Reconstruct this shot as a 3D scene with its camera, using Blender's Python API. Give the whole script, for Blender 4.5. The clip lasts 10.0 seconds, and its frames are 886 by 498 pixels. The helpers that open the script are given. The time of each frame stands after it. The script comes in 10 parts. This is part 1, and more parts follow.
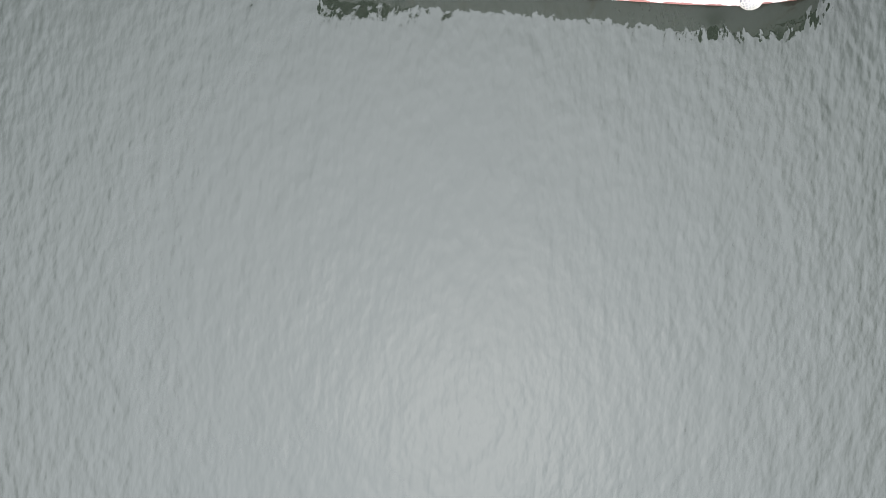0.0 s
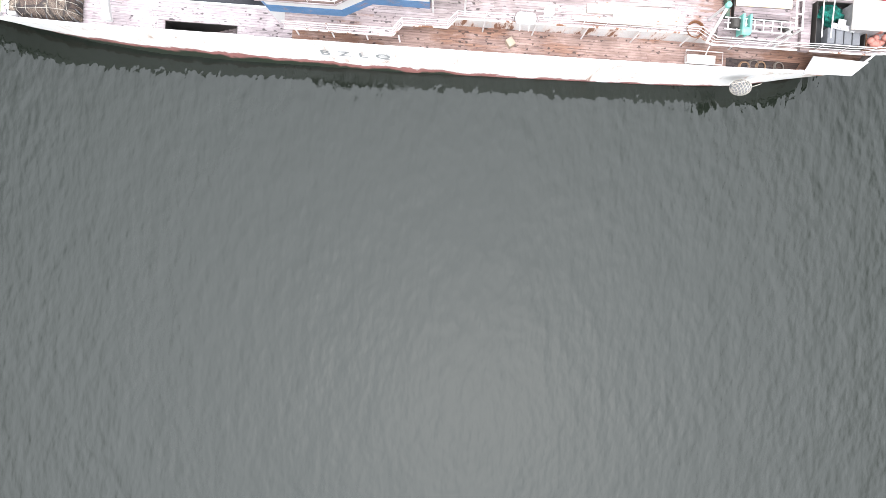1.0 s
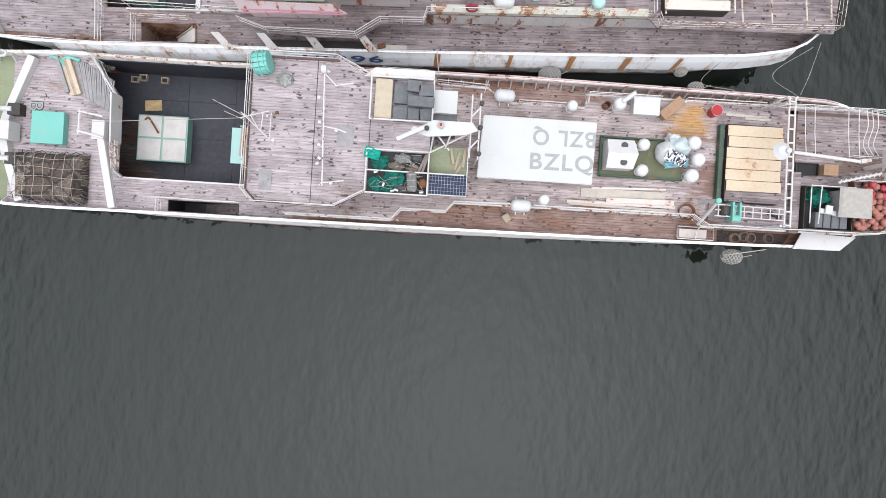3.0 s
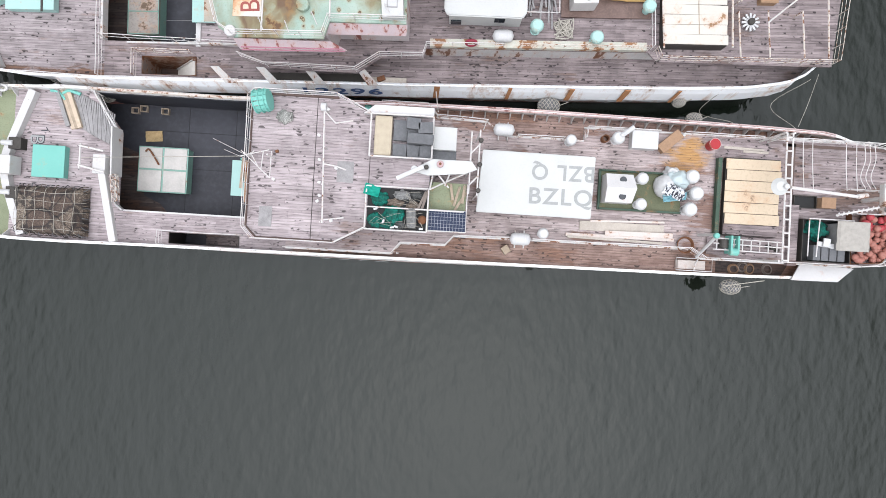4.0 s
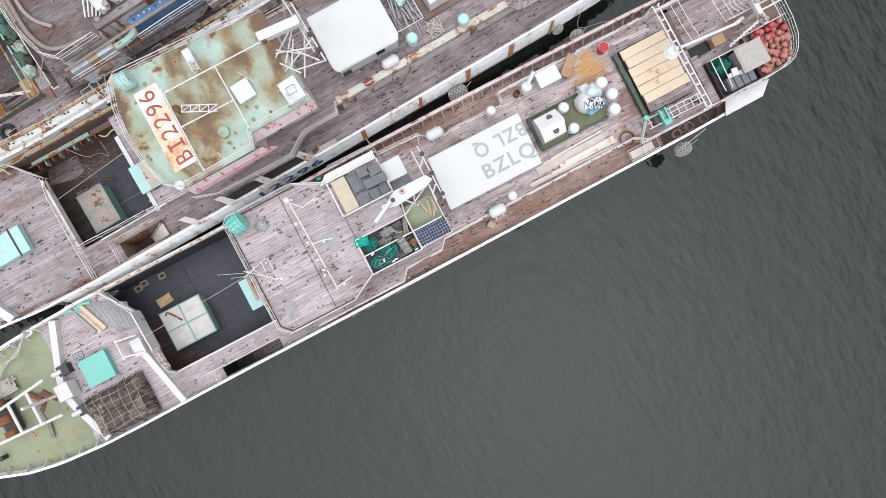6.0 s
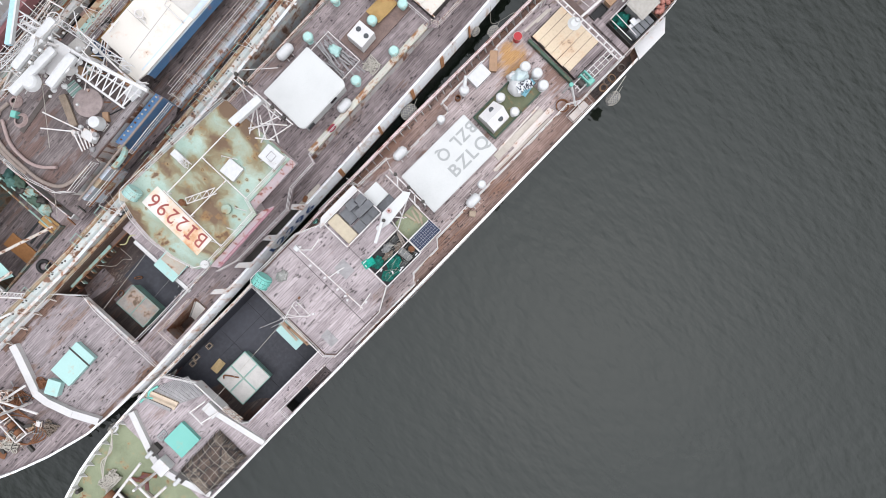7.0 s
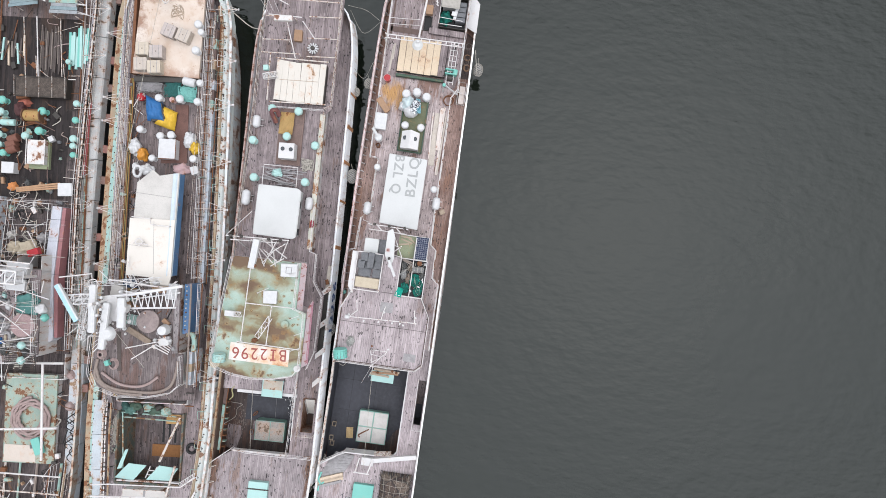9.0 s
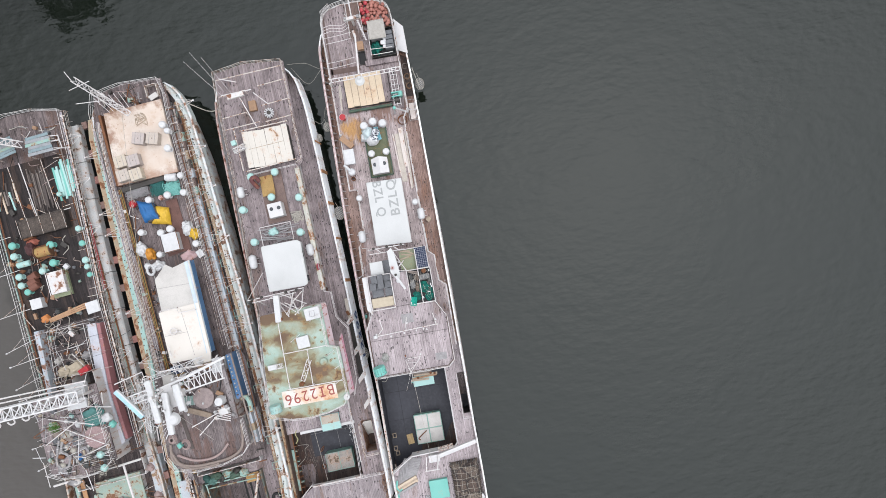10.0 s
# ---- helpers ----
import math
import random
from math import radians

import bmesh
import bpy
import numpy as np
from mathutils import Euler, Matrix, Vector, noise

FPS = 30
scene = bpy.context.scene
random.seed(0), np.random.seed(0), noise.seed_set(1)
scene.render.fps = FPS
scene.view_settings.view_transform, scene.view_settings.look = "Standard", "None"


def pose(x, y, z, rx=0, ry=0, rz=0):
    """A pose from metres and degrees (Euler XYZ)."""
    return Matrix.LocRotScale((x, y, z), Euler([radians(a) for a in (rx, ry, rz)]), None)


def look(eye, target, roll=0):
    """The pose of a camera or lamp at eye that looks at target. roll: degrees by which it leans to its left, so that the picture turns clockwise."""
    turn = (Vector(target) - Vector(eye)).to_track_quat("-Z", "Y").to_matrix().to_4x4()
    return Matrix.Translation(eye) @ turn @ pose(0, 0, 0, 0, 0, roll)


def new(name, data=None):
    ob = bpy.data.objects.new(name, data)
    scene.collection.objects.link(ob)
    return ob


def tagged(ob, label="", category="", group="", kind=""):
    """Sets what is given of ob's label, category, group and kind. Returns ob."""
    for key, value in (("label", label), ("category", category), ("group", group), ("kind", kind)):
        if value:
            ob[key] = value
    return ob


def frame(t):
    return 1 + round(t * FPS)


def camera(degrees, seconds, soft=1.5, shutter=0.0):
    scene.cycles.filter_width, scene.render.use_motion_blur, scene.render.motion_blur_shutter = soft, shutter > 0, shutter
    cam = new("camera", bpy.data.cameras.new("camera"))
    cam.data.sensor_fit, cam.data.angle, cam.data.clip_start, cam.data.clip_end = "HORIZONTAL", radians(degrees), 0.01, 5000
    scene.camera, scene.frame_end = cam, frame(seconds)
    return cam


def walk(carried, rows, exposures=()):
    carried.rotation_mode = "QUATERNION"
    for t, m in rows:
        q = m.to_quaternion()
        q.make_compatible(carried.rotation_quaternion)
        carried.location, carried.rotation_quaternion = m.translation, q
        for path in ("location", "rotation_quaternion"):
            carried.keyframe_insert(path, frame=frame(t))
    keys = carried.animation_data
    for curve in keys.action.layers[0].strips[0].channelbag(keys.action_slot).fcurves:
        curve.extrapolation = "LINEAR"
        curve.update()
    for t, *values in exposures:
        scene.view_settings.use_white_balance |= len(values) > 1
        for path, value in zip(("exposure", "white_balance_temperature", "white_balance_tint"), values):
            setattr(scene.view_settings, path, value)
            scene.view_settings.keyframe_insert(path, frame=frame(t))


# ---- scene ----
cam = camera(73.7, 10.0, 0.6)
PATH = [
    (0, -4.16, -22.20, 38.76, 0.00, -0.13, 5.63),
    (0.5, -4.24, -19.41, 38.93, 0.00, -0.13, 4.70),
    (1, -4.38, -16.69, 39.05, 0.00, -0.12, 4.62),
    (1.5, -4.59, -13.94, 39.33, 0.00, -0.13, 4.33),
    (2, -4.80, -11.20, 39.51, 0.00, -0.17, 4.18),
    (2.5, -4.99, -8.49, 39.68, 0.00, -0.23, 4.30),
    (3, -5.19, -6.14, 39.85, 0.00, -0.28, 4.14),
    (3.3, -5.25, -5.20, 39.90, 0.00, -0.29, 4.07),
    (4, -5.32, -4.19, 40.00, 0.00, -0.30, 4.02),
    (4.3, -5.33, -4.06, 40.03, 0.00, -0.31, 3.31),
    (4.5, -5.30, -4.03, 40.03, 0.00, -0.32, -0.21),
    (5, -5.27, -3.85, 40.43, 0.00, -0.36, -9.16),
    (5.5, -5.25, -3.80, 41.70, 0.00, -0.40, -18.08),
    (5.7, -5.23, -3.77, 42.51, 0.00, -0.38, -21.66),
    (6.8, -5.08, -4.02, 48.31, 0.00, -0.38, -41.15),
    (7, -5.02, -4.06, 49.46, 0.00, -0.37, -44.79),
    (7.5, -4.95, -4.15, 52.32, 0.00, -0.36, -53.97),
    (8, -4.83, -4.14, 55.22, 0.00, -0.35, -62.98),
    (8.5, -4.90, -4.15, 58.04, 0.00, -0.35, -72.10),
    (9, -4.83, -4.24, 60.89, 0.00, -0.35, -81.16),
    (9.5, -4.75, -4.36, 63.63, 0.00, -0.37, -90.25),
    (10, -4.55, -4.51, 65.77, 0.00, -0.39, -99.21),
]

EXPOSURES = [(0, 2.53), (0.5, 2.43), (1.0, 1.78), (1.5, 1.12), (2.0, 0.8), (2.5, 0.67), (4.5, 0.7), (5.5, 0.66), (7.0, 0.6), (10, 0.52)]
walk(cam, [(t, pose(*p)) for t, *p in PATH], EXPOSURES)


# ---- world, sun, exposure ----
world = bpy.data.worlds.new("overcast_sky")
scene.world = world
world.use_nodes = True
wn = world.node_tree
sky = wn.nodes.new("ShaderNodeTexSky")
sky.sky_type, sky.sun_disc = "NISHITA", False
sky.sun_elevation, sky.sun_rotation = radians(74), radians(164)
sky.air_density, sky.dust_density, sky.ozone_density = 1.6, 0.2, 1.0
grey = wn.nodes.new("ShaderNodeHueSaturation")
grey.inputs["Saturation"].default_value = 0.22
wn.links.new(sky.outputs[0], grey.inputs["Color"])
up = wn.nodes.new("ShaderNodeTexCoord")
high = wn.nodes.new("ShaderNodeVectorMath")  # the cloud is brightest round the hidden sun
high.operation = "DOT_PRODUCT"
high.inputs[1].default_value = (-0.03, -0.075, 0.996)
wn.links.new(up.outputs["Generated"], high.inputs[0])
dome = wn.nodes.new("ShaderNodeMapRange")  # an overcast dome: brightest overhead
dome.interpolation_type = "SMOOTHSTEP"
for key, value in (("From Min", 0.5), ("From Max", 0.995), ("To Min", 1.6), ("To Max", 8.3)):
    dome.inputs[key].default_value = value
wn.links.new(high.outputs["Value"], dome.inputs["Value"])
cloud = wn.nodes.new("ShaderNodeVectorMath")
cloud.operation = "SCALE"
wn.links.new(grey.outputs[0], cloud.inputs[0])
wn.links.new(dome.outputs[0], cloud.inputs["Scale"])
back = wn.nodes["Background"]
back.inputs["Strength"].default_value = 0.06
tint = wn.nodes.new("ShaderNodeVectorMath")  # the faint mauve of the cloud
tint.operation = "MULTIPLY"
tint.inputs[1].default_value = (1.028, 1.0, 0.985)
wn.links.new(cloud.outputs[0], tint.inputs[0])
wn.links.new(tint.outputs[0], back.inputs["Color"])

sun = new("sun", bpy.data.lights.new("sun", "SUN"))
sun.data.energy, sun.data.angle, sun.data.color = 0.12, radians(90), (1.0, 0.985, 0.97)
sun.matrix_world = look((7, -25, 96), (0, 0, 0))


# ---- materials ----
class Mat:
    """A small wrapper that builds a node material."""

    def __init__(self, name, rough=0.6, metal=0.0, spec=0.3):
        self.m = bpy.data.materials.new(name)
        self.m.use_nodes = True
        self.t = self.m.node_tree
        self.b = self.t.nodes["Principled BSDF"]
        self.b.inputs["Roughness"].default_value = rough
        self.b.inputs["Metallic"].default_value = metal
        self.b.inputs["Specular IOR Level"].default_value = spec
        self.co = self.t.nodes.new("ShaderNodeTexCoord").outputs["Object"]

    def put(self, socket, value):
        if isinstance(value, bpy.types.NodeSocket):
            self.t.links.new(value, socket)
        elif isinstance(value, tuple) and len(value) == 3 and socket.type == "RGBA":
            socket.default_value = (*value, 1.0)
        else:
            socket.default_value = value

    def node(self, kind, **ins):
        n = self.t.nodes.new(kind)
        for k, v in ins.items():
            self.put(n.inputs[k.replace("_", " ")], v)
        return n

    def stretch(self, sx, sy, sz, off=0.0):
        return self.node("ShaderNodeMapping", Vector=self.co, Scale=(sx, sy, sz), Location=(off, off * 1.7, off * 0.6)).outputs[0]

    def noise(self, scale, detail=3.0, rough=0.55, at=None):
        n = self.node("ShaderNodeTexNoise", Scale=scale, Detail=detail, Roughness=rough)
        self.put(n.inputs["Vector"], self.co if at is None else at)
        return n.outputs["Fac"]

    def ramp(self, fac, lo, hi, a=0.0, b=1.0):
        n = self.node("ShaderNodeMapRange", Value=fac)
        for k, v in (("From Min", lo), ("From Max", hi), ("To Min", a), ("To Max", b)):
            self.put(n.inputs[k], v)
        return n.outputs[0]

    def mix(self, fac, a, b, how="MIX"):
        n = self.t.nodes.new("ShaderNodeMix")
        n.data_type, n.blend_type = "RGBA", how
        self.put(n.inputs[0], fac), self.put(n.inputs[6], a), self.put(n.inputs[7], b)
        return n.outputs[2]

    def math(self, how, a, b=0.0):
        n = self.t.nodes.new("ShaderNodeMath")
        n.operation = how
        self.put(n.inputs[0], a), self.put(n.inputs[1], b)
        return n.outputs[0]

    def height(self, fac, strength=0.3, distance=0.02):
        n = self.node("ShaderNodeBump", Height=fac, Strength=strength, Distance=distance)
        self.put(self.b.inputs["Normal"], n.outputs[0])

    def done(self, color, rough=None):
        self.put(self.b.inputs["Base Color"], color)
        if rough is not None:
            self.put(self.b.inputs["Roughness"], rough)
        return self.m


def paint(name, color, rust=0.0, dirt=0.25, rough=0.5, rust_color=(0.2, 0.075, 0.03), size=1.0, tall=False):
    """Oil paint on steel or timber with dirt, chalking and rust that breaks through."""
    m = Mat(name, rough)
    dark = tuple(c * 0.55 for c in color)
    big = m.noise(0.55 * size, 4, 0.6)
    col = m.mix(m.ramp(big, 0.45, 0.72, 0.0, dirt), color, dark)
    col = m.mix(m.ramp(m.noise(14 * size, 3), 0.5, 0.8, 0.0, dirt), col, tuple(c * 0.4 for c in color))
    if rust:
        at = m.stretch(1.0, 1.0, 0.25 if tall else 1.0, 3.0)
        spots = m.noise(1.3 * size, 6, 0.68, at)
        edge = 0.71 - 0.25 * rust
        col = m.mix(m.ramp(spots, edge - 0.07, edge + 0.04, 0.0, 0.7), col, tuple(0.5 * (a + b) for a, b in zip(color, (0.45, 0.2, 0.08))))
        col = m.mix(m.ramp(spots, edge + 0.01, edge + 0.05, 0.0, 0.92), col, m.mix(m.noise(9, 3), rust_color, tuple(c * 0.45 for c in rust_color)))
    m.height(m.noise(6 * size, 4), 0.15, 0.02)
    return m.done(col, m.ramp(big, 0.3, 0.7, rough - 0.12, rough + 0.2))


def cream_deck():
    """Cream deck paint gone peach, worn through to brown along one edge and round the cartons."""
    m = Mat("peach_cream_deck_paint", 0.6)
    sep = m.node("ShaderNodeSeparateXYZ", Vector=m.co)
    x, y = sep.outputs["X"], sep.outputs["Y"]
    col = m.mix(m.ramp(m.noise(0.45, 4, 0.6), 0.35, 0.65), (0.54, 0.475, 0.415), (0.49, 0.39, 0.315))
    col = m.mix(m.ramp(m.noise(0.8, 5, 0.65, m.stretch(1, 1, 1, 9.0)), 0.5, 0.7, 0.0, 0.6), col, (0.40, 0.28, 0.20))
    wob = m.ramp(m.noise(0.9, 5, 0.7), 0.3, 0.7, -0.9, 0.9)
    edge = m.math("ADD", m.math("MAXIMUM", y, m.math("MULTIPLY", m.math("SUBTRACT", x, 12.2), 1.1)), wob)
    col = m.mix(m.ramp(edge, 2.0, 3.0, 0.0, 0.85), col, m.mix(m.noise(5, 4), (0.12, 0.055, 0.04), (0.32, 0.17, 0.1)))
    low = m.math("ADD", m.math("MULTIPLY", x, -1.0), m.math("MULTIPLY", wob, 0.6))
    col = m.mix(m.ramp(low, -8.2, -7.3, 0.0, 0.7), col, (0.27, 0.15, 0.1))
    col = m.mix(m.ramp(m.noise(2.6, 5, 0.7), 0.63, 0.7, 0.0, 0.8), col, (0.2, 0.09, 0.05))
    m.height(m.noise(6, 4), 0.15, 0.02)
    return m.done(col)


def planks(name, pale, grey_, wet=0.3, width=0.16, stains=0.85, brown=(0.085, 0.05, 0.036), rust_past=0.0, orange_at=None):
    """Weathered laid deck: narrow planks along x, thin caulking, black weather dashes, bleached streaks and damp brown patches."""
    m = Mat(name, 0.75)
    sep = m.node("ShaderNodeSeparateXYZ", Vector=m.co)
    x, y = sep.outputs["X"], m.math("DIVIDE", sep.outputs["Y"], width)
    row, across = m.math("FLOOR", y), m.math("FRACT", y)
    shift = m.node("ShaderNodeTexWhiteNoise", Vector=m.node("ShaderNodeCombineXYZ", X=row).outputs[0])
    along = m.math("ADD", m.math("DIVIDE", x, 3.7), m.math("MULTIPLY", shift.outputs["Value"], 7.0))
    board = m.node("ShaderNodeTexWhiteNoise", Vector=m.node("ShaderNodeCombineXYZ", X=row, Y=m.math("FLOOR", along)).outputs[0])
    col = m.mix(m.ramp(board.outputs["Value"], 0.0, 1.0), grey_, pale)
    grain = m.noise(1.0, 5, 0.7, m.stretch(0.7, 24, 6))
    col = m.mix(m.ramp(grain, 0.3, 0.56, 0.62, 0.0), col, tuple(c * 0.45 for c in grey_))
    streak = m.noise(1.0, 4, 0.6, m.stretch(0.35, 9, 4, 31.0))
    col = m.mix(m.ramp(streak, 0.5, 0.68, 0.0, 0.55), col, tuple(min(0.62, 1.35 * c) for c in pale))
    col = m.mix(m.ramp(m.noise(0.4, 5, 0.65), 0.46, 0.62, 0.0, 0.5), col, tuple(0.6 * c for c in grey_))
    col = m.mix(m.ramp(m.noise(0.9, 4, 0.6, m.stretch(1, 1.4, 1, 21.0)), 0.52, 0.68, 0.0, 0.35), col, tuple(min(0.6, 1.25 * c) for c in pale))
    damp = m.noise(0.3, 6, 0.65, m.stretch(0.6, 1.5, 1, 5.0))
    damp = m.ramp(m.math("ADD", damp, m.math("MULTIPLY", m.ramp(board.outputs["Value"], 0, 1, -0.5, 0.5), 0.09)), 0.64 - 0.22 * wet, 0.71 - 0.22 * wet, 0.0, min(0.92, 0.45 + wet))
    col = m.mix(damp, col, m.mix(m.ramp(grain, 0.35, 0.65), brown, tuple(2.6 * c for c in brown)))
    if orange_at:
        # iron that has bled into the wood
        away = m.node("ShaderNodeVectorMath", Vector=m.co)
        away.operation = "DISTANCE"
        away.inputs[1].default_value = orange_at
        near = m.math("ADD", away.outputs["Value"], m.ramp(m.noise(1.0, 5, 0.65, m.stretch(0.9, 2.4, 1, 3.0)), 0.3, 0.7, -0.7, 0.7))
        col = m.mix(m.ramp(near, 0.55, 1.45, 0.9, 0.0), col, m.mix(m.ramp(grain, 0.3, 0.65), (0.25, 0.12, 0.035), (0.48, 0.27, 0.09)))
    if rust_past:
        # rust that has run in from the steel waterway along both sides
        side = m.math("ABSOLUTE", sep.outputs["Y"])
        side = m.math("ADD", side, m.ramp(m.noise(1.0, 5, 0.65, m.stretch(0.5, 1.6, 1, 17.0)), 0.35, 0.65, -0.55, 0.55))
        col = m.mix(m.ramp(side, rust_past, rust_past + 0.35, 0.0, 0.9), col, m.mix(m.ramp(grain, 0.35, 0.65), (0.06, 0.034, 0.026), (0.20, 0.105, 0.062)))
    # black dashes that keep to one plank each, thick in some stretches and rare in others
    at = m.node("ShaderNodeCombineXYZ", X=m.math("MULTIPLY", x, 2.5), Y=m.math("ADD", m.math("MULTIPLY", row, 3.71), m.math("MULTIPLY", across, 0.5))).outputs[0]
    dash = m.math("ADD", m.noise(1.0, 1.5, 0.5, at), m.math("MULTIPLY", m.ramp(m.noise(0.5, 2), 0.3, 0.7, -0.5, 0.5), 0.10))
    dash = m.math("MULTIPLY", m.ramp(dash, 0.625, 0.68), m.ramp(m.math("ABSOLUTE", m.math("SUBTRACT", across, 0.52)), 0.48, 0.3))
    col = m.mix(m.math("MULTIPLY", dash, stains * 0.92), col, (0.022, 0.018, 0.018))
    marks = m.noise(1.0, 4.0, 0.6, m.stretch(0.9, 13.0, 5, 11.0))
    col = m.mix(m.ramp(marks, 0.60, 0.68, 0.0, stains * 0.75), col, (0.03, 0.024, 0.023))
    edge = m.math("ABSOLUTE", m.math("SUBTRACT", across, 0.5))
    seam = m.math("MULTIPLY", m.ramp(edge, 0.44, 0.475), m.ramp(m.noise(0.8, 3), 0.35, 0.6, 0.45, 0.85))
    butt = m.math("ABSOLUTE", m.math("SUBTRACT", m.math("FRACT", along), 0.5))
    seam = m.math("MAXIMUM", seam, m.ramp(butt, 0.4955, 0.4965, 0.0, 0.25))
    col = m.mix(seam, col, tuple(0.26 * c for c in grey_))
    m.height(m.math("ADD", seam, m.math("MULTIPLY", grain, -0.4)), 0.6, -0.012)
    return m.done(col, m.ramp(damp, 0, 1, 0.8, 0.5))


def plain(name, color, rough=0.6, metal=0.0, vary=0.35, scale=5.0, bump=0.2, spec=0.3):
    """A single-coloured stuff with mottling at two scales."""
    m = Mat(name, rough, metal, spec)
    col = m.mix(m.ramp(m.noise(scale, 4), 0.35, 0.7, 0.0, vary), color, tuple(c * 0.45 for c in color))
    col = m.mix(m.ramp(m.noise(scale * 7, 3), 0.45, 0.8, 0.0, vary), col, tuple(min(1, c * 1.35) for c in color))
    m.height(m.noise(scale * 4, 4), bump, 0.02)
    return m.done(col)


def stained_roof():
    """Chalky blue-green roof paint: soft olive-brown washes, dark hearts, and rings of rust round old fastenings."""
    m = Mat("faded_green_roof_paint", 0.65)
    col = m.mix(m.ramp(m.noise(0.7, 4), 0.35, 0.7), (0.33, 0.41, 0.355), (0.235, 0.33, 0.275))
    bend = m.node("ShaderNodeTexNoise", Vector=m.co, Scale=0.5, Detail=3.0)
    warp = m.node("ShaderNodeVectorMath")
    warp.operation = "MULTIPLY_ADD"
    m.put(warp.inputs[0], bend.outputs["Color"])
    warp.inputs[1].default_value = (2.2, 2.2, 0.0)
    m.put(warp.inputs[2], m.stretch(1.0, 0.62, 1, 6.0))
    wide = m.noise(0.36, 5, 0.5, warp.outputs[0])
    col = m.mix(m.ramp(wide, 0.45, 0.58, 0.0, 0.8), col, m.mix(m.noise(2.5, 4), (0.26, 0.20, 0.085), (0.19, 0.135, 0.06)))
    col = m.mix(m.ramp(wide, 0.55, 0.63, 0.0, 0.85), col, (0.115, 0.062, 0.04))
    heart = m.noise(0.8, 6, 0.6, m.stretch(1, 1, 1, 14.0))
    col = m.mix(m.ramp(heart, 0.57, 0.66, 0.0, 0.7), col, (0.27, 0.15, 0.055))
    col = m.mix(m.ramp(heart, 0.645, 0.68, 0.0, 0.85), col, (0.10, 0.05, 0.03))
    cell = m.node("ShaderNodeTexVoronoi", Vector=m.stretch(1.15, 0.95, 0.0, 2.0), Scale=1.7)
    r = m.math("ADD", cell.outputs["Distance"], m.math("MULTIPLY", m.noise(4, 4), 0.3))
    pick = m.ramp(m.node("ShaderNodeSeparateColor", Color=cell.outputs["Color"]).outputs[0], 0.45, 0.5)
    halo = m.math("MULTIPLY", m.ramp(r, 0.26, 0.5, 0.7, 0.0), pick)
    col = m.mix(halo, col, (0.30, 0.19, 0.08))
    ring = m.math("MULTIPLY", m.math("MULTIPLY", m.ramp(r, 0.24, 0.27), m.ramp(r, 0.34, 0.3)), pick)
    col = m.mix(m.math("MULTIPLY", ring, 0.9), col, (0.075, 0.04, 0.025))
    col = m.mix(m.ramp(m.noise(12, 3), 0.55, 0.75, 0.0, 0.35), col, (0.12, 0.12, 0.08))
    m.height(m.noise(5, 4), 0.2, 0.02)
    return m.done(col)


def stained_sign():
    """White sign paint through which orange rust has spread in soft washes."""
    m = Mat("rusting_white_sign_paint", 0.6)
    wash = m.noise(0.55, 5, 0.6, m.stretch(1.0, 1.0, 1, 9.0))
    col = m.mix(m.ramp(wash, 0.42, 0.6, 0.0, 0.75), (0.56, 0.53, 0.49), (0.55, 0.30, 0.13))
    col = m.mix(m.ramp(wash, 0.57, 0.68, 0.0, 0.9), col, (0.33, 0.12, 0.04))
    fleck = m.noise(3.0, 6, 0.7)
    col = m.mix(m.ramp(fleck, 0.60, 0.66, 0.0, 0.8), col, (0.24, 0.09, 0.035))
    return m.done(col)


def netting(name, color, cell=0.07, dark=(0.02, 0.02, 0.02)):
    """Knotted netting lying in folds."""
    m = Mat(name, 0.85)
    v = m.node("ShaderNodeTexVoronoi", Vector=m.co, Scale=1 / cell)
    v.feature = "DISTANCE_TO_EDGE"
    line = m.ramp(v.outputs["Distance"], 0.03, 0.12, 1.0, 0.0)
    folds = m.noise(2.5, 5, 0.7)
    col = m.mix(m.math("MULTIPLY", line, m.ramp(folds, 0.35, 0.6)), m.mix(folds, dark, tuple(0.5 * c for c in color)), color)
    m.height(folds, 0.8, 0.08)
    return m.done(col)


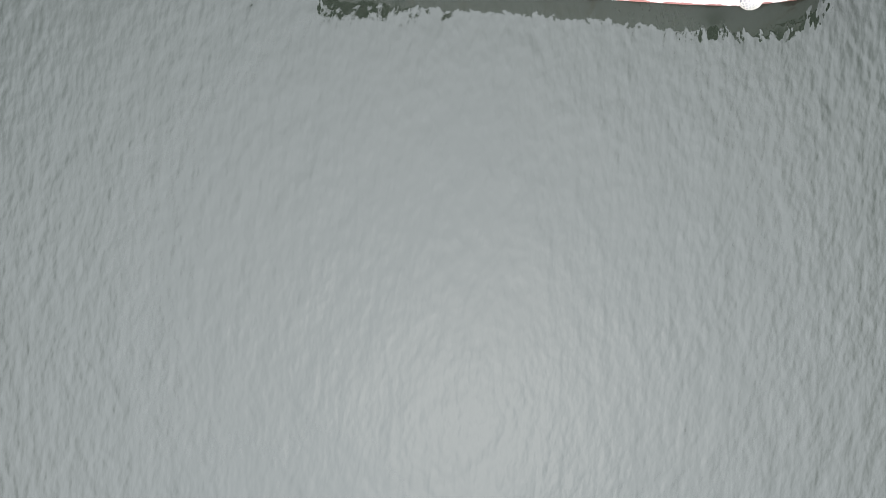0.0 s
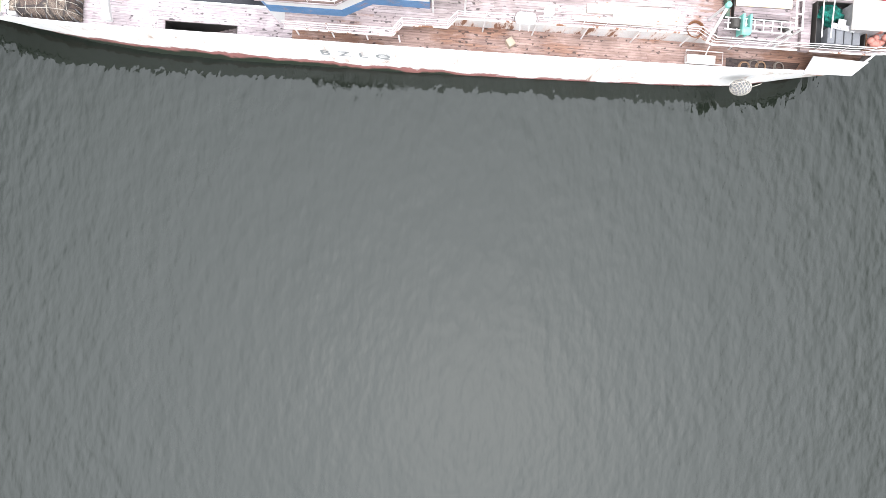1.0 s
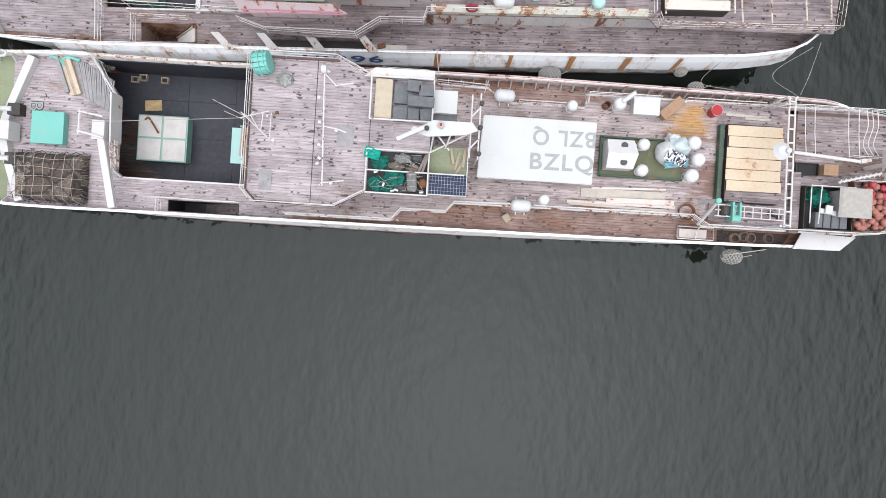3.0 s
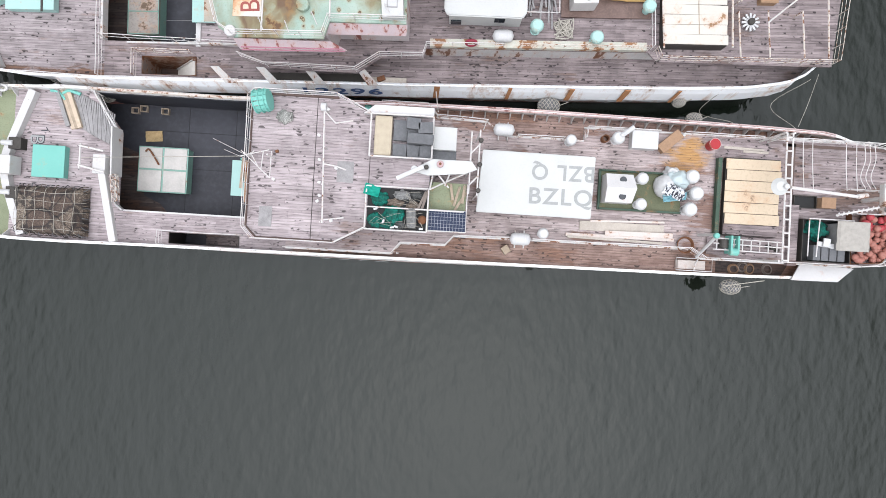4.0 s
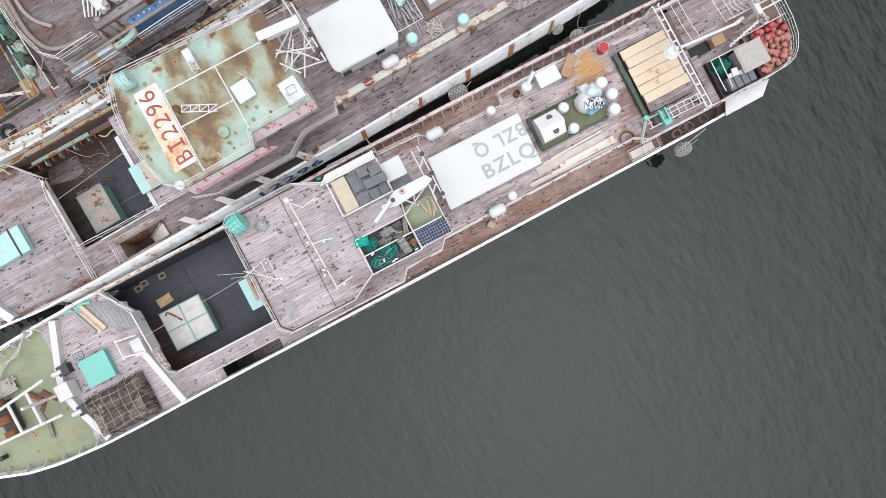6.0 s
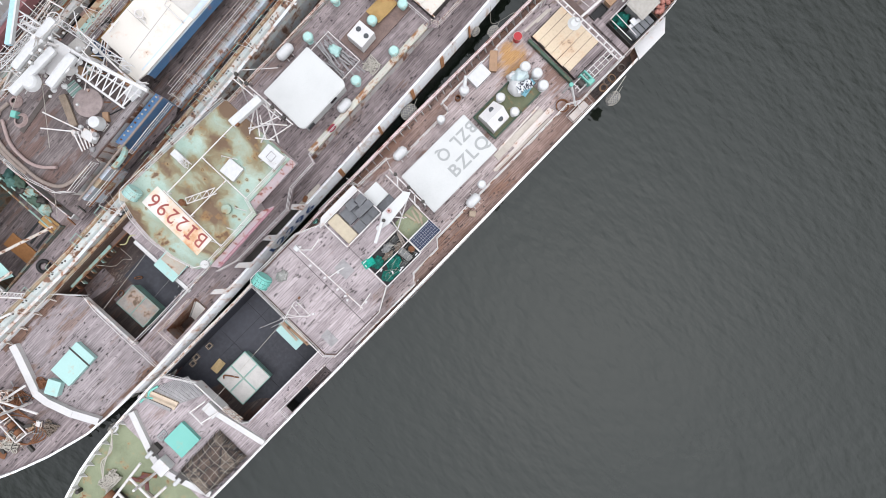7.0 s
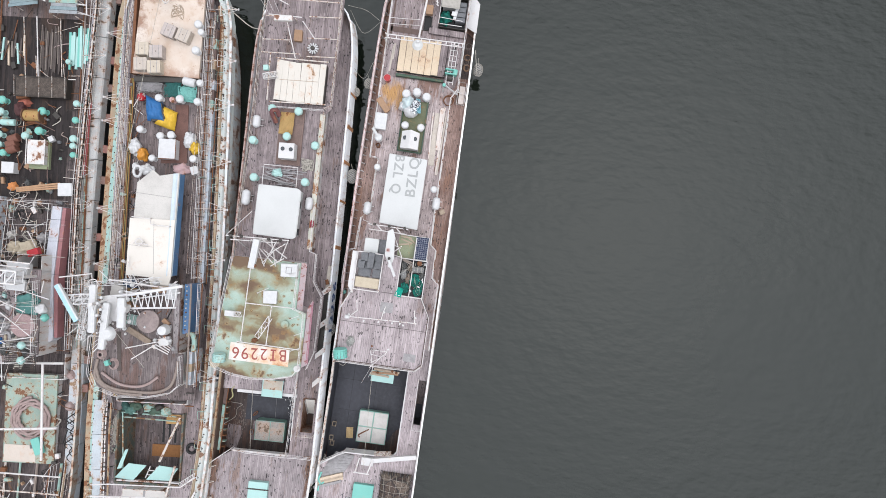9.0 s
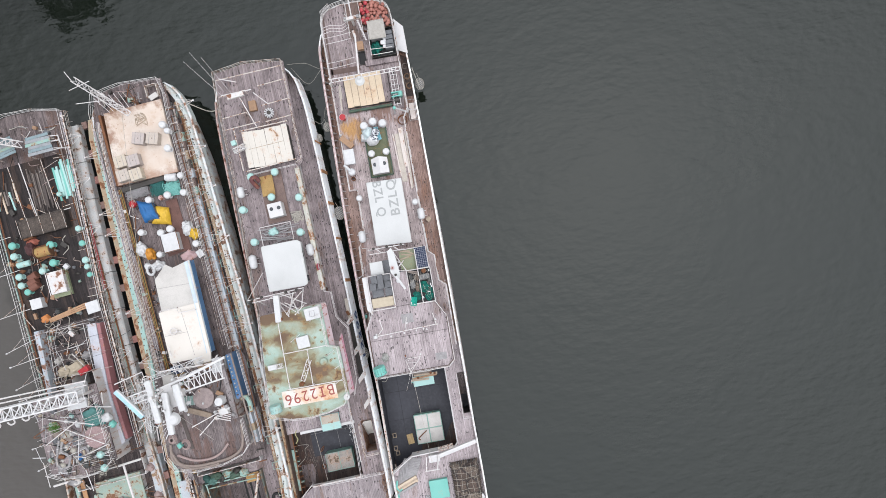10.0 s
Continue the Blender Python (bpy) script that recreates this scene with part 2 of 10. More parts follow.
def bale_netting():
    """Several brown nets bundled together: tan, grey-brown and dark lots with knotted mesh."""
    m = Mat("bundled_brown_nets", 0.9)
    bend = m.node("ShaderNodeTexNoise", Vector=m.co, Scale=1.6, Detail=3.0)
    at = m.node("ShaderNodeVectorMath")
    at.operation = "MULTIPLY_ADD"
    m.put(at.inputs[0], bend.outputs["Color"])
    at.inputs[1].default_value = (0.7, 0.7, 0.0)
    m.put(at.inputs[2], m.stretch(1.0, 0.85, 0.0, 2.3))
    lots = m.node("ShaderNodeTexVoronoi", Vector=at.outputs[0], Scale=0.95)
    rim = m.node("ShaderNodeTexVoronoi", Vector=at.outputs[0], Scale=0.95)
    rim.feature = "DISTANCE_TO_EDGE"
    tone = m.node("ShaderNodeSeparateXYZ", Vector=lots.outputs["Color"]).outputs["X"]
    col = m.mix(m.ramp(tone, 0.2, 0.8), (0.135, 0.092, 0.072), (0.36, 0.30, 0.235))
    mesh_ = m.node("ShaderNodeTexVoronoi", Vector=m.co, Scale=15.0)
    col = m.mix(m.ramp(mesh_.outputs["Distance"], 0.15, 0.6, 0.0, 0.75), col, (0.045, 0.034, 0.03))
    folds_ = m.noise(3.2, 5, 0.7)
    col = m.mix(m.ramp(folds_, 0.42, 0.62, 0.0, 0.55), col, (0.06, 0.045, 0.04))
    col = m.mix(m.ramp(rim.outputs["Distance"], 0.02, 0.09, 0.85, 0.0), col, (0.03, 0.026, 0.026))
    m.height(folds_, 0.9, 0.1)
    return m.done(col)


def hull_paint(name, color, band, rust=0.5):
    """Ship's side: white above a worn antifouling band at the water, with rust that has run down."""
    m = Mat(name, 0.5)
    sep = m.node("ShaderNodeSeparateXYZ", Vector=m.co)
    z = m.math("ADD", sep.outputs["Z"], m.ramp(m.noise(0.7, 4), 0.3, 0.7, -0.35, 0.35))
    col = m.mix(m.ramp(m.noise(0.5, 4), 0.45, 0.75, 0.0, 0.3), color, tuple(0.6 * c for c in color))
    runs = m.noise(1.0, 5, 0.65, m.stretch(1.6, 1.6, 0.16, 2.0))
    edge = 0.71 - 0.23 * rust
    col = m.mix(m.ramp(runs, edge - 0.05, edge + 0.08, 0.0, 0.5), col, (0.48, 0.28, 0.16))
    col = m.mix(m.ramp(runs, edge + 0.05, edge + 0.12, 0.0, 0.9), col, (0.2, 0.075, 0.03))
    spots = m.noise(0.8, 6, 0.7, m.stretch(1.0, 1.0, 0.6, 8.0))
    edge = 0.70 - 0.2 * rust
    col = m.mix(m.ramp(spots, edge - 0.06, edge + 0.04, 0.0, 0.6), col, (0.36, 0.2, 0.11))
    col = m.mix(m.ramp(spots, edge + 0.03, edge + 0.07, 0.0, 0.9), col, (0.13, 0.055, 0.028))
    z = m.math("ADD", z, m.ramp(sep.outputs["X"], -24, 2, -0.85, 0.4))
    col = m.mix(m.ramp(z, 0.75, 0.55), col, m.mix(m.noise(2.2, 5), band, tuple(0.5 * c for c in band)))
    col = m.mix(m.ramp(z, 0.25, 0.0), col, (0.02, 0.028, 0.018))
    m.height(m.noise(1.2, 3), 0.25, 0.05)
    return m.done(col)


def water_material():
    m = Mat("harbour_water", 0.05, 0.0, 0.5)
    m.b.inputs["IOR"].default_value = 1.352
    m.b.inputs["Specular Tint"].default_value = (0.97, 1.0, 0.992, 1.0)
    col = m.mix(m.ramp(m.noise(0.02, 4), 0.3, 0.7), (0.006, 0.0086, 0.0062), (0.0082, 0.0102, 0.0071))
    silt = m.node("ShaderNodeSeparateXYZ", Vector=m.co)
    inshore = m.math("ADD", m.math("ADD", silt.outputs["Y"], m.math("MULTIPLY", silt.outputs["X"], -0.1)), m.math("MULTIPLY", m.noise(0.12, 4), 6.0))
    col = m.mix(m.math("MULTIPLY", m.ramp(inshore, 44.0, 46.5), m.ramp(silt.outputs["X"], 6.0, 0.0)), col, (0.066, 0.060, 0.054))
    swell = m.noise(1.0, 2.5, 0.5, m.stretch(0.42, 0.2, 1))
    ripple = m.noise(1.0, 1.6, 0.5, m.stretch(1.5, 0.72, 1, 4.0))
    chop = m.noise(1.0, 2.0, 0.5, m.stretch(3.6, 2.0, 1, 9.0))
    h1 = m.math("ADD", m.math("MULTIPLY", swell, 0.5), m.math("MULTIPLY", ripple, 0.45))
    h1 = m.math("ADD", h1, m.math("MULTIPLY", chop, 0.05))
    gusts = m.ramp(m.noise(0.05, 4, 0.6), 0.38, 0.62, 0.7, 1.15)
    m.height(m.math("MULTIPLY", h1, gusts), 1.0, 0.17)
    return m.done(col)


WATER = water_material()
DECK = planks("weathered_deck", (0.415, 0.36, 0.366), (0.305, 0.259, 0.264), 0.14)
DECK_AFT = planks("damp_deck", (0.45, 0.38, 0.37), (0.29, 0.234, 0.227), 0.5, brown=(0.10, 0.057, 0.043), orange_at=(8.9, 2.4, 5.0))
DECK_STERN = planks("wet_stern_deck", (0.35, 0.295, 0.295), (0.205, 0.165, 0.163), 0.52, stains=0.95, brown=(0.075, 0.048, 0.038))
DECK_WALK = planks("wet_walkway_deck", (0.37, 0.265, 0.23), (0.23, 0.15, 0.125), 0.7, brown=(0.115, 0.062, 0.042))
DECK_DARK = planks("dark_deck", (0.30, 0.25, 0.25), (0.165, 0.134, 0.135), 0.36, stains=0.95, brown=(0.07, 0.046, 0.038))
DECK_RUSTY = planks("rust_edged_deck", (0.325, 0.283, 0.287), (0.215, 0.184, 0.187), 0.25, stains=0.98, rust_past=3.95)
DECK_WELL = planks("wet_well_planking", (0.085, 0.066, 0.061), (0.045, 0.034, 0.031), 0.65, 0.2, 0.9, (0.034, 0.018, 0.013))
DECK_MID = planks("soiled_deck", (0.20, 0.163, 0.16), (0.088, 0.07, 0.068), 0.5, stains=0.95, brown=(0.06, 0.038, 0.031))
DECK_GRIME = planks("grimy_deck", (0.112, 0.09, 0.088), (0.045, 0.036, 0.035), 0.5, 0.14, 0.95, (0.05, 0.035, 0.03))
DECK_OIL = planks("oily_black_deck", (0.034, 0.027, 0.026), (0.014, 0.011, 0.011), 0.5, 0.14, 0.95, (0.022, 0.013, 0.009))
RUST_RUN = paint("orange_rust_run", (0.34, 0.165, 0.075), 0.5, 0.4, 0.8, (0.17, 0.07, 0.035), 1.6)
RACK_TIMBER = plain("damp_rack_timber", (0.085, 0.07, 0.064), 0.85, 0, 0.5, 3)
TIMBER_DARK = plain("dark_old_timber", (0.19, 0.16, 0.14), 0.85, 0, 0.5, 3)
WHITE = paint("white_paint", (0.51, 0.50, 0.495), 0.2, 0.2, 0.45)
WHITE_RUST = paint("rusty_white_paint", (0.53, 0.52, 0.51), 0.66, 0.35, 0.5, tall=True)
WHITE_CLEAN = paint("clean_white_paint", (0.475, 0.48, 0.47), 0.0, 0.12, 0.45)
RAIL = paint("white_rail_paint", (0.56, 0.54, 0.53), 0.36, 0.15, 0.45, size=3)
RAIL_RUST = paint("rusty_rail_paint", (0.54, 0.50, 0.46), 0.72, 0.35, 0.55, size=3)
HULL = hull_paint("white_hull", (0.8, 0.797, 0.785), (0.36, 0.16, 0.145), 0.36)
HULL_GREY = hull_paint("pale_grey_hull", (0.755, 0.77, 0.785), (0.27, 0.13, 0.1), 0.5)
HULL_BLUE = hull_paint("grey_and_rust_hull", (0.54, 0.57, 0.58), (0.25, 0.11, 0.08), 0.75)
HULL_WORN = hull_paint("worn_rusty_hull", (0.42, 0.425, 0.40), (0.22, 0.1, 0.07), 0.85)
BLACK_DECK = plain("black_deck_mat", (0.033, 0.034, 0.042), 0.55, 0, 0.75, 0.45)
BLACK = plain("black_rubber", (0.02, 0.02, 0.02), 0.7)
DARK_STEEL = plain("dark_steel", (0.06, 0.055, 0.05), 0.5, 0.5)
RUST = plain("rusted_steel", (0.16, 0.07, 0.035), 0.85, 0, 0.6)
TEAL = paint("turquoise_paint", (0.15, 0.40, 0.345), 0.14, 0.15, 0.5)
TEAL_PALE = paint("pale_turquoise_paint", (0.32, 0.49, 0.46), 0.18, 0.12, 0.5)
TEAL_PLASTIC = plain("turquoise_plastic", (0.17, 0.46, 0.40), 0.4, 0, 0.2)
GREEN_DECK = paint("olive_green_deck_paint", (0.215, 0.24, 0.15), 0.35, 0.5, 0.6)
GREEN_ROOF = stained_roof()
GREEN_MOSS = paint("mossy_green_paint", (0.125, 0.135, 0.08), 0.3, 0.5, 0.7)
GREEN_DARK = paint("dark_green_paint", (0.05, 0.085, 0.06), 0.3, 0.5, 0.6)
PLY = plain("bare_plywood", (0.50, 0.405, 0.31), 0.8, 0, 0.5, 0.9)
PLY_PALE = plain("bleached_boards", (0.43, 0.385, 0.335), 0.8, 0, 0.35, 1.5)
TIMBER = plain("old_timber", (0.36, 0.29, 0.22), 0.85, 0, 0.5, 3)
BROWN = plain("brown_cardboard", (0.30, 0.19, 0.12), 0.85, 0, 0.4, 3)
GREY_PLATE = plain("grey_corrugated_sheet", (0.28, 0.27, 0.27), 0.6, 0.2, 0.5, 3)
FOAM = plain("dark_grey_foam", (0.135, 0.138, 0.145), 0.9, 0, 0.55, 2.6)
CANVAS = plain("cream_canvas", (0.43, 0.37, 0.28), 0.9, 0, 0.25, 3)
PINK = paint("faded_pink_red_paint", (0.45, 0.31, 0.31), 0.45, 0.3, 0.6)
MAROON_FADED = paint("faded_maroon_paint", (0.27, 0.125, 0.13), 0.2, 0.4, 0.6)
MAROON = paint("maroon_paint", (0.13, 0.05, 0.05), 0.35, 0.4, 0.6)
RED = plain("red_plastic", (0.33, 0.02, 0.025), 0.4, 0, 0.25)
BLUE = plain("blue_tarpaulin", (0.02, 0.11, 0.28), 0.5, 0, 0.4, 2)
BLUE_PAINT = paint("blue_paint", (0.075, 0.165, 0.30), 0.3, 0.4, 0.5)
BLUE_RUST = paint("pale_blue_rusty_paint", (0.38, 0.43, 0.475), 0.62, 0.4, 0.55)
HATCH_PALE = plain("pale_hatch_panel", (0.45, 0.43, 0.405), 0.75, 0, 0.3, 1.4)
GREEN_GREY = paint("worn_grey_green_paint", (0.19, 0.33, 0.28), 0.25, 0.3)
WHITE_BOARD = plain("whitewashed_boards", (0.48, 0.455, 0.42), 0.8, 0, 0.3, 1.5)
BRIGHT = paint("white_lattice_paint", (0.58, 0.575, 0.575), 0.25, 0.12, 0.45, size=2)
YELLOW = plain("yellow_oilskin", (0.55, 0.345, 0.035), 0.5, 0, 0.4, 3)
ORANGE = paint("ochre_stained_canvas", (0.33, 0.215, 0.085), 0.4, 0.5, 0.8)
BUOY = plain("orange_pink_float_plastic", (0.34, 0.145, 0.115), 0.6, 0, 0.5, 2)
PVC = plain("white_plastic", (0.50, 0.50, 0.50), 0.45, 0, 0.22, 3)
ROPE = plain("pale_rope", (0.38, 0.355, 0.31), 0.9, 0, 0.4, 9)
HOSE = plain("grey_suction_hose", (0.24, 0.195, 0.17), 0.8, 0, 0.4, 5)
HOSE_PINK = plain("pink_hose", (0.31, 0.235, 0.22), 0.8, 0, 0.4, 5)
INK = plain("faded_grey_lettering_paint", (0.305, 0.313, 0.307), 0.7, 0, 0.3, 4)
INK_DARK = plain("dark_lettering_paint", (0.05, 0.05, 0.06), 0.7, 0, 0.4, 4)
INK_BLUE = plain("blue_lettering_paint", (0.05, 0.09, 0.2), 0.7, 0, 0.4, 4)
INK_RED = paint("faded_red_lettering_paint", (0.27, 0.075, 0.065), 0.2, 0.3, 0.7, (0.42, 0.2, 0.08))
NET_BROWN = netting("brown_netting", (0.27, 0.215, 0.17), 0.07, (0.075, 0.058, 0.048))
NET_GREEN = netting("green_netting", (0.005, 0.22, 0.165), 0.06, (0.008, 0.018, 0.016))
NET_GREY = netting("grey_netting", (0.15, 0.155, 0.15), 0.05)
NET_WHITE = netting("white_netting", (0.55, 0.55, 0.52), 0.09, (0.1, 0.1, 0.09))
SOLAR = plain("solar_cells", (0.018, 0.028, 0.062), 0.35, 0, 0.2, 8, 0.02, 0.2)
GLASS = plain("dark_window", (0.015, 0.02, 0.025), 0.08, 0, 0.1, 3, 0.0, 0.5)
LONG_BOARD = paint("pinkish_whitewashed_boards", (0.54, 0.485, 0.45), 0.5, 0.25, 0.75, (0.3, 0.17, 0.11), 1.1)
PLY_STAINED = paint("stained_table_plywood", (0.53, 0.43, 0.315), 0.42, 0.3, 0.8, (0.30, 0.22, 0.155), 0.42)
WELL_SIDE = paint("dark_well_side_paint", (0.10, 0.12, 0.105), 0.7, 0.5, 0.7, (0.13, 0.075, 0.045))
TABLE_BOARD = paint("whitewashed_table_boards", (0.52, 0.487, 0.435), 0.42, 0.12, 0.7, (0.36, 0.2, 0.1), 0.7)
TEAL_WORN = paint("worn_turquoise_waterway_paint", (0.30, 0.45, 0.41), 0.5, 0.4, 0.6, (0.22, 0.12, 0.06), 1.2)
TEAL_RUST = paint("rusty_turquoise_paint", (0.24, 0.37, 0.33), 0.72, 0.35, 0.6, (0.26, 0.12, 0.05))
CREAM = paint("cream_deck_paint", (0.48, 0.42, 0.365), 0.35, 0.2, 0.6, (0.35, 0.16, 0.07), 0.7)
OCHRE = paint("rusty_ochre_paint", (0.31, 0.25, 0.175), 0.8, 0.4, 0.6)
HULL_SKY = paint("pale_blue_side_plating", (0.40, 0.435, 0.46), 0.55, 0.45, 0.55, (0.30, 0.18, 0.09), 0.7)
TURTLE = paint("pale_teal_rusty_plating", (0.43, 0.465, 0.45), 0.66, 0.4, 0.55, (0.19, 0.085, 0.045), 0.75, True)
SIDE_MAUVE = planks("mauve_side_boards", (0.33, 0.29, 0.30), (0.19, 0.163, 0.168), 0.4, 0.12, 0.9, (0.12, 0.085, 0.07))
SIDE_GREY = paint("pale_grey_side_plating", (0.40, 0.40, 0.39), 0.55, 0.6, 0.6, (0.17, 0.10, 0.06), 0.9)
CABLE = plain("ochre_cable", (0.30, 0.21, 0.07), 0.7, 0, 0.4, 4)
SHEET_BLUE = plain("blue_grey_sheet", (0.19, 0.25, 0.265), 0.6, 0, 0.5, 2)
SHEET_GREY = plain("grey_sheet", (0.26, 0.275, 0.285), 0.6, 0, 0.5, 2)
CAP_RED = paint("faded_red_capping_paint", (0.52, 0.40, 0.395), 0.55, 0.2, 0.6, (0.2, 0.06, 0.055), 1.6)
VISOR = paint("faded_pink_visor_paint", (0.50, 0.41, 0.43), 0.66, 0.25, 0.55, (0.33, 0.1, 0.09), 1.6, True)
NET_PALE = netting("pale_grey_netting", (0.36, 0.36, 0.35), 0.06, (0.09, 0.09, 0.09))
CLOTH_GREEN = plain("bright_green_net_cloth", (0.005, 0.27, 0.2), 0.7, 0, 0.35, 5)
BROWN_EDGE = plain("brown_weathered_edging", (0.115, 0.08, 0.07), 0.8, 0, 0.4, 3)
CANOPY = plain("dark_tree_leaves", (0.045, 0.075, 0.028), 0.6, 0, 0.5, 3)
BARK = plain("grey_brown_bark", (0.12, 0.09, 0.065), 0.9, 0, 0.4, 5)
QUAY = plain("grey_quay_concrete", (0.27, 0.26, 0.245), 0.85, 0, 0.4, 0.6)
LEAF = plain("weed_leaves", (0.07, 0.16, 0.03), 0.6, 0, 0.4, 4)


# ---- building helpers ----
def mesh(name, bm, mat):
    bmesh.ops.recalc_face_normals(bm, faces=bm.faces)
    me = bpy.data.meshes.new(name)
    bm.to_mesh(me)
    bm.free()
    me.materials.append(mat)
    return me


def part(name, bm, mat, parent, label=""):
    if isinstance(bm, list):
        return [part(name, b, mat, parent, label if k == 0 else "") for k, b in enumerate(bm)][0]
    ob = new(name, bm if isinstance(bm, bpy.types.Mesh) else mesh(name, bm, mat))
    ob.parent = parent
    return tagged(ob, label)


def thing(name, m, label, category, group="", kind=""):
    ob = new(name)
    ob.matrix_world = m
    return tagged(ob, label, category, group, kind)


def single(name, bm, mat, m, label, category, group="", kind=""):
    ob = new(name, bm if isinstance(bm, bpy.types.Mesh) else mesh(name, bm, mat))
    ob.matrix_world = m
    return tagged(ob, label, category, group, kind)


def add_box(bm, c, s, rz=0.0, bevel=0.0, tilt=(0.0, 0.0)):
    """A box of size s round c; returns nothing, adds to bm."""
    made = bmesh.ops.create_cube(bm, size=1.0)["verts"]
    bmesh.ops.scale(bm, vec=s, verts=made)
    if bevel:
        edges = list({e for v in made for e in v.link_edges})
        made = list({v for f in bmesh.ops.bevel(bm, geom=edges, offset=bevel, segments=2, affect="EDGES", profile=0.6)["faces"] for v in f.verts} | {v for v in made if v.is_valid})
    bmesh.ops.transform(bm, matrix=pose(*c, tilt[0], tilt[1], rz), verts=made)


def box(c, s, rz=0.0, bevel=0.02, tilt=(0.0, 0.0)):
    bm = bmesh.new()
    add_box(bm, c, s, rz, bevel, tilt)
    return bm


def add_drum(bm, c, r, h, axis="z", r2=None, seg=20, rim=0.03):
    """A round body with softened rims, standing on c (or lying along an axis, centred on it)."""
    r2 = r if r2 is None else r2
    rim = min(rim, r * 0.4, h * 0.3)
    prof = [(0, 0), (r - rim, 0), (r, rim), (r2, h - rim), (r2 - rim, h), (0, h)]
    turn = {"z": Matrix.Identity(4), "x": pose(0, 0, 0, 0, 90, 0), "y": pose(0, 0, 0, -90, 0, 0)}[axis]
    shift = Matrix.Translation((0, 0, 0 if axis == "z" else -h / 2))
    rings = []
    for rr, zz in prof:
        n = 1 if rr == 0 else seg
        rings.append([bm.verts.new(Matrix.Translation(c) @ turn @ shift @ Vector((rr * math.cos(2 * math.pi * k / seg), rr * math.sin(2 * math.pi * k / seg), zz))) for k in range(n)])
    for a, b in zip(rings, rings[1:]):
        for k in range(seg):
            va, vb = a[k % len(a)], b[k % len(b)]
            vc, vd = b[(k + 1) % len(b)], a[(k + 1) % len(a)]
            vs = [v for i, v in enumerate((va, vb, vc, vd)) if v not in (va, vb, vc, vd)[:i]]
            if len(vs) > 2:
                bm.faces.new(vs)


def drum(c, r, h, axis="z", r2=None, seg=20, rim=0.03):
    bm = bmesh.new()
    add_drum(bm, c, r, h, axis, r2, seg, rim)
    return bm


def add_tube(bm, pts, r, seg=6, closed=False):
    pts = [Vector(p) for p in pts]
    n = len(pts)
    rings = []
    for i, p in enumerate(pts):
        a = pts[(i - 1) % n] if closed or i else pts[0]
        b = pts[(i + 1) % n] if closed or i < n - 1 else pts[-1]
        t = (b - a).normalized()
        side = t.cross(Vector((0, 0, 1)))
        side = side.normalized() if side.length > 0.05 else t.cross(Vector((0, 1, 0))).normalized()
        up = side.cross(t)
        rings.append([bm.verts.new(p + r * (math.cos(2 * math.pi * k / seg) * side + math.sin(2 * math.pi * k / seg) * up)) for k in range(seg)])
    for i in range(n if closed else n - 1):
        a, b = rings[i], rings[(i + 1) % n]
        for k in range(seg):
            bm.faces.new((a[k], b[k], b[(k + 1) % seg], a[(k + 1) % seg]))
    if not closed:
        bm.faces.new(rings[0])
        bm.faces.new(rings[-1][::-1])


def tube(pts, r, seg=6, closed=False):
    bm = bmesh.new()
    add_tube(bm, pts, r, seg, closed)
    return bm


def tubes(paths, r, seg=6):
    bm = bmesh.new()
    for p in paths:
        add_tube(bm, p, r, seg)
    return bm


def smooth_path(pts, steps=6):
    """Catmull-Rom through the points."""
    p = [Vector(q) for q in pts]
    p = [2 * p[0] - p[1], *p, 2 * p[-1] - p[-2]]
    out = []
    for i in range(1, len(p) - 2):
        for k in range(steps):
            t = k / steps
            out.append(0.5 * (2 * p[i] + (p[i + 1] - p[i - 1]) * t + (2 * p[i - 1] - 5 * p[i] + 4 * p[i + 1] - p[i + 2]) * t * t + (3 * p[i] - p[i - 1] - 3 * p[i + 1] + p[i + 2]) * t**3))
    return out + [p[-2]]


def add_slab(bm, poly, z0, z1):
    """An upright prism over a polygon."""
    lo = [bm.verts.new((x, y, z0)) for x, y in poly]
    hi = [bm.verts.new((x, y, z1)) for x, y in poly]
    bm.faces.new(lo[::-1]), bm.faces.new(hi)
    for i in range(len(poly)):
        j = (i + 1) % len(poly)
        bm.faces.new((lo[i], lo[j], hi[j], hi[i]))


def strands(paths, r, seg=6):
    """Separate tubes, each to be a part of its own."""
    return [tube(p, r, seg) for p in paths]


def slab(poly, z0, z1):
    bm = bmesh.new()
    add_slab(bm, poly, z0, z1)
    return bm


def rect(x0, x1, y0, y1):
    return [(x0, y0), (x1, y0), (x1, y1), (x0, y1)]


def walls(poly, z0, z1, thick=0.08):
    """Upright walls on a closed outline, open above and below."""
    bm = bmesh.new()
    n = len(poly)
    cx, cy = sum(p[0] for p in poly) / n, sum(p[1] for p in poly) / n
    inner = []
    for i, (x, y) in enumerate(poly):
        (ax, ay), (bx, by) = poly[i - 1], poly[(i + 1) % n]
        d1, d2 = Vector((x - ax, y - ay)).normalized(), Vector((bx - x, by - y)).normalized()
        nrm = Vector((-(d1 + d2).y, (d1 + d2).x)).normalized()
        if nrm.dot(Vector((cx - x, cy - y))) < 0:
            nrm = -nrm
        inner.append((x + nrm.x * thick, y + nrm.y * thick))
    rows = [[bm.verts.new((x, y, z)) for x, y in pts] for pts, z in ((poly, z0), (poly, z1), (inner, z1), (inner, z0))]
    for a, b in zip(rows, rows[1:] + rows[:1]):
        for i in range(n):
            j = (i + 1) % n
            bm.faces.new((a[i], a[j], b[j], b[i]))
    return bm


POST = {}


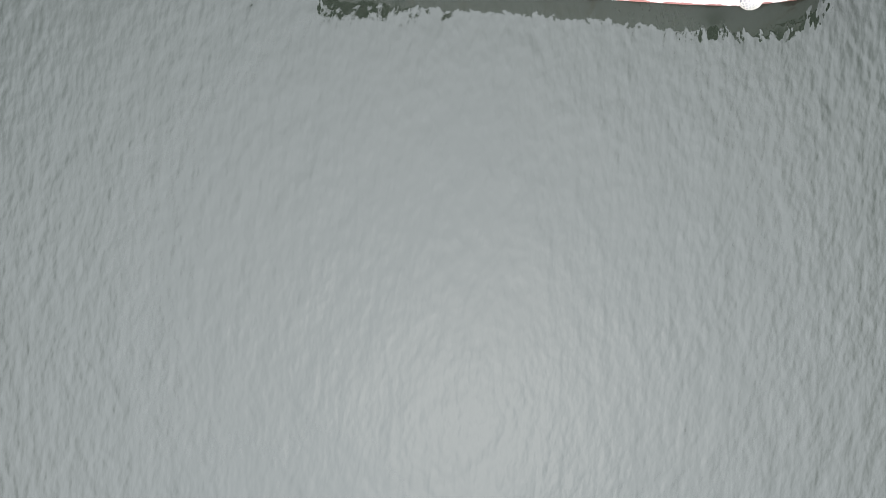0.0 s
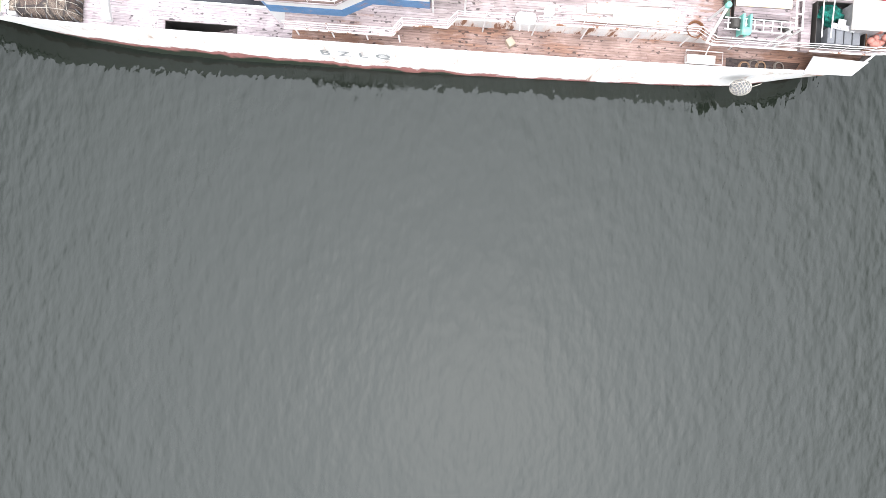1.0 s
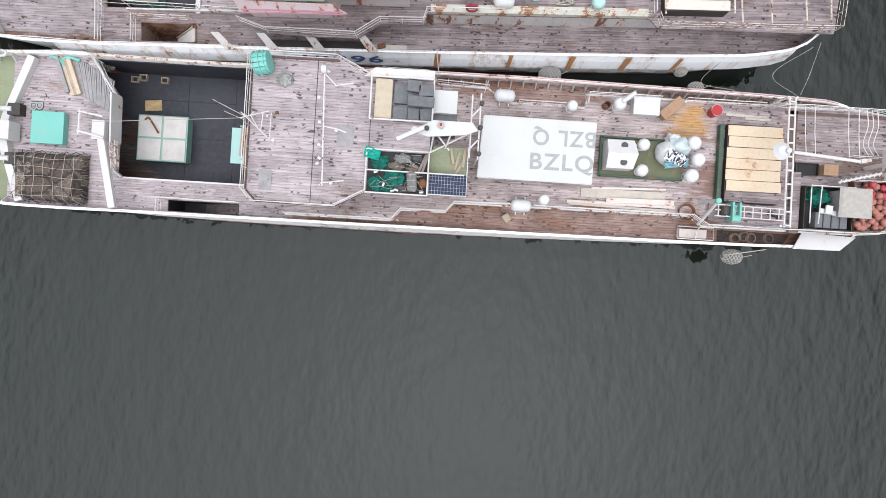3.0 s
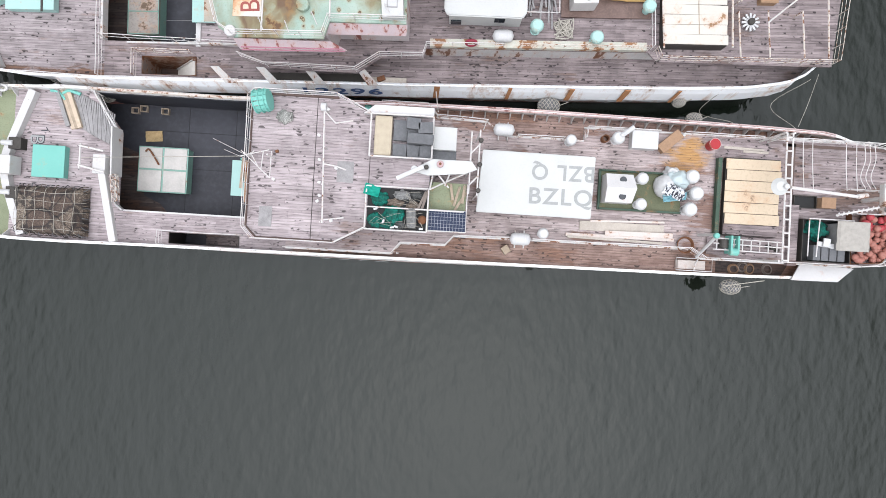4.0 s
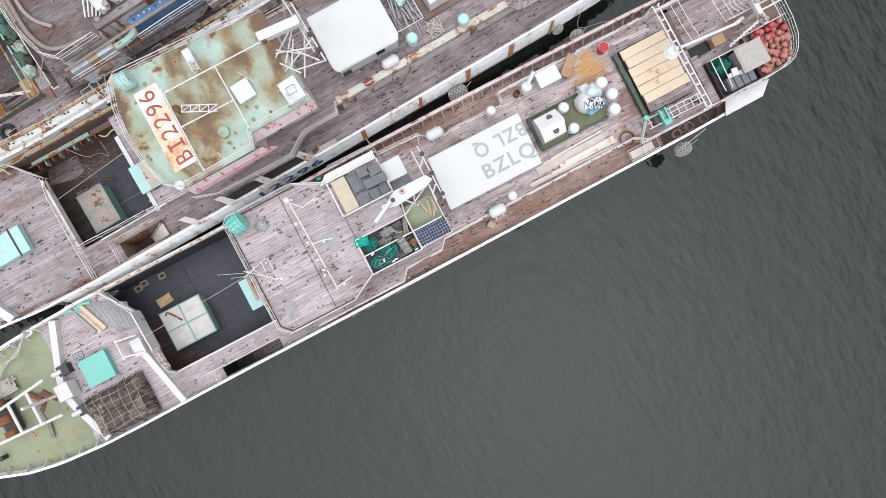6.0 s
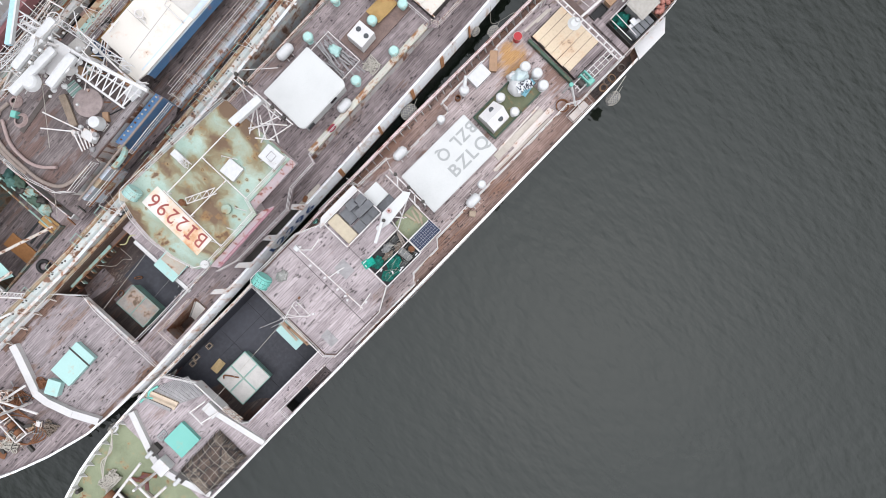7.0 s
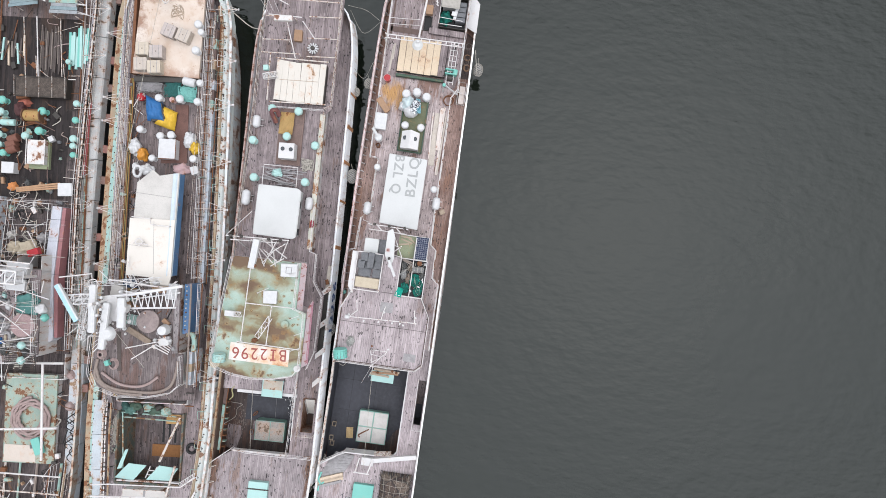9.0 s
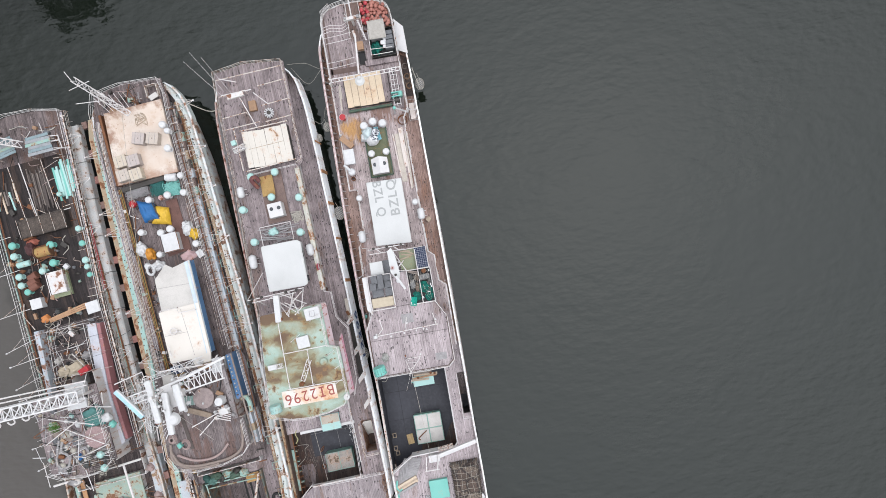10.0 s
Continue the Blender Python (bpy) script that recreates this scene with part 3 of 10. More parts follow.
def post_mesh(h, r, mat):
    key = (round(h, 2), r, mat.name)
    if key not in POST:
        POST[key] = mesh("post", tube([(0, 0, 0), (0, 0, h)], r, 6), mat)
    return POST[key]


def rail(parent, pts, z, h=1.0, bars=3, gap=1.3, mat=None, r=0.02, closed=False, lean=0.0, label=""):
    """A pipe railing along pts: bars in one mesh, each post a piece of its own. z may be a function of x."""
    mat = mat or RAIL
    zf = z if callable(z) else (lambda x: z)
    fine = []
    ends = list(pts) + ([pts[0]] if closed else [])
    for (ax, ay), (bx, by) in zip(ends, ends[1:]):
        n = max(1, round(math.hypot(bx - ax, by - ay) / gap))
        fine += [(ax + (bx - ax) * k / n, ay + (by - ay) * k / n) for k in range(n)]
    if not closed:
        fine.append(ends[-1])
    bm = bmesh.new()
    for b in range(bars):
        up = h * (b + 1) / bars
        wob = [random.uniform(-0.02, 0.02) for _ in fine]
        add_tube(bm, [(x + wob[i], y + wob[-i], zf(x) + up) for i, (x, y) in enumerate(fine)], r * (1.25 if b == bars - 1 else 0.8), 6, closed)
    ob = part("railing", bm, mat, parent, label)
    me = post_mesh(h, r, mat)
    for x, y in fine:
        p = part("post", me, mat, ob)
        p.matrix_local = pose(x, y, zf(x), random.uniform(-1.5, 1.5), random.uniform(-1.5, 1.5), 0)
    return ob


def lettering(text, m, wide, high, mat, parent, bold=0.0, name="letter", label=""):
    """Painted letters that fill wide x high metres, centred on m."""
    cu = bpy.data.curves.new(name, "FONT")
    cu.body, cu.size, cu.align_x, cu.align_y = text, 1.0, "CENTER", "CENTER"
    cu.offset, cu.extrude, cu.space_character = bold, 0.004, 1.15
    tmp = new(name, cu)
    me = bpy.data.meshes.new_from_object(tmp.evaluated_get(bpy.context.evaluated_depsgraph_get()))
    bpy.data.objects.remove(tmp)
    xs, ys = [v.co.x for v in me.vertices], [v.co.y for v in me.vertices]
    fx, fy = wide / (max(xs) - min(xs)), high / (max(ys) - min(ys))
    for v in me.vertices:
        v.co.x, v.co.y = (v.co.x - (max(xs) + min(xs)) / 2) * fx, (v.co.y - (max(ys) + min(ys)) / 2) * fy
    me.materials.clear()
    me.materials.append(mat)
    # each letter is a part of its own
    whole = bmesh.new()
    whole.from_mesh(me)
    bpy.data.meshes.remove(me)
    left = set(whole.verts)
    while left:
        seed_ = min(left, key=lambda v: v.index)
        isle, rim = {seed_}, [seed_]
        while rim:
            for ed in rim.pop().link_edges:
                for v in ed.verts:
                    if v not in isle:
                        isle.add(v)
                        rim.append(v)
        left -= isle
        keep = sorted(isle, key=lambda v: v.index)
        bm, to = bmesh.new(), {}
        for v in keep:
            to[v] = bm.verts.new(v.co)
        for f in whole.faces:
            if f.verts[0] in isle:
                bm.faces.new([to[v] for v in f.verts])
        part(name, bm, mat, parent, label).matrix_local = m
    whole.free()


def lerp(rows, x, k):
    """The k-th value of rows of (x, ...) at x, on smooth steps."""
    if x <= rows[0][0]:
        return rows[0][k]
    for a, b in zip(rows, rows[1:]):
        if x <= b[0]:
            t = (x - a[0]) / (b[0] - a[0])
            return a[k] + (b[k] - a[k]) * t
    return rows[-1][k]


def hull_shell(parent, rows, deck, mat, thick=0.14, step=0.8, port=None):
    """rows of (x, half breadth at the rail, rail height, half breadth at the water). The shell runs under water and turns in over the rail to the deck."""
    bm = bmesh.new()
    x0, x1 = rows[0][0], rows[-1][0]
    n = int((x1 - x0) / step)
    xs = [x0 + (x1 - x0) * k / n for k in range(n + 1)]
    for side in (-1, 1):
        prev = None
        for x in xs:
            hb, zg, hw = (lerp(port if port and side > 0 else rows, x, k) for k in (1, 2, 3))
            t = min(thick, hb * 0.8)
            sec = [(max(0.0, hw - 0.5), -1.4), (hw, -0.05), (hw + (hb - hw) * 0.45, zg * 0.4), (hw + (hb - hw) * 0.8, zg * 0.75), (hb, zg - 0.06), (hb + 0.03, zg - 0.03), (hb + 0.02, zg), (hb - t, zg), (hb - t, deck(x) - 0.12)]
            ring = [bm.verts.new((x, side * y, z)) for y, z in sec]
            if prev:
                for a, b, c, d in zip(prev, prev[1:], ring[1:], ring):
                    bm.faces.new((a, b, c, d))
            prev = ring
    ob = part("hull", bm, mat, parent)
    for p in ob.data.polygons:
        p.use_smooth = False
    return ob


def turtleback(parent, rows, xs, side, mat, w=1.0, drop=0.9, out=0.05):
    """A curved plate that carries the ship's side inboard over the rail."""
    bm = bmesh.new()
    prev = None
    for x in xs:
        hb, zg = lerp(rows, x, 1), lerp(rows, x, 2)
        k = min(w, 0.6 * hb)
        sec = [(hb + out, zg - drop), (hb + 0.55 * out - 0.12 * k, zg - 0.4 * drop), (hb - 0.5 * k, zg + 0.02), (hb - k, zg + 0.12), (hb - k, zg + 0.04), (hb - 0.5 * k, zg - 0.08), (hb - 0.1 - 0.12 * k, zg - 0.5 * drop)]
        ring = [bm.verts.new((x, side * y, z)) for y, z in sec]
        if prev:
            for i in range(7):
                bm.faces.new((prev[i], prev[(i + 1) % 7], ring[(i + 1) % 7], ring[i]))
        prev = ring
    return part("side_plating", bm, mat, parent)


def deck_strip(bm, xs, lo, hi, z, thick=0.1):
    """A deck between two curves lo(x) and hi(x) at height z(x)."""
    prev = None
    for x in xs:
        a, b, zz = lo(x), hi(x), z(x)
        ring = [bm.verts.new(v) for v in ((x, a, zz - thick), (x, a, zz), (x, b, zz), (x, b, zz - thick))]
        if prev:
            for i in range(4):
                j = (i + 1) % 4
                bm.faces.new((prev[i], prev[j], ring[j], ring[i]))
        else:
            bm.faces.new(ring)
        prev = ring
    bm.faces.new(prev[::-1])


def span(a, b, step=1.0):
    n = max(1, round((b - a) / step))
    return [a + (b - a) * k / n for k in range(n + 1)]


def lump(c, s, rough=0.25, sub=3, seed=0, flat=True):
    """A heap: a ball pushed about by noise, flat below."""
    bm = bmesh.new()
    bmesh.ops.create_icosphere(bm, subdivisions=sub, radius=1.0)
    for v in bm.verts:
        d = 1 + rough * noise.noise(v.co * 1.7 + Vector((seed * 3.1, seed, 0))) + 0.5 * rough * noise.noise(v.co * 5 + Vector((seed, 7, 0)))
        v.co = Vector((v.co.x * s[0] * d, v.co.y * s[1] * d, max(v.co.z, -0.25 if flat else -9) * s[2] * d)) + Vector(c)
    for f in bm.faces:
        f.smooth = True
    return bm


def drape(x0, x1, y0, y1, zf, mat_thick=0.03, n=14):
    """A cloth or net that lies over zf(x, y)."""
    bm = bmesh.new()
    top = [[bm.verts.new((x0 + (x1 - x0) * i / n, y0 + (y1 - y0) * j / n, zf(i / n, j / n))) for j in range(n + 1)] for i in range(n + 1)]
    low = [[bm.verts.new(v.co - Vector((0, 0, mat_thick))) for v in row] for row in top]
    for i in range(n):
        for j in range(n):
            bm.faces.new((top[i][j], top[i + 1][j], top[i + 1][j + 1], top[i][j + 1]))
            bm.faces.new((low[i][j], low[i][j + 1], low[i + 1][j + 1], low[i + 1][j]))
    for i in range(n):
        for a, b in ((0, 0), (n, n)):
            bm.faces.new((top[i][a], top[i + 1][a], low[i + 1][a], low[i][a]))
            bm.faces.new((top[a][i], top[a][i + 1], low[a][i + 1], low[a][i]))
    return bm


def quad_drape(corners, zf, thick=0.03, n=16):
    """A cloth or sheet over four plan corners in order, at height zf(u, v)."""
    (ax, ay), (bx, by), (cx, cy), (dx, dy) = corners
    bm = drape(0, 1, 0, 1, zf, thick, n)
    for v in bm.verts:
        s, t = v.co.x, v.co.y
        v.co.x = (1 - s) * (1 - t) * ax + s * (1 - t) * bx + s * t * cx + (1 - s) * t * dx
        v.co.y = (1 - s) * (1 - t) * ay + s * (1 - t) * by + s * t * cy + (1 - s) * t * dy
    return bm


def lattice(a, b, width, bays, r=0.035, flat=False, up=(0, 0, 1)):
    """A lattice boom from a to b."""
    bm = bmesh.new()
    a, b = Vector(a), Vector(b)
    t = (b - a).normalized()
    side = t.cross(Vector(up)).normalized() * width / 2
    high = side.cross(t).normalized() * width / 2
    chords = [side, -side] if flat else [side + high, -side + high, side - high, -side - high]
    for c in chords:
        add_tube(bm, [a + c, b + c], r)
    for k in range(bays):
        p, q = a + (b - a) * k / bays, a + (b - a) * (k + 1) / bays
        pairs = [(0, 1)] if flat else [(0, 1), (1, 3), (3, 2), (2, 0)]
        for i, j in pairs:
            add_tube(bm, [p + chords[i], q + chords[j]], r * 0.7, 5)
            add_tube(bm, [p + chords[i], p + chords[j]], r * 0.7, 5)
    return bm


# ---- water ----
bm = bmesh.new()
bmesh.ops.create_circle(bm, cap_ends=True, cap_tris=True, segments=96, radius=3000)
single("water", bm, WATER, Matrix.Identity(4), "dark grey-green harbour water with small ripples", "water", "", "structure")


# ---- the bank beyond the sterns ----
single("bank", slab([(17.9, 46.5), (33.2, 44.1), (30.6, 26.3), (70, 20), (84, 103), (28, 112)], -1.5, 1.2), QUAY, Matrix.Identity(4), "grey concrete bank beyond the moored ships", "ground", "", "structure")


def tree(m, h, r, seed):
    """A broad tree: tapered trunk, limbs and a crown of leaf clumps with gaps."""
    rng = random.Random(seed)
    t = thing("tree", m, "broad dark green tree standing on the bank", "tree", "trees on the bank")
    part("trunk", drum((0, 0, 0), 0.34, h * 0.5, r2=0.2, seg=12), BARK, t)
    crown = bmesh.new()
    for k in range(9):
        a = 2 * math.pi * k / 9 + rng.uniform(-0.3, 0.3)
        tip = Vector((0.75 * r * math.cos(a), 0.75 * r * math.sin(a), h * rng.uniform(0.55, 0.85)))
        part("limb", tube([(0, 0, h * 0.35), tip * 0.5 + Vector((0, 0, h * 0.2)), tip], 0.09, 6), BARK, t)
    for k in range(110):
        d = Vector((rng.gauss(0, 1), rng.gauss(0, 1), rng.gauss(0, 1))).normalized() * rng.uniform(0.45, 1.0)
        c = Vector((d.x * r, d.y * r, h * 0.66 + d.z * h * 0.33))
        s = rng.uniform(0.5, 1.0)
        for _ in range(26):
            p = c + Vector((rng.gauss(0, 0.5), rng.gauss(0, 0.5), rng.gauss(0, 0.35))) * s
            u = Vector((rng.uniform(-1, 1), rng.uniform(-1, 1), rng.uniform(-0.5, 0.5))).normalized() * rng.uniform(0.14, 0.3)
            v = u.cross(Vector((rng.uniform(-0.4, 0.4), rng.uniform(-0.4, 0.4), 1))).normalized() * 0.12
            crown.faces.new([crown.verts.new(q) for q in (p - u, p - v, p + u, p + v)])
    part("crown", crown, CANOPY, t)["kind"] = "stuff"


tree(pose(33.2, 35.4, 1.2), 9.6, 4.2, 3)
tree(pose(26.5, 50.5, 1.2), 9.0, 4.2, 4)


# ---- shared kinds of things ----
def tangle(n, sx, sy, h, r, seed, knots=6):
    """n loose strands that wander over a patch sx by sy."""
    rng = random.Random(seed)
    return tubes([smooth_path([(rng.uniform(-sx, sx), rng.uniform(-sy, sy), rng.uniform(0.4, 1.0) * h) for _ in range(knots)], 5) for _ in range(n)], r, 5)


def fender(m, r=0.62, h=1.1, group="net-covered fenders along the hulls"):
    """A fat fender in a knotted net that hangs along the ship's side."""
    f = thing("fender", m, "grey rubber fender wrapped in pale netting, hanging at the hull", "fender", group)
    part("body", lump((0, 0, 0), (r, r * 0.72, h * 0.48), 0.12, 3, 2, False), FOAM, f)
    bm = bmesh.new()
    for way in (-1, 1):
        for k in range(9):
            path = []
            for q in range(15):
                u = -0.96 + 1.92 * q / 14
                wide, a = (1 - u * u) ** 0.5, 2 * math.pi * k / 9 + way * 2.2 * u
                path.append((1.03 * r * u, 0.76 * r * wide * math.cos(a), 0.51 * h * wide * math.sin(a)))
            add_tube(bm, path, 0.021, 5)
    part("net", bm, ROPE, f, "pale rope netting")
    part("lanyard", tube([(0.85 * r, 0, 0.15 * h), (1.6 * r, 0.25 * r, 0.5 * h)], 0.022, 5), ROPE, f)
    return f


def raft(m, l=1.25, r=0.36, label="white life raft canister strapped in a cradle"):
    c = thing("life_raft", m, label, "life raft", "life raft canisters")
    bm, prev = bmesh.new(), None
    for k in range(13):
        u = -1 + k / 6
        rr_ = r * (1 - abs(u) ** 5) ** 0.5 if abs(u) < 1 else 0.02
        ring = [bm.verts.new((u * l * 0.5, rr_ * math.cos(q * math.pi / 11), r + 0.2 + rr_ * math.sin(q * math.pi / 11))) for q in range(22)]
        if prev:
            for q in range(22):
                bm.faces.new((prev[q], prev[(q + 1) % 22], ring[(q + 1) % 22], ring[q])).smooth = True
        prev = ring
    part("canister", bm, PVC, c)
    part("band", drum((0, 0, r + 0.2), r + 0.012, 0.03, "x", seg=22, rim=0.006), PVC, c)
    for x in (-0.26, 0.26):
        part("strap", tube([(x, 1.01 * r * math.cos(t), r + 0.2 + 1.01 * r * math.sin(t)) for t in [2 * math.pi * k / 16 for k in range(16)]], 0.009, 5, True), RAIL, c)
        part("cradle", box((x, 0, 0.12), (0.06, 1.05, 0.24), 0, 0.01), RAIL, c)
    return c


def mushroom(m, mat, r=0.33, h=1.05, label="white mushroom ventilator on the deck", group="deck ventilators"):
    v = thing("ventilator", m, label, "ventilator", group)
    part("pipe", drum((0, 0, 0), r * 0.55, h * 0.75, seg=14), mat, v)
    part("cap", drum((0, 0, h * 0.68), r, h * 0.3, r2=r * 0.9, seg=22, rim=0.08), mat, v)
    part("collar", drum((0, 0, 0), r * 0.72, 0.06, seg=14, rim=0.01), mat, v)
    return v


def crate(m, s, mat, name="crate", label="wooden crate", category="crate", group="", lid=True):
    c = thing(name, m, label, category, group)
    part("body", box((0, 0, s[2] * 0.44), (s[0], s[1], s[2] * 0.88), 0, 0.02), mat, c)
    if lid:
        part("lid", box((0, 0, s[2] * 0.94), (s[0] + 0.05, s[1] + 0.05, s[2] * 0.12), 0, 0.03), mat, c)
    return c


def plank(m, l, w, t, mat, label="long bleached timber plank lying on the deck", group="loose planks"):
    return single("plank", box((0, 0, t / 2), (l, w, t), 0, 0.01), mat, m, label, "plank", group)


def basket(m, mat, r=0.55, h=0.75):
    b = thing("basket", m, "turquoise plastic basket with slotted sides, lying on the roof", "basket", "baskets")
    bm = bmesh.new()
    for k in range(14):
        a = 2 * math.pi * k / 14
        add_box(bm, (r * 0.9 * math.cos(a), r * 0.9 * math.sin(a), h / 2), (0.04, 0.2, h), math.degrees(a), 0)
    part("slats", bm, mat, b)
    part("floor", drum((0, 0, h - 0.06), r * 0.93, 0.06, seg=20), mat, b)
    for z in (0.04, h * 0.45, h * 0.8):
        part("hoop", tube([(r * math.cos(2 * math.pi * k / 20), r * math.sin(2 * math.pi * k / 20), z) for k in range(20)], 0.035, 6, True), mat, b)
    return b


def hatch(m, s, mat, rim_mat, name="cargo_hatch", label="", cross=False, top=None):
    """A hatch on a coaming; cross: with a painted frame that quarters it."""
    c = thing(name, m, label, "hatch", "deck hatches")
    part("coaming", box((0, 0, s[2] * 0.4), (s[0] * 0.97, s[1] * 0.97, s[2] * 0.8), 0, 0.02), rim_mat, c)
    if cross:
        for i in (-1, 1):
            for j in (-1, 1):
                part("panel", box((i * s[0] * 0.25, j * s[1] * 0.25, s[2] * 0.88), (s[0] * 0.46, s[1] * 0.46, s[2] * 0.14), 0, 0.02), mat, c)
        part("frame", box((0, 0, s[2] * 0.84), (s[0] * 1.01, s[1] * 1.01, s[2] * 0.12), 0, 0.02), rim_mat, c, "turquoise frame between the panels")
    else:
        part("lid", box((0, 0, s[2] * 0.9), (s[0], s[1], s[2] * 0.2), 0, 0.04), mat, c)
    return c


def stairs(parent, x0, x1, y0, y1, z0, z1, n, mat):
    for k in range(n):
        t = (k + 0.5) / n
        part("step", box((x0 + (x1 - x0) * t, (y0 + y1) / 2, z0 + (z1 - z0) * t), (abs(x1 - x0) / n * 0.9, y1 - y0, 0.05), 0, 0.005), mat, parent)


def floodlight(parent, p, rz=0, mat=None):
    f = part("floodlight", box((0, 0, 0.08), (0.18, 0.14, 0.16), 0, 0.03), mat or WHITE, parent)
    f.matrix_local = pose(*p, 0, 0, rz)
    part("bracket", tube([(0, 0, -0.25), (0, 0, 0.05)], 0.03), mat or WHITE, f)
    return f


def brackets(parent, hull_ob, rows, deck, xs, side, mat, depth=0.42):
    """Triangular stays inside the bulwark."""
    bm = bmesh.new()
    a = [bm.verts.new(v) for v in ((-0.035, 0, 0), (-0.035, depth, 0), (-0.035, 0.07, 0.85), (-0.035, 0, 0.85))]
    b = [bm.verts.new(v.co + Vector((0.07, 0, 0))) for v in a]
    bm.faces.new(a), bm.faces.new(b[::-1])
    for i in range(4):
        bm.faces.new((a[i], a[(i + 1) % 4], b[(i + 1) % 4], b[i]))
    me = mesh("stay", bm, mat)
    for x in xs:
        y = lerp(rows, x, 1) - 0.15
        h = lerp(rows, x, 2) - deck(x)
        ob = part("stay", me, mat, hull_ob)
        ob.matrix_local = pose(x, side * y, deck(x), 0, 0, 0) @ Matrix.Diagonal((1, -side, max(0.2, h) / 0.85, 1))


# ---- ship with the white roof ----
S1 = Matrix.Identity(4)
before = set(bpy.data.objects)
H1 = [(-44, 0.15, 5.6, 0.1), (-42, 1.5, 5.4, 0.4), (-40, 2.7, 5.2, 1.0), (-38, 3.6, 5.0, 1.7), (-36, 4.35, 4.85, 2.5), (-34, 4.75, 4.7, 3.2), (-31, 4.98, 4.5, 4.1), (-28, 5.0, 4.35, 4.6), (-24, 4.95, 4.15, 5.0), (-19, 4.92, 4.05, 5.12), (-8, 4.85, 3.9, 5.1), (0, 4.8, 3.85, 4.95), (10, 4.7, 3.85, 4.7), (14, 4.64, 3.9, 4.45), (18, 4.5, 3.95, 3.6), (19.4, 4.1, 4.0, 2.8), (20.4, 3.2, 4.0, 1.9), (20.9, 2.0, 4.0, 1.0), (21.1, 0.1, 4.0, 0.05)]
D1 = [(-44, 4.9), (-38, 4.35), (-34, 4.1), (-28, 3.8), (-24, 3.55), (-16, 3.25), (-8, 3.1), (16, 3.1), (22, 3.15)]


def d1(x):
    return lerp(D1, x, 1)


def in1(x):
    return max(0.05, lerp(H1, x, 1) - 0.12)


# the port side is drawn in a little forward
PINCH1 = [(-44, 0.08), (-41, 0.5), (-36, 0.75), (-31, 0.72), (-26, 0.5), (-17, 0.48), (-12, 0.25), (-5, 0.0), (22, 0.0)]
H1P = [(x, max(0.06, b - lerp(PINCH1, x, 1)), z, max(0.05, w - lerp(PINCH1, x, 1))) for x, b, z, w in H1]


def port1(x):
    return max(0.05, lerp(H1P, x, 1) - 0.12)


ship = thing("fishing_ship", S1, "long white fishing ship with grey plank decks and a white roof", "ship", "moored ships")
hull = hull_shell(ship, H1, d1, HULL, port=H1P)
POOP1, TOP1 = 5.0, 7.8
# main deck in pieces round the working well and the stairway
for a, b, lo, hi, mat in (
    (-43, -31.6, lambda x: -in1(x), port1, GREEN_DECK),
    (-31.6, -26.9, lambda x: -in1(x), port1, DECK),
    (-26.9, -25.2, lambda x: -in1(x), lambda x: 4.2 - (x + 26.9) / 1.7 * 2.3, DECK),
    (-25.2, -22.1, lambda x: -in1(x), lambda x: -2.8, DECK),
    (-22.1, -17.8, lambda x: -4.02, lambda x: -2.8, DECK),
    (-22.1, -17.8, lambda x: -in1(x), lambda x: -4.72, DECK),
    (-17.8, -14.5, lambda x: -in1(x), lambda x: -2.8, DECK),
    (-14.5, 20.8, lambda x: -in1(x), port1, DECK_WALK),
):
    bm = bmesh.new()
    deck_strip(bm, span(a, b, 1.0), lo, hi, d1)
    part("deck", bm, mat, ship)
part("well_floor", slab(rect(-27.6, -15.5, -2.9, 4.3), 0.85, 1.0), BLACK_DECK, ship, "black matting on the sunken working deck")
well = [(-27.0, 4.3), (-25.35, 1.9), (-25.35, -2.5), (-24.9, -2.85), (-15.6, -2.85), (-15.6, 4.3)]
for (ax, ay), (bx, by) in zip(well[:-2], well[1:-1]):
    bm = bmesh.new()
    n = Vector((by - ay, ax - bx)).normalized() * 0.05
    low = 0.9 if ax > -25 else d1(ax) - 0.15
    add_slab(bm, [(ax - n.x, ay - n.y), (bx - n.x, by - n.y), (bx + n.x, by + n.y), (ax + n.x, ay + n.y)], low, (d1(ax) + d1(bx)) / 2 + 0.22)
    part("well_side", bm, WHITE, ship)
# front wall of the well, its dark colour standing in for shade under the foredeck
part("shaded_bulkhead", slab(rect(-27.7, -27.55, -4.6, 4.15), 0.9, d1(-27.6) - 0.1), DARK_STEEL, ship)
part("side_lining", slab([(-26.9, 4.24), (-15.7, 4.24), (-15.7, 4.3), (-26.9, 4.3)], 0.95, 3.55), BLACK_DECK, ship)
part("gunwale_cap", strands([[(x, port1(x) + 0.02, lerp(H1P, x, 2) + 0.02) for x in span(-27, -15.5, 1.0)]], 0.1), RAIL_RUST, ship, "cream capping stained brown with rust")
part("mat_seam", strands([[(-22.3, -2.7, 1.01), (-22.3, 4.6, 1.01)], [(-19.2, -2.7, 1.01), (-19.2, 4.6, 1.01)], [(-25.2, 0.2, 1.01), (-15.7, 0.2, 1.01)], [(-25.2, 2.6, 1.01), (-15.7, 2.6, 1.01)]], 0.012, 5), BLACK, ship)
part("wet_planking", slab([(-27.3, 1.7), (-27.3, -2.75), (-23.4, -2.75), (-23.9, -2.2), (-25.0, -1.7), (-25.3, 1.0)], 1.0, 1.04), DECK_WELL, ship)
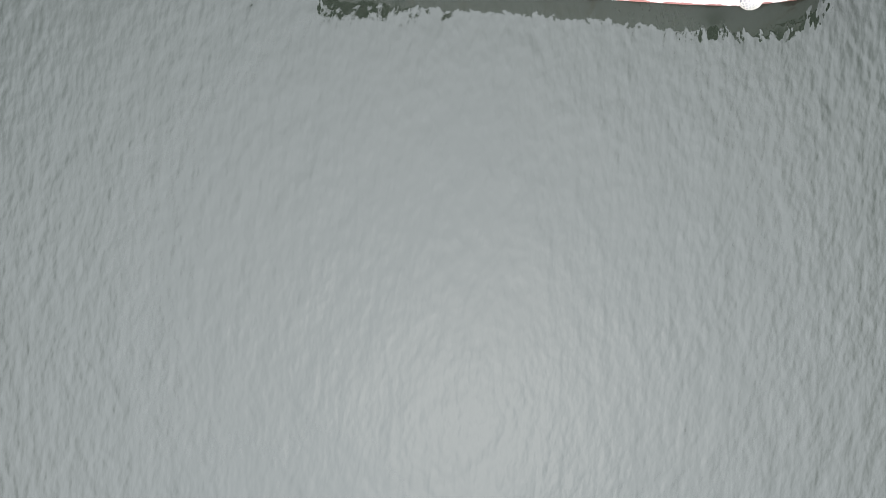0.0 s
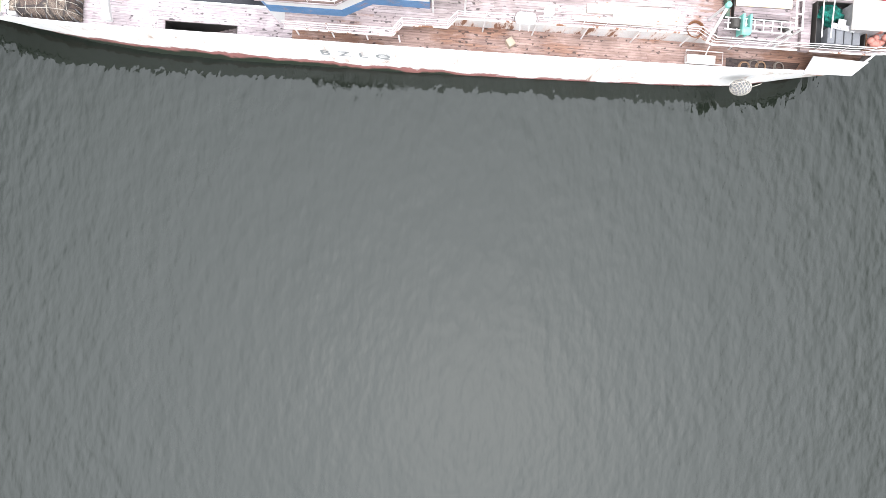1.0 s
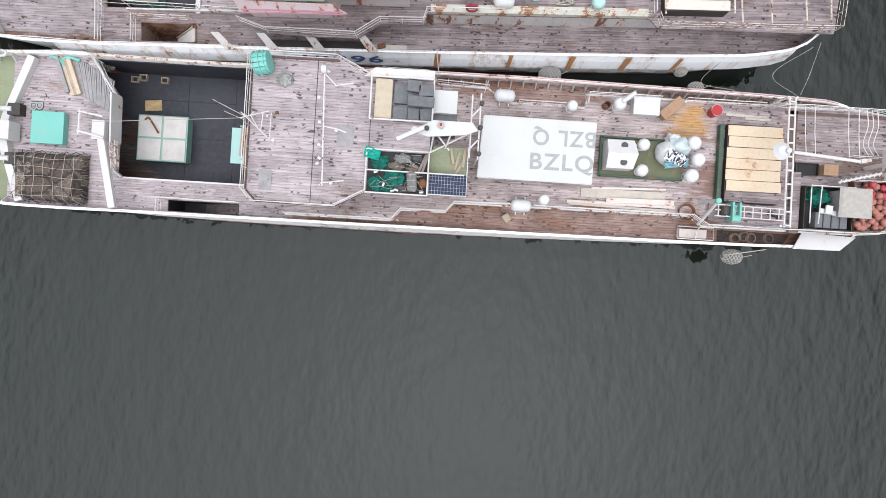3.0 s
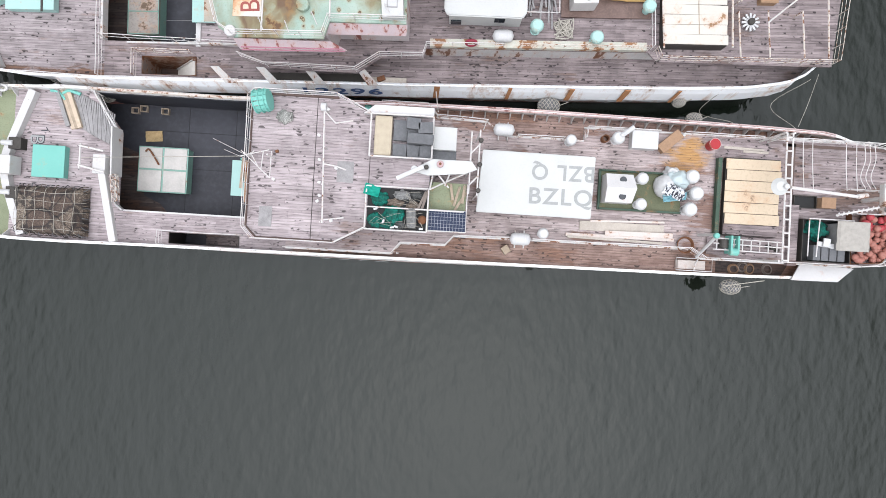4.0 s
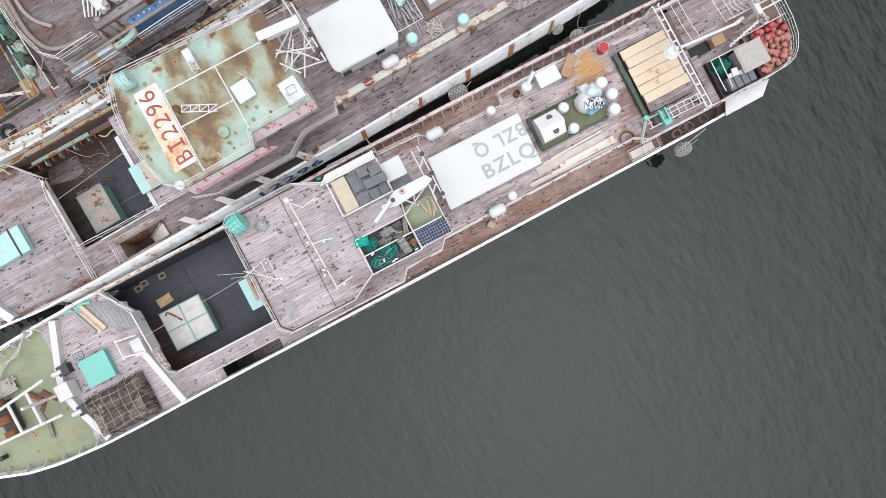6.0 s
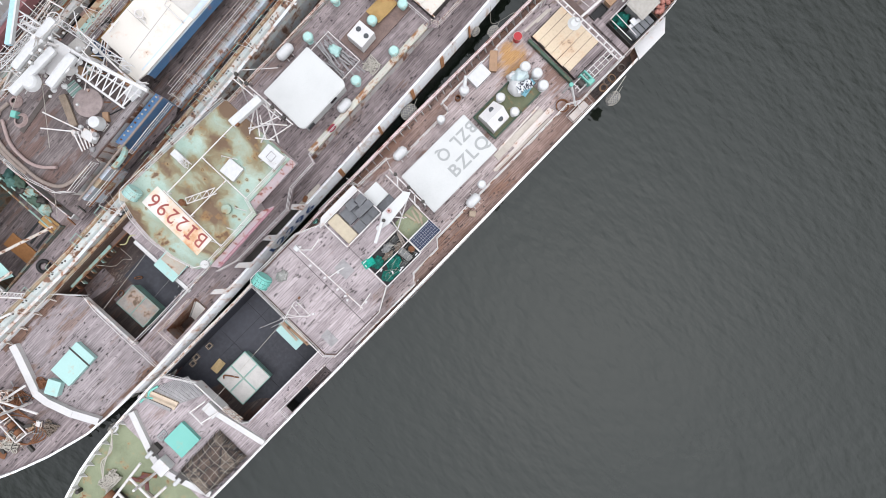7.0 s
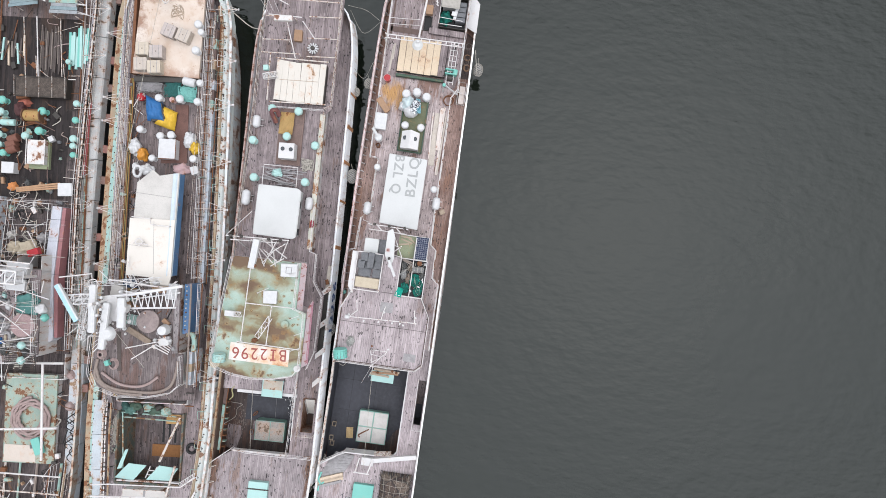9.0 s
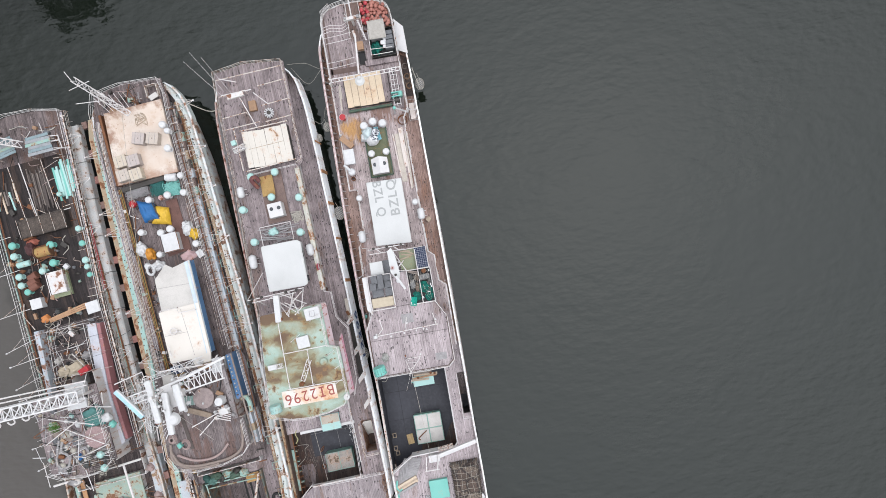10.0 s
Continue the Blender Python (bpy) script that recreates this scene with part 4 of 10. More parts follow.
brackets(ship, hull, H1P, d1, span(-10, 17, 0.78), 1, RAIL, 0.36)
part("gunwale_cap", strands([[(x, port1(x) + 0.05 + dy, lerp(H1P, x, 2) + 0.02) for x in span(-13.5, 18.4, 0.8)] for dy in (0.05, -0.1)], 0.055), CAP_RED, ship, "pink-white capping with flaking red paint")
brackets(ship, hull, H1P, d1, span(-41, -31.5, 1.0), 1, WHITE)
brackets(ship, hull, H1, d1, span(-42, -31.5, 1.15), -1, WHITE)
# stairway in the walkway
part("stairwell", walls(rect(-22.1, -17.8, -4.72, -4.02), 1.1, d1(-20) + 0.02, 0.03), DARK_STEEL, ship)
part("stairwell_floor", slab(rect(-22.1, -17.8, -4.72, -4.02), 0.95, 1.05), BLACK_DECK, ship)
stairs(ship, -17.85, -20.6, -4.7, -4.04, 3.05, 1.3, 8, DECK_MID)
rail(ship, [(-22.4, -4.75), (-22.4, -3.95), (-17.6, -3.95)], d1, 0.95, 3, 1.2)
# casing and after deck
part("casing", walls(rect(-15.7, 14.6, -2.95, 2.75), 3.0, POOP1 - 0.1, 0.1), WHITE_RUST, ship)
poop = [(-14.5, -4.5), (-8.2, -4.5), (-7.7, -3.85), (-5.1, -3.82), (-4.6, -3.25), (9.2, -3.15), (10.1, -3.7), (19.0, -3.65), (20.6, -3.5), (21.4, -3.0), (21.75, -2.0), (21.9, 0.0), (21.8, 1.6), (21.5, 2.8), (20.9, 3.45), (19.0, 3.7), (2.75, 3.62), (2.75, 2.85), (-1.9, 2.85), (-3.0, 3.62), (-14.5, 3.9)]
part("boat_deck", slab(poop[:7] + [(10.6, -3.7), (10.6, 3.66)] + poop[16:], POOP1 - 0.12, POOP1), DECK_AFT, ship)
part("stern_deck", slab([(10.6, -3.7)] + poop[7:16] + [(10.6, 3.66)], POOP1 - 0.12, POOP1 + 0.004), DECK_STERN, ship)
part("deck_edge", tubes([[(x, y, POOP1) for x, y in poop]], 0.06), WHITE_RUST, ship)
for x in (-13.9, -11.8, -9.8, -7.9):
    part("stanchion", tube([(x, -4.45, 3.9), (x, -4.45, 4.9)], 0.05), RAIL, ship)
for x in (-3, 0, 3, 6, 9, 12):
    part("stanchion", tube([(x, -3.2, 3.1), (x, -3.2, 4.9)], 0.05), RAIL, ship)
rail(ship, [(-14.4, -4.45), (-8.2, -4.45), (-7.7, -3.8), (-5.1, -3.77), (-4.6, -3.2), (-1.4, -3.15)], POOP1, 0.95, 3, 1.35)
rail(ship, [(0.0, -3.15), (9.2, -3.1), (10.1, -3.62), (13.2, -3.62), (19.0, -3.58)], POOP1, 0.95, 3, 1.35)
stern_arc = []
for k in range(21):
    a = math.radians(-90 + 9 * k)
    stern_arc.append((19.0 + 2.85 * abs(math.cos(a)) ** 0.62, math.copysign(3.58 * abs(math.sin(a)) ** 0.72, math.sin(a))))
rail(ship, stern_arc + [(13.6, 3.56)], POOP1, 1.05, 4, 1.0)
rail(ship, [(13.0, 3.56), (8.5, 3.56)], POOP1, 0.95, 2, 1.4)
rail(ship, [(7.0, 3.56), (2.8, 3.56), (2.75, 2.9)], POOP1, 0.95, 3, 1.3)
rail(ship, [(1.5, 2.82), (-1.2, 2.82)], POOP1, 0.95, 2, 1.35)
rail(ship, [(-3.0, 3.58), (-6.0, 3.7)], POOP1, 0.95, 2, 1.35)
rail(ship, [(-9.4, 4.75), (-6.6, 4.75), (-6.0, 4.1)], 3.1, 1.0, 2, 1.4)
# wheelhouse
house = [(-16.0, 3.55), (-15.6, 3.9), (-11.3, 3.92), (-9.55, 3.05), (-6.15, 3.0), (-6.15, -3.22), (-9.5, -3.2), (-11.1, -4.12), (-15.4, -4.12), (-16.0, -3.5)]
inner = [(x * 0.985 - 0.15, y * 0.87) for x, y in house]
part("wheelhouse_wall", walls(inner, 3.05, TOP1 - 0.1, 0.1), WHITE, ship)
part("wheelhouse_roof", slab(house, TOP1 - 0.14, TOP1), DECK, ship, "plank roof deck with black weather marks")
part("roof_gutter", tubes([[(x * 1.0 + 0.0, y * 0.975, TOP1 + 0.03) for x, y in house[2:0:-1] + house[:1] + house[:5:-1]]], 0.07), BROWN_EDGE, ship, "brown timber edging")
part("blue_band", walls([(x * 0.99 - 0.1, y * 0.88) for x, y in house], 5.05, 5.9, 0.06), BLUE_PAINT, ship, "blue painted band round the wheelhouse")
rail(ship, [(-9.5, 3.0), (-11.3, 3.86), (-15.6, 3.84), (-15.95, 3.5), (-15.95, -3.45), (-15.4, -4.05), (-11.1, -4.05), (-9.45, -3.15)], TOP1, 1.0, 3, 1.25)
part("roof_seam", strands([[(-12.45, -4.0, TOP1 + 0.005), (-12.45, 3.8, TOP1 + 0.005)], [(-9.45, -0.9, TOP1 + 0.01), (-9.45, 0.85, TOP1 + 0.01)]], 0.018, 5), DARK_STEEL, ship)
bm = bmesh.new()
add_tube(bm, [(-11.93, 3.05, 8.55), (-11.7, -3.05, 8.55)], 0.042)
for y in (3.0, 1.0, -1.0, -3.0):
    add_tube(bm, [(-11.82, y, TOP1), (-11.82, y, 8.6)], 0.04)
bar = part("lamp_bar", bm, RAIL, ship, "white pipe bar that carries small lamps")
for y, dx in ((3.0, 0.1), (1.6, -0.3), (0.3, -0.2), (-0.1, 0.7), (-0.9, -0.15), (-1.6, -0.1), (-1.9, -0.2), (-2.9, 0.6)):
    floodlight(bar, (-11.83 + dx, y, 8.45), random.uniform(-40, 40))
for pts in ([(-11.8, 0.1, 8.5), (-11.1, 0.0, 8.5), (-10.6, -0.15, 8.45)], [(-11.9, 2.9, 8.5), (-11.3, 2.3, 8.5), (-10.4, 2.5, 8.4)], [(-11.8, -2.9, 8.5), (-10.6, -2.7, 8.4)]):
    part("arm", tube(pts, 0.04), RAIL, bar)
part("searchlight", drum((-11.95, 3.1, 8.6), 0.22, 0.3, "x"), PVC, bar)
part("flat_lid", slab(rect(-11.2, -10.3, -0.75, 0.4), TOP1, TOP1 + 0.03), GREY_PLATE, ship)
part("flat_lid", slab(rect(-15.3, -14.6, -3.4, -2.3), TOP1, TOP1 + 0.03), GREY_PLATE, ship)
# lattice bracket and stay wires at the roof's front edge
bm = bmesh.new()
for p, q in (((-16.1, 0.5), (-14.4, -0.9)), ((-16.1, 0.2), (-14.5, 0.55)), ((-14.5, 0.55), (-14.4, -0.9)), ((-15.6, 0.4), (-15.0, -0.4)), ((-15.0, -0.4), (-14.8, 0.5)), ((-15.6, 0.3), (-15.3, 0.45))):
    add_tube(bm, [(*p, 8.9), (*q, 9.3)], 0.027)
add_tube(bm, [(-15.9, 0.35, TOP1), (-15.9, 0.35, 9.0)], 0.06)
add_tube(bm, [(-14.6, 0.3, TOP1), (-14.6, 0.3, 9.3)], 0.05)
yard = part("lattice_bracket", bm, RAIL, ship)
floodlight(yard, (-14.1, 0.5, 9.2), 20, RUST), floodlight(yard, (-14.2, -0.95, 9.2), -30)
part("antenna", strands([[(-17.4, 0.95, 9.4), (-15.9, 0.3, 8.9)], [(-16.9, 0.45, 9.1), (-15.9, 0.1, 8.9)]], 0.012, 5), RAIL, yard)
part("stay_wire", strands([[(-15.9, 0.2, 8.9), (-26.2, -0.05, 6.0)]], 0.016, 5), ROPE, ship)
part("table_top", box((-18.0, -0.42, 3.25), (1.05, 2.2, 0.08), 0, 0.01), TEAL_PALE, ship)
for x, y, l, mat in ((-17.85, -0.1, 1.9, TIMBER), (-17.6, -0.6, 2.6, BROWN), (-17.35, -0.75, 2.5, TIMBER), (-17.12, -0.4, 2.0, TIMBER_DARK)):
    part("shelf_board", box((x, y, 3.36 + 0.06 * (x > -17.5)), (0.2, l, 0.06), random.uniform(-3, 3), 0.01), mat, ship)
for x, y in ((-17.6, 0.1), (-17.3, -1.3), (-17.4, -1.7)):
    part("shelf_fitting", drum((x, y, 3.42), 0.13, 0.12, seg=12), RUST, ship)
for y in (-1.4, 0.8):
    part("table_leg", box((-18.0, y, 2.1), (0.1, 0.1, 2.3), 0, 0.01), TEAL, ship)
# ladder by the port corner of the house
part("ladder", lattice((-16.4, 3.4, 1.0), (-16.2, 3.2, TOP1), 0.5, 14, 0.03, True, (1, 0, 0)), RAIL, ship)
# net pen and store bins on the roof
for y in (-0.87, -3.2):
    part("bin_rail", tube([(-9.5, y, TOP1 + 0.35), (-6.15, y, TOP1 + 0.35)], 0.045), RAIL, ship)
for x in (-9.5, -6.15):
    part("bin_rail", tube([(x, -0.87, TOP1 + 0.35), (x, -3.2, TOP1 + 0.35)], 0.045), RAIL, ship)
part("bin_floor", slab(rect(-9.45, -6.2, -3.15, -0.92), TOP1 + 0.004, TOP1 + 0.03), BLACK, ship)
part("bin_bar", tube([(-9.5, -2.0, TOP1 + 0.4), (-4.2, -2.0, TOP1 + 0.4)], 0.04), RAIL, ship)
for y in (0.72, 3.0):
    part("bin_rail", tube([(-9.45, y, TOP1 + 0.5), (-6.1, y, TOP1 + 0.5)], 0.05), RAIL, ship)
for x in (-9.45, -6.1):
    part("bin_rail", tube([(x, 0.72, TOP1 + 0.5), (x, 3.0, TOP1 + 0.5)], 0.05), RAIL, ship)
part("bin_plate", slab([(-9.9, 3.0), (-6.1, 3.0), (-6.1, 3.5), (-9.3, 3.5)], TOP1 - 0.02, TOP1 + 0.35), WHITE, ship)
# platform behind the wheelhouse roof
part("radar_platform", slab(rect(-6.15, -4.1, -3.1, -0.4), TOP1 - 0.5, TOP1 - 0.4), GREEN_DECK, ship)
for x in (-6.0, -4.2):
    for y in (-3.0, -0.5):
        part("platform_leg", tube([(x, y, POOP1), (x, y, TOP1 - 0.4)], 0.06), RAIL, ship)
rail(ship, [(-4.05, -0.5), (-4.05, -3.1), (-6.1, -3.1)], TOP1 - 0.4, 0.7, 2, 1.4)
# radar mast
mast = part("mast", tube([(-4.1, 0.3, POOP1), (-4.1, 0.3, 9.8)], 0.06), RAIL, ship, "white pipe mast with cross bars")
for a, b in (((-6.0, 0.15, POOP1), (-6.0, 0.15, 9.8)), ((-3.6, 2.4, POOP1), (-3.55, 2.4, 8.2)), ((-3.6, -1.0, POOP1), (-3.55, -1.0, 8.2))):
    part("mast_leg", tube([a, b], 0.05), RAIL, mast)
for a, b in (((-3.55, 2.5, 8.1), (-3.55, -1.1, 8.1)), ((-4.0, 2.4, 8.0), (-4.0, -1.0, 8.0)), ((-6.1, -0.9, 8.3), (-3.9, 0.1, 9.7)), ((-6.0, 0.1, 9.6), (-5.1, -0.8, 8.8)), ((-5.9, 0.1, 9.6), (-6.1, -0.9, 8.3)), ((-5.0, 0.1, 9.6), (-5.3, -0.7, 8.7)), ((-3.55, 1.7, 8.1), (-4.0, 1.2, 8.0)), ((-3.55, 0.0, 8.1), (-4.0, -0.5, 8.0))):
    part("cross_bar", tube([a, b], 0.045), RAIL, mast)
part("platform", slab([(-7.1, -0.15), (-6.0, 0.5), (-4.0, 0.5), (-3.7, 0.1), (-4.3, -0.15), (-6.2, -0.35)], 9.75, 9.85), WHITE_CLEAN, mast)
part("radar_scanner", box((-7.1, -0.3, 10.15), (1.5, 0.22, 0.2), 27, 0.05), PVC, mast)
part("radar_pedestal", drum((-6.9, -0.1, 9.85), 0.18, 0.3), PVC, mast)
part("lamp", drum((-5.6, 0.25, 9.85), 0.17, 0.2), PINK, mast)
part("lamp_core", drum((-5.6, 0.25, 10.05), 0.07, 0.05, seg=12), RUST, mast)
part("lamp", drum((-6.3, 0.05, 9.85), 0.12, 0.22), DARK_STEEL, mast)
for y in (1.9, 0.6, -0.8):
    part("lamp", drum((-3.5, y, 8.15), 0.13, 0.22), DARK_STEEL, mast)
part("whip_antenna", strands([[(-5.9, 3.4, TOP1), (-6.0, 3.5, 11.5)], [(-3.4, 2.5, 8.1), (-3.3, 2.8, 9.4)]], 0.025), RAIL, mast)
# white after house with the lettered roof
roof_pts = [(-3.45, -1.82), (3.1, -1.85), (3.2, 1.7), (-3.25, 1.75)]
part("after_house_wall", walls([(-3.2, -1.6), (2.9, -1.6), (2.95, 1.5), (-3.1, 1.5)], POOP1, 6.3, 0.08), WHITE_CLEAN, ship)
bm = slab(roof_pts, 6.28, 6.4)
bmesh.ops.bevel(bm, geom=[e for e in bm.edges], offset=0.04, segments=2, affect="EDGES")
roof = part("after_house_roof", bm, WHITE_CLEAN, ship, "clean white roof with faded grey block letters")
lettering("BZLQ", pose(1.32, -0.78, 6.405), 3.6, 1.12, INK, roof, 0.02)
lettering("BZL Q", pose(1.38, 0.75, 6.405, 0, 0, 180), 3.55, 1.08, INK, roof, 0.02)
lettering("B Z L Q", pose(-10.66, -5.07, 2.75, 86, 0, 0), 4.25, 0.8, plain("grey_hull_lettering", (0.26, 0.27, 0.27), 0.7), hull, 0.015)
# engine skylight
part("skylight_base", slab(rect(3.75, 8.6, -1.15, 1.2), POOP1, POOP1 + 0.25), GREEN_MOSS, ship, "olive green coaming round the skylight")
for y0, y1 in ((-1.15, -1.05), (1.1, 1.2)):
    part("coaming_edge", slab(rect(3.75, 8.6, y0, y1), POOP1 + 0.25, POOP1 + 0.4), GREEN_DARK, ship)
part("coaming_edge", slab(rect(3.7, 3.82, -1.15, 1.2), POOP1 + 0.25, POOP1 + 0.4), GREEN_DARK, ship)
bm = bmesh.new()
prof = [(3.9, 5.25), (3.9, 6.2), (5.45, 6.2), (5.45, 5.25)]
lo = [bm.verts.new((x, -0.78, z)) for x, z in prof]
mid = [bm.verts.new((x + (0.16 if i == 2 else 0), 0.05, z + (0.35 if 0 < i < 3 else 0))) for i, (x, z) in enumerate(prof)]
hi = [bm.verts.new((x, 0.85, z)) for x, z in prof]
for a, b in ((lo, mid), (mid, hi)):
    for i in range(4):
        bm.faces.new((a[i], a[(i + 1) % 4], b[(i + 1) % 4], b[i]))
bm.faces.new(lo), bm.faces.new(hi)
sk = part("skylight", bm, WHITE, ship, "white pitched skylight with two round ports")
for y in (-0.42, 0.5):
    part("port_light", drum((4.85, y, 6.3), 0.2, 0.09, seg=16, rim=0.02), GLASS, sk)
# stern working gear
part("step_beam", box((10.78, 0.05, 5.2), (0.24, 4.5, 0.4), 0, 0.04), GREEN_DARK, ship, "mossy dark green beam across the deck")
part("table_frame", walls(rect(11.12, 14.3, -2.2, 2.35), POOP1, 5.36, 0.06), DARK_STEEL, ship)
for k in range(7):
    w = 4.5 / 7
    part("cover_board", box((12.74 + random.uniform(-0.05, 0.05), 2.3 - (k + 0.5) * w, 5.4 + 0.02 * (k % 2)), (3.2, w - 0.03, 0.05), random.uniform(-0.5, 0.5), 0.008), PLY_STAINED if k < 6 else DECK_DARK, ship)
gan = part("gantry", tubes([[(13.25, 3.45, 7.75), (13.37, -3.65, 7.75)], [(13.58, 3.45, 7.75), (13.7, -3.65, 7.75)]] + [[(13.25 + 0.01 * k, 3.2 - 0.75 * k, 7.75), (13.58 + 0.01 * k, 3.2 - 0.75 * k, 7.75)] for k in range(10)], 0.05), RAIL, ship, "white pipe gantry across the stern")
for y in (3.45, -3.6):
    for x in (13.2, 13.68):
        part("leg", tube([(x, y, POOP1), (x, y, 7.75)], 0.06), RAIL, gan)
part("boom", tube([(13.6, 0.45, 7.8), (17.4, 0.2, 7.6)], 0.09, 8), RAIL, gan)
part("boom_end", tube([(17.4, 0.2, 7.6), (18.0, 0.3, 7.5)], 0.14, 8), WHITE_RUST, gan)
part("dish", drum((12.95, 0.46, 7.8), 0.48, 0.2, seg=24, r2=0.3), WHITE_CLEAN, gan)
part("dish_foot", drum((13.2, 0.46, 7.95), 0.15, 0.2), PVC, gan)
post = part("derrick_post", tubes([[(9.85, -3.6, POOP1), (9.9, -2.5, 7.2)], [(9.9, -2.3, POOP1), (9.9, -2.35, 7.3)]], 0.09), WHITE, ship)
part("block", drum((9.9, -2.4, 7.2), 0.16, 0.25), TEAL, post)
wi = part("line_conveyor", tubes([[(10.4, -2.45, 5.9), (14.4, -2.5, 5.9)], [(10.4, -2.75, 5.9), (14.4, -2.8, 5.9)], [(10.4, -3.1, 5.9), (14.4, -3.15, 5.9)]] + [[(10.6 + 0.5 * k, -2.45, 5.9), (10.6 + 0.5 * k, -3.1, 5.9)] for k in range(8)], 0.035), RAIL, ship)
part("bed", slab(rect(10.3, 14.4, -3.4, -2.3), 5.2, 5.3), DECK_DARK, wi)
part("winch_drum", drum((11.0, -2.78, 5.85), 0.28, 0.5, "y"), DARK_STEEL, wi)
for x, w in ((11.35, 0.22), (11.75, 0.22)):
    part("winch_frame", box((x, -2.8, 5.8), (w * 0.55, 1.05, 0.8), 0, 0.04), TEAL, wi)
part("winch_motor", drum((11.55, -3.2, 6.0), 0.22, 0.5, "x"), TEAL, wi)
for k in range(3):
    part("pulley", drum((13.7 + 0.25 * k, -2.75 - 0.1 * k, 5.7), 0.16, 0.2, "y"), DARK_STEEL, wi)
# stern plating and deck openings
part("stern_plate", slab([(16.1, -4.66), (18.95, -4.62), (19.9, -3.75), (16.6, -3.62)], 4.02, 4.1), WHITE, ship)
part("line_pen", walls(rect(15.75, 18.6, -3.5, -1.0), POOP1, 5.55, 0.05), DARK_STEEL, ship)
part("line_pen_floor", slab(rect(15.8, 18.55, -3.45, -1.05), POOP1 + 0.004, POOP1 + 0.03), BLACK, ship)
part("pen_rail", tubes([[(15.9, -1.0, 5.9), (18.5, -1.0, 5.9), (18.55, -0.95, 5.0)], [(15.9, -1.0, 5.9), (15.9, -3.2, 5.9)], [(16.2, -1.0, 5.0), (16.2, -1.0, 5.9)], [(16.5, -1.0, 5.9), (16.4, -3.2, 5.9)]], 0.035), RAIL, ship)
part("side_beam", box((15.35, -2.0, 5.15), (0.55, 3.6, 0.3), 0, 0.03), DECK_DARK, ship)
part("float_pen", walls([(18.7, -3.5), (20.5, -3.35), (21.5, -2.0), (21.6, -0.6), (18.6, -0.4)], POOP1, 5.5, 0.04), RUST, ship)
part("deck_hole_rim", walls(rect(15.35, 16.7, -0.35, 0.4), POOP1, POOP1 + 0.18, 0.05), DARK_STEEL, ship)
part("deck_hole", slab(rect(15.4, 16.65, -0.3, 0.35), POOP1 + 0.006, POOP1 + 0.03), BLACK, ship)
for x in (15.2, 15.75, 17.7, 18.3):
    part("line_roller", tube([(x, 3.5, 6.0), (x + 0.1, 2.0, 5.95), (x + 0.2, 0.7, 6.0)], 0.024), RAIL, ship)
for x in (18.75, 19.05, 19.35):
    part("line_roller", tube(smooth_path([(x, 3.5, 6.0), (x + 0.25, 2.6, 5.8), (x + 0.1, 1.6, 5.7), (x + 0.3, 0.9, 5.9)]), 0.025), RAIL, ship)
rail(ship, [(18.2, 0.85), (21.6, 0.85)], POOP1, 0.95, 2, 1.2)
rail(ship, [(18.5, -0.55), (21.6, -0.5)], POOP1, 0.95, 2, 1.0)
arm = part("line_hauler", box((19.58, 0.28, 6.7), (0.34, 1.75, 0.45), 2, 0.1), WHITE_RUST, ship, "white line hauler head on a post")
part("post", tube([(19.55, 0.3, POOP1), (19.55, 0.3, 6.6)], 0.13, 8), RAIL, arm)
part("cheek", drum((19.58, 0.95, 6.9), 0.15, 0.15, seg=14), GREY_PLATE, arm)
part("cheek", drum((19.55, -0.35, 6.95), 0.17, 0.25, seg=14), GREY_PLATE, arm)
part("outboard_arm", tube([(19.6, 0.3, 6.75), (21.3, 0.34, 6.6), (22.4, 0.42, 6.4)], 0.065, 8), WHITE_RUST, arm)
part("outboard_line", tube([(22.4, 0.42, 6.4), (23.2, 0.2, 6.3), (24.0, -0.02, 6.1)], 0.014, 5), ROPE, arm)
part("line_toggle", tube([(23.45, 0.13, 6.27), (23.65, 0.07, 6.22)], 0.06, 7), PVC, arm)
part("blue_tassel", lump((23.85, 0.02, 6.1), (0.26, 0.13, 0.1), 0.5, 3, 7), BLUE, arm, "frayed blue cloth tied to the line")
part("roller", drum((22.3, 0.42, 6.3), 0.16, 0.3, "y", seg=12), PVC, arm)
part("brace", tube([(20.4, 1.0, 6.0), (19.7, 0.7, 6.7)], 0.05), RAIL, arm)
for k in range(9):
    part("chain_link", tube([(17.6 + 0.21 * k, -0.8 + 0.055 * k, 5.75 + 0.1 * k), (17.7 + 0.21 * k, -0.55 + 0.055 * k, 5.75 + 0.1 * k)], 0.04), RAIL, arm)
part("chain_guide", tube([(17.55, -0.72, 5.7), (19.4, -0.2, 6.6)], 0.06), RAIL, arm)
part("gutter_strip", slab(rect(14.85, 15.35, 0.4, 3.45), POOP1 + 0.004, POOP1 + 0.05), BROWN_EDGE, ship)
part("gutter_strip", slab(rect(14.6, 21.2, 3.25, 3.42), POOP1 + 0.006, POOP1 + 0.05), BROWN_EDGE, ship)
rail(ship, [(20.9, 3.4), (21.6, 2.5)], POOP1, 1.3, 4, 0.5)
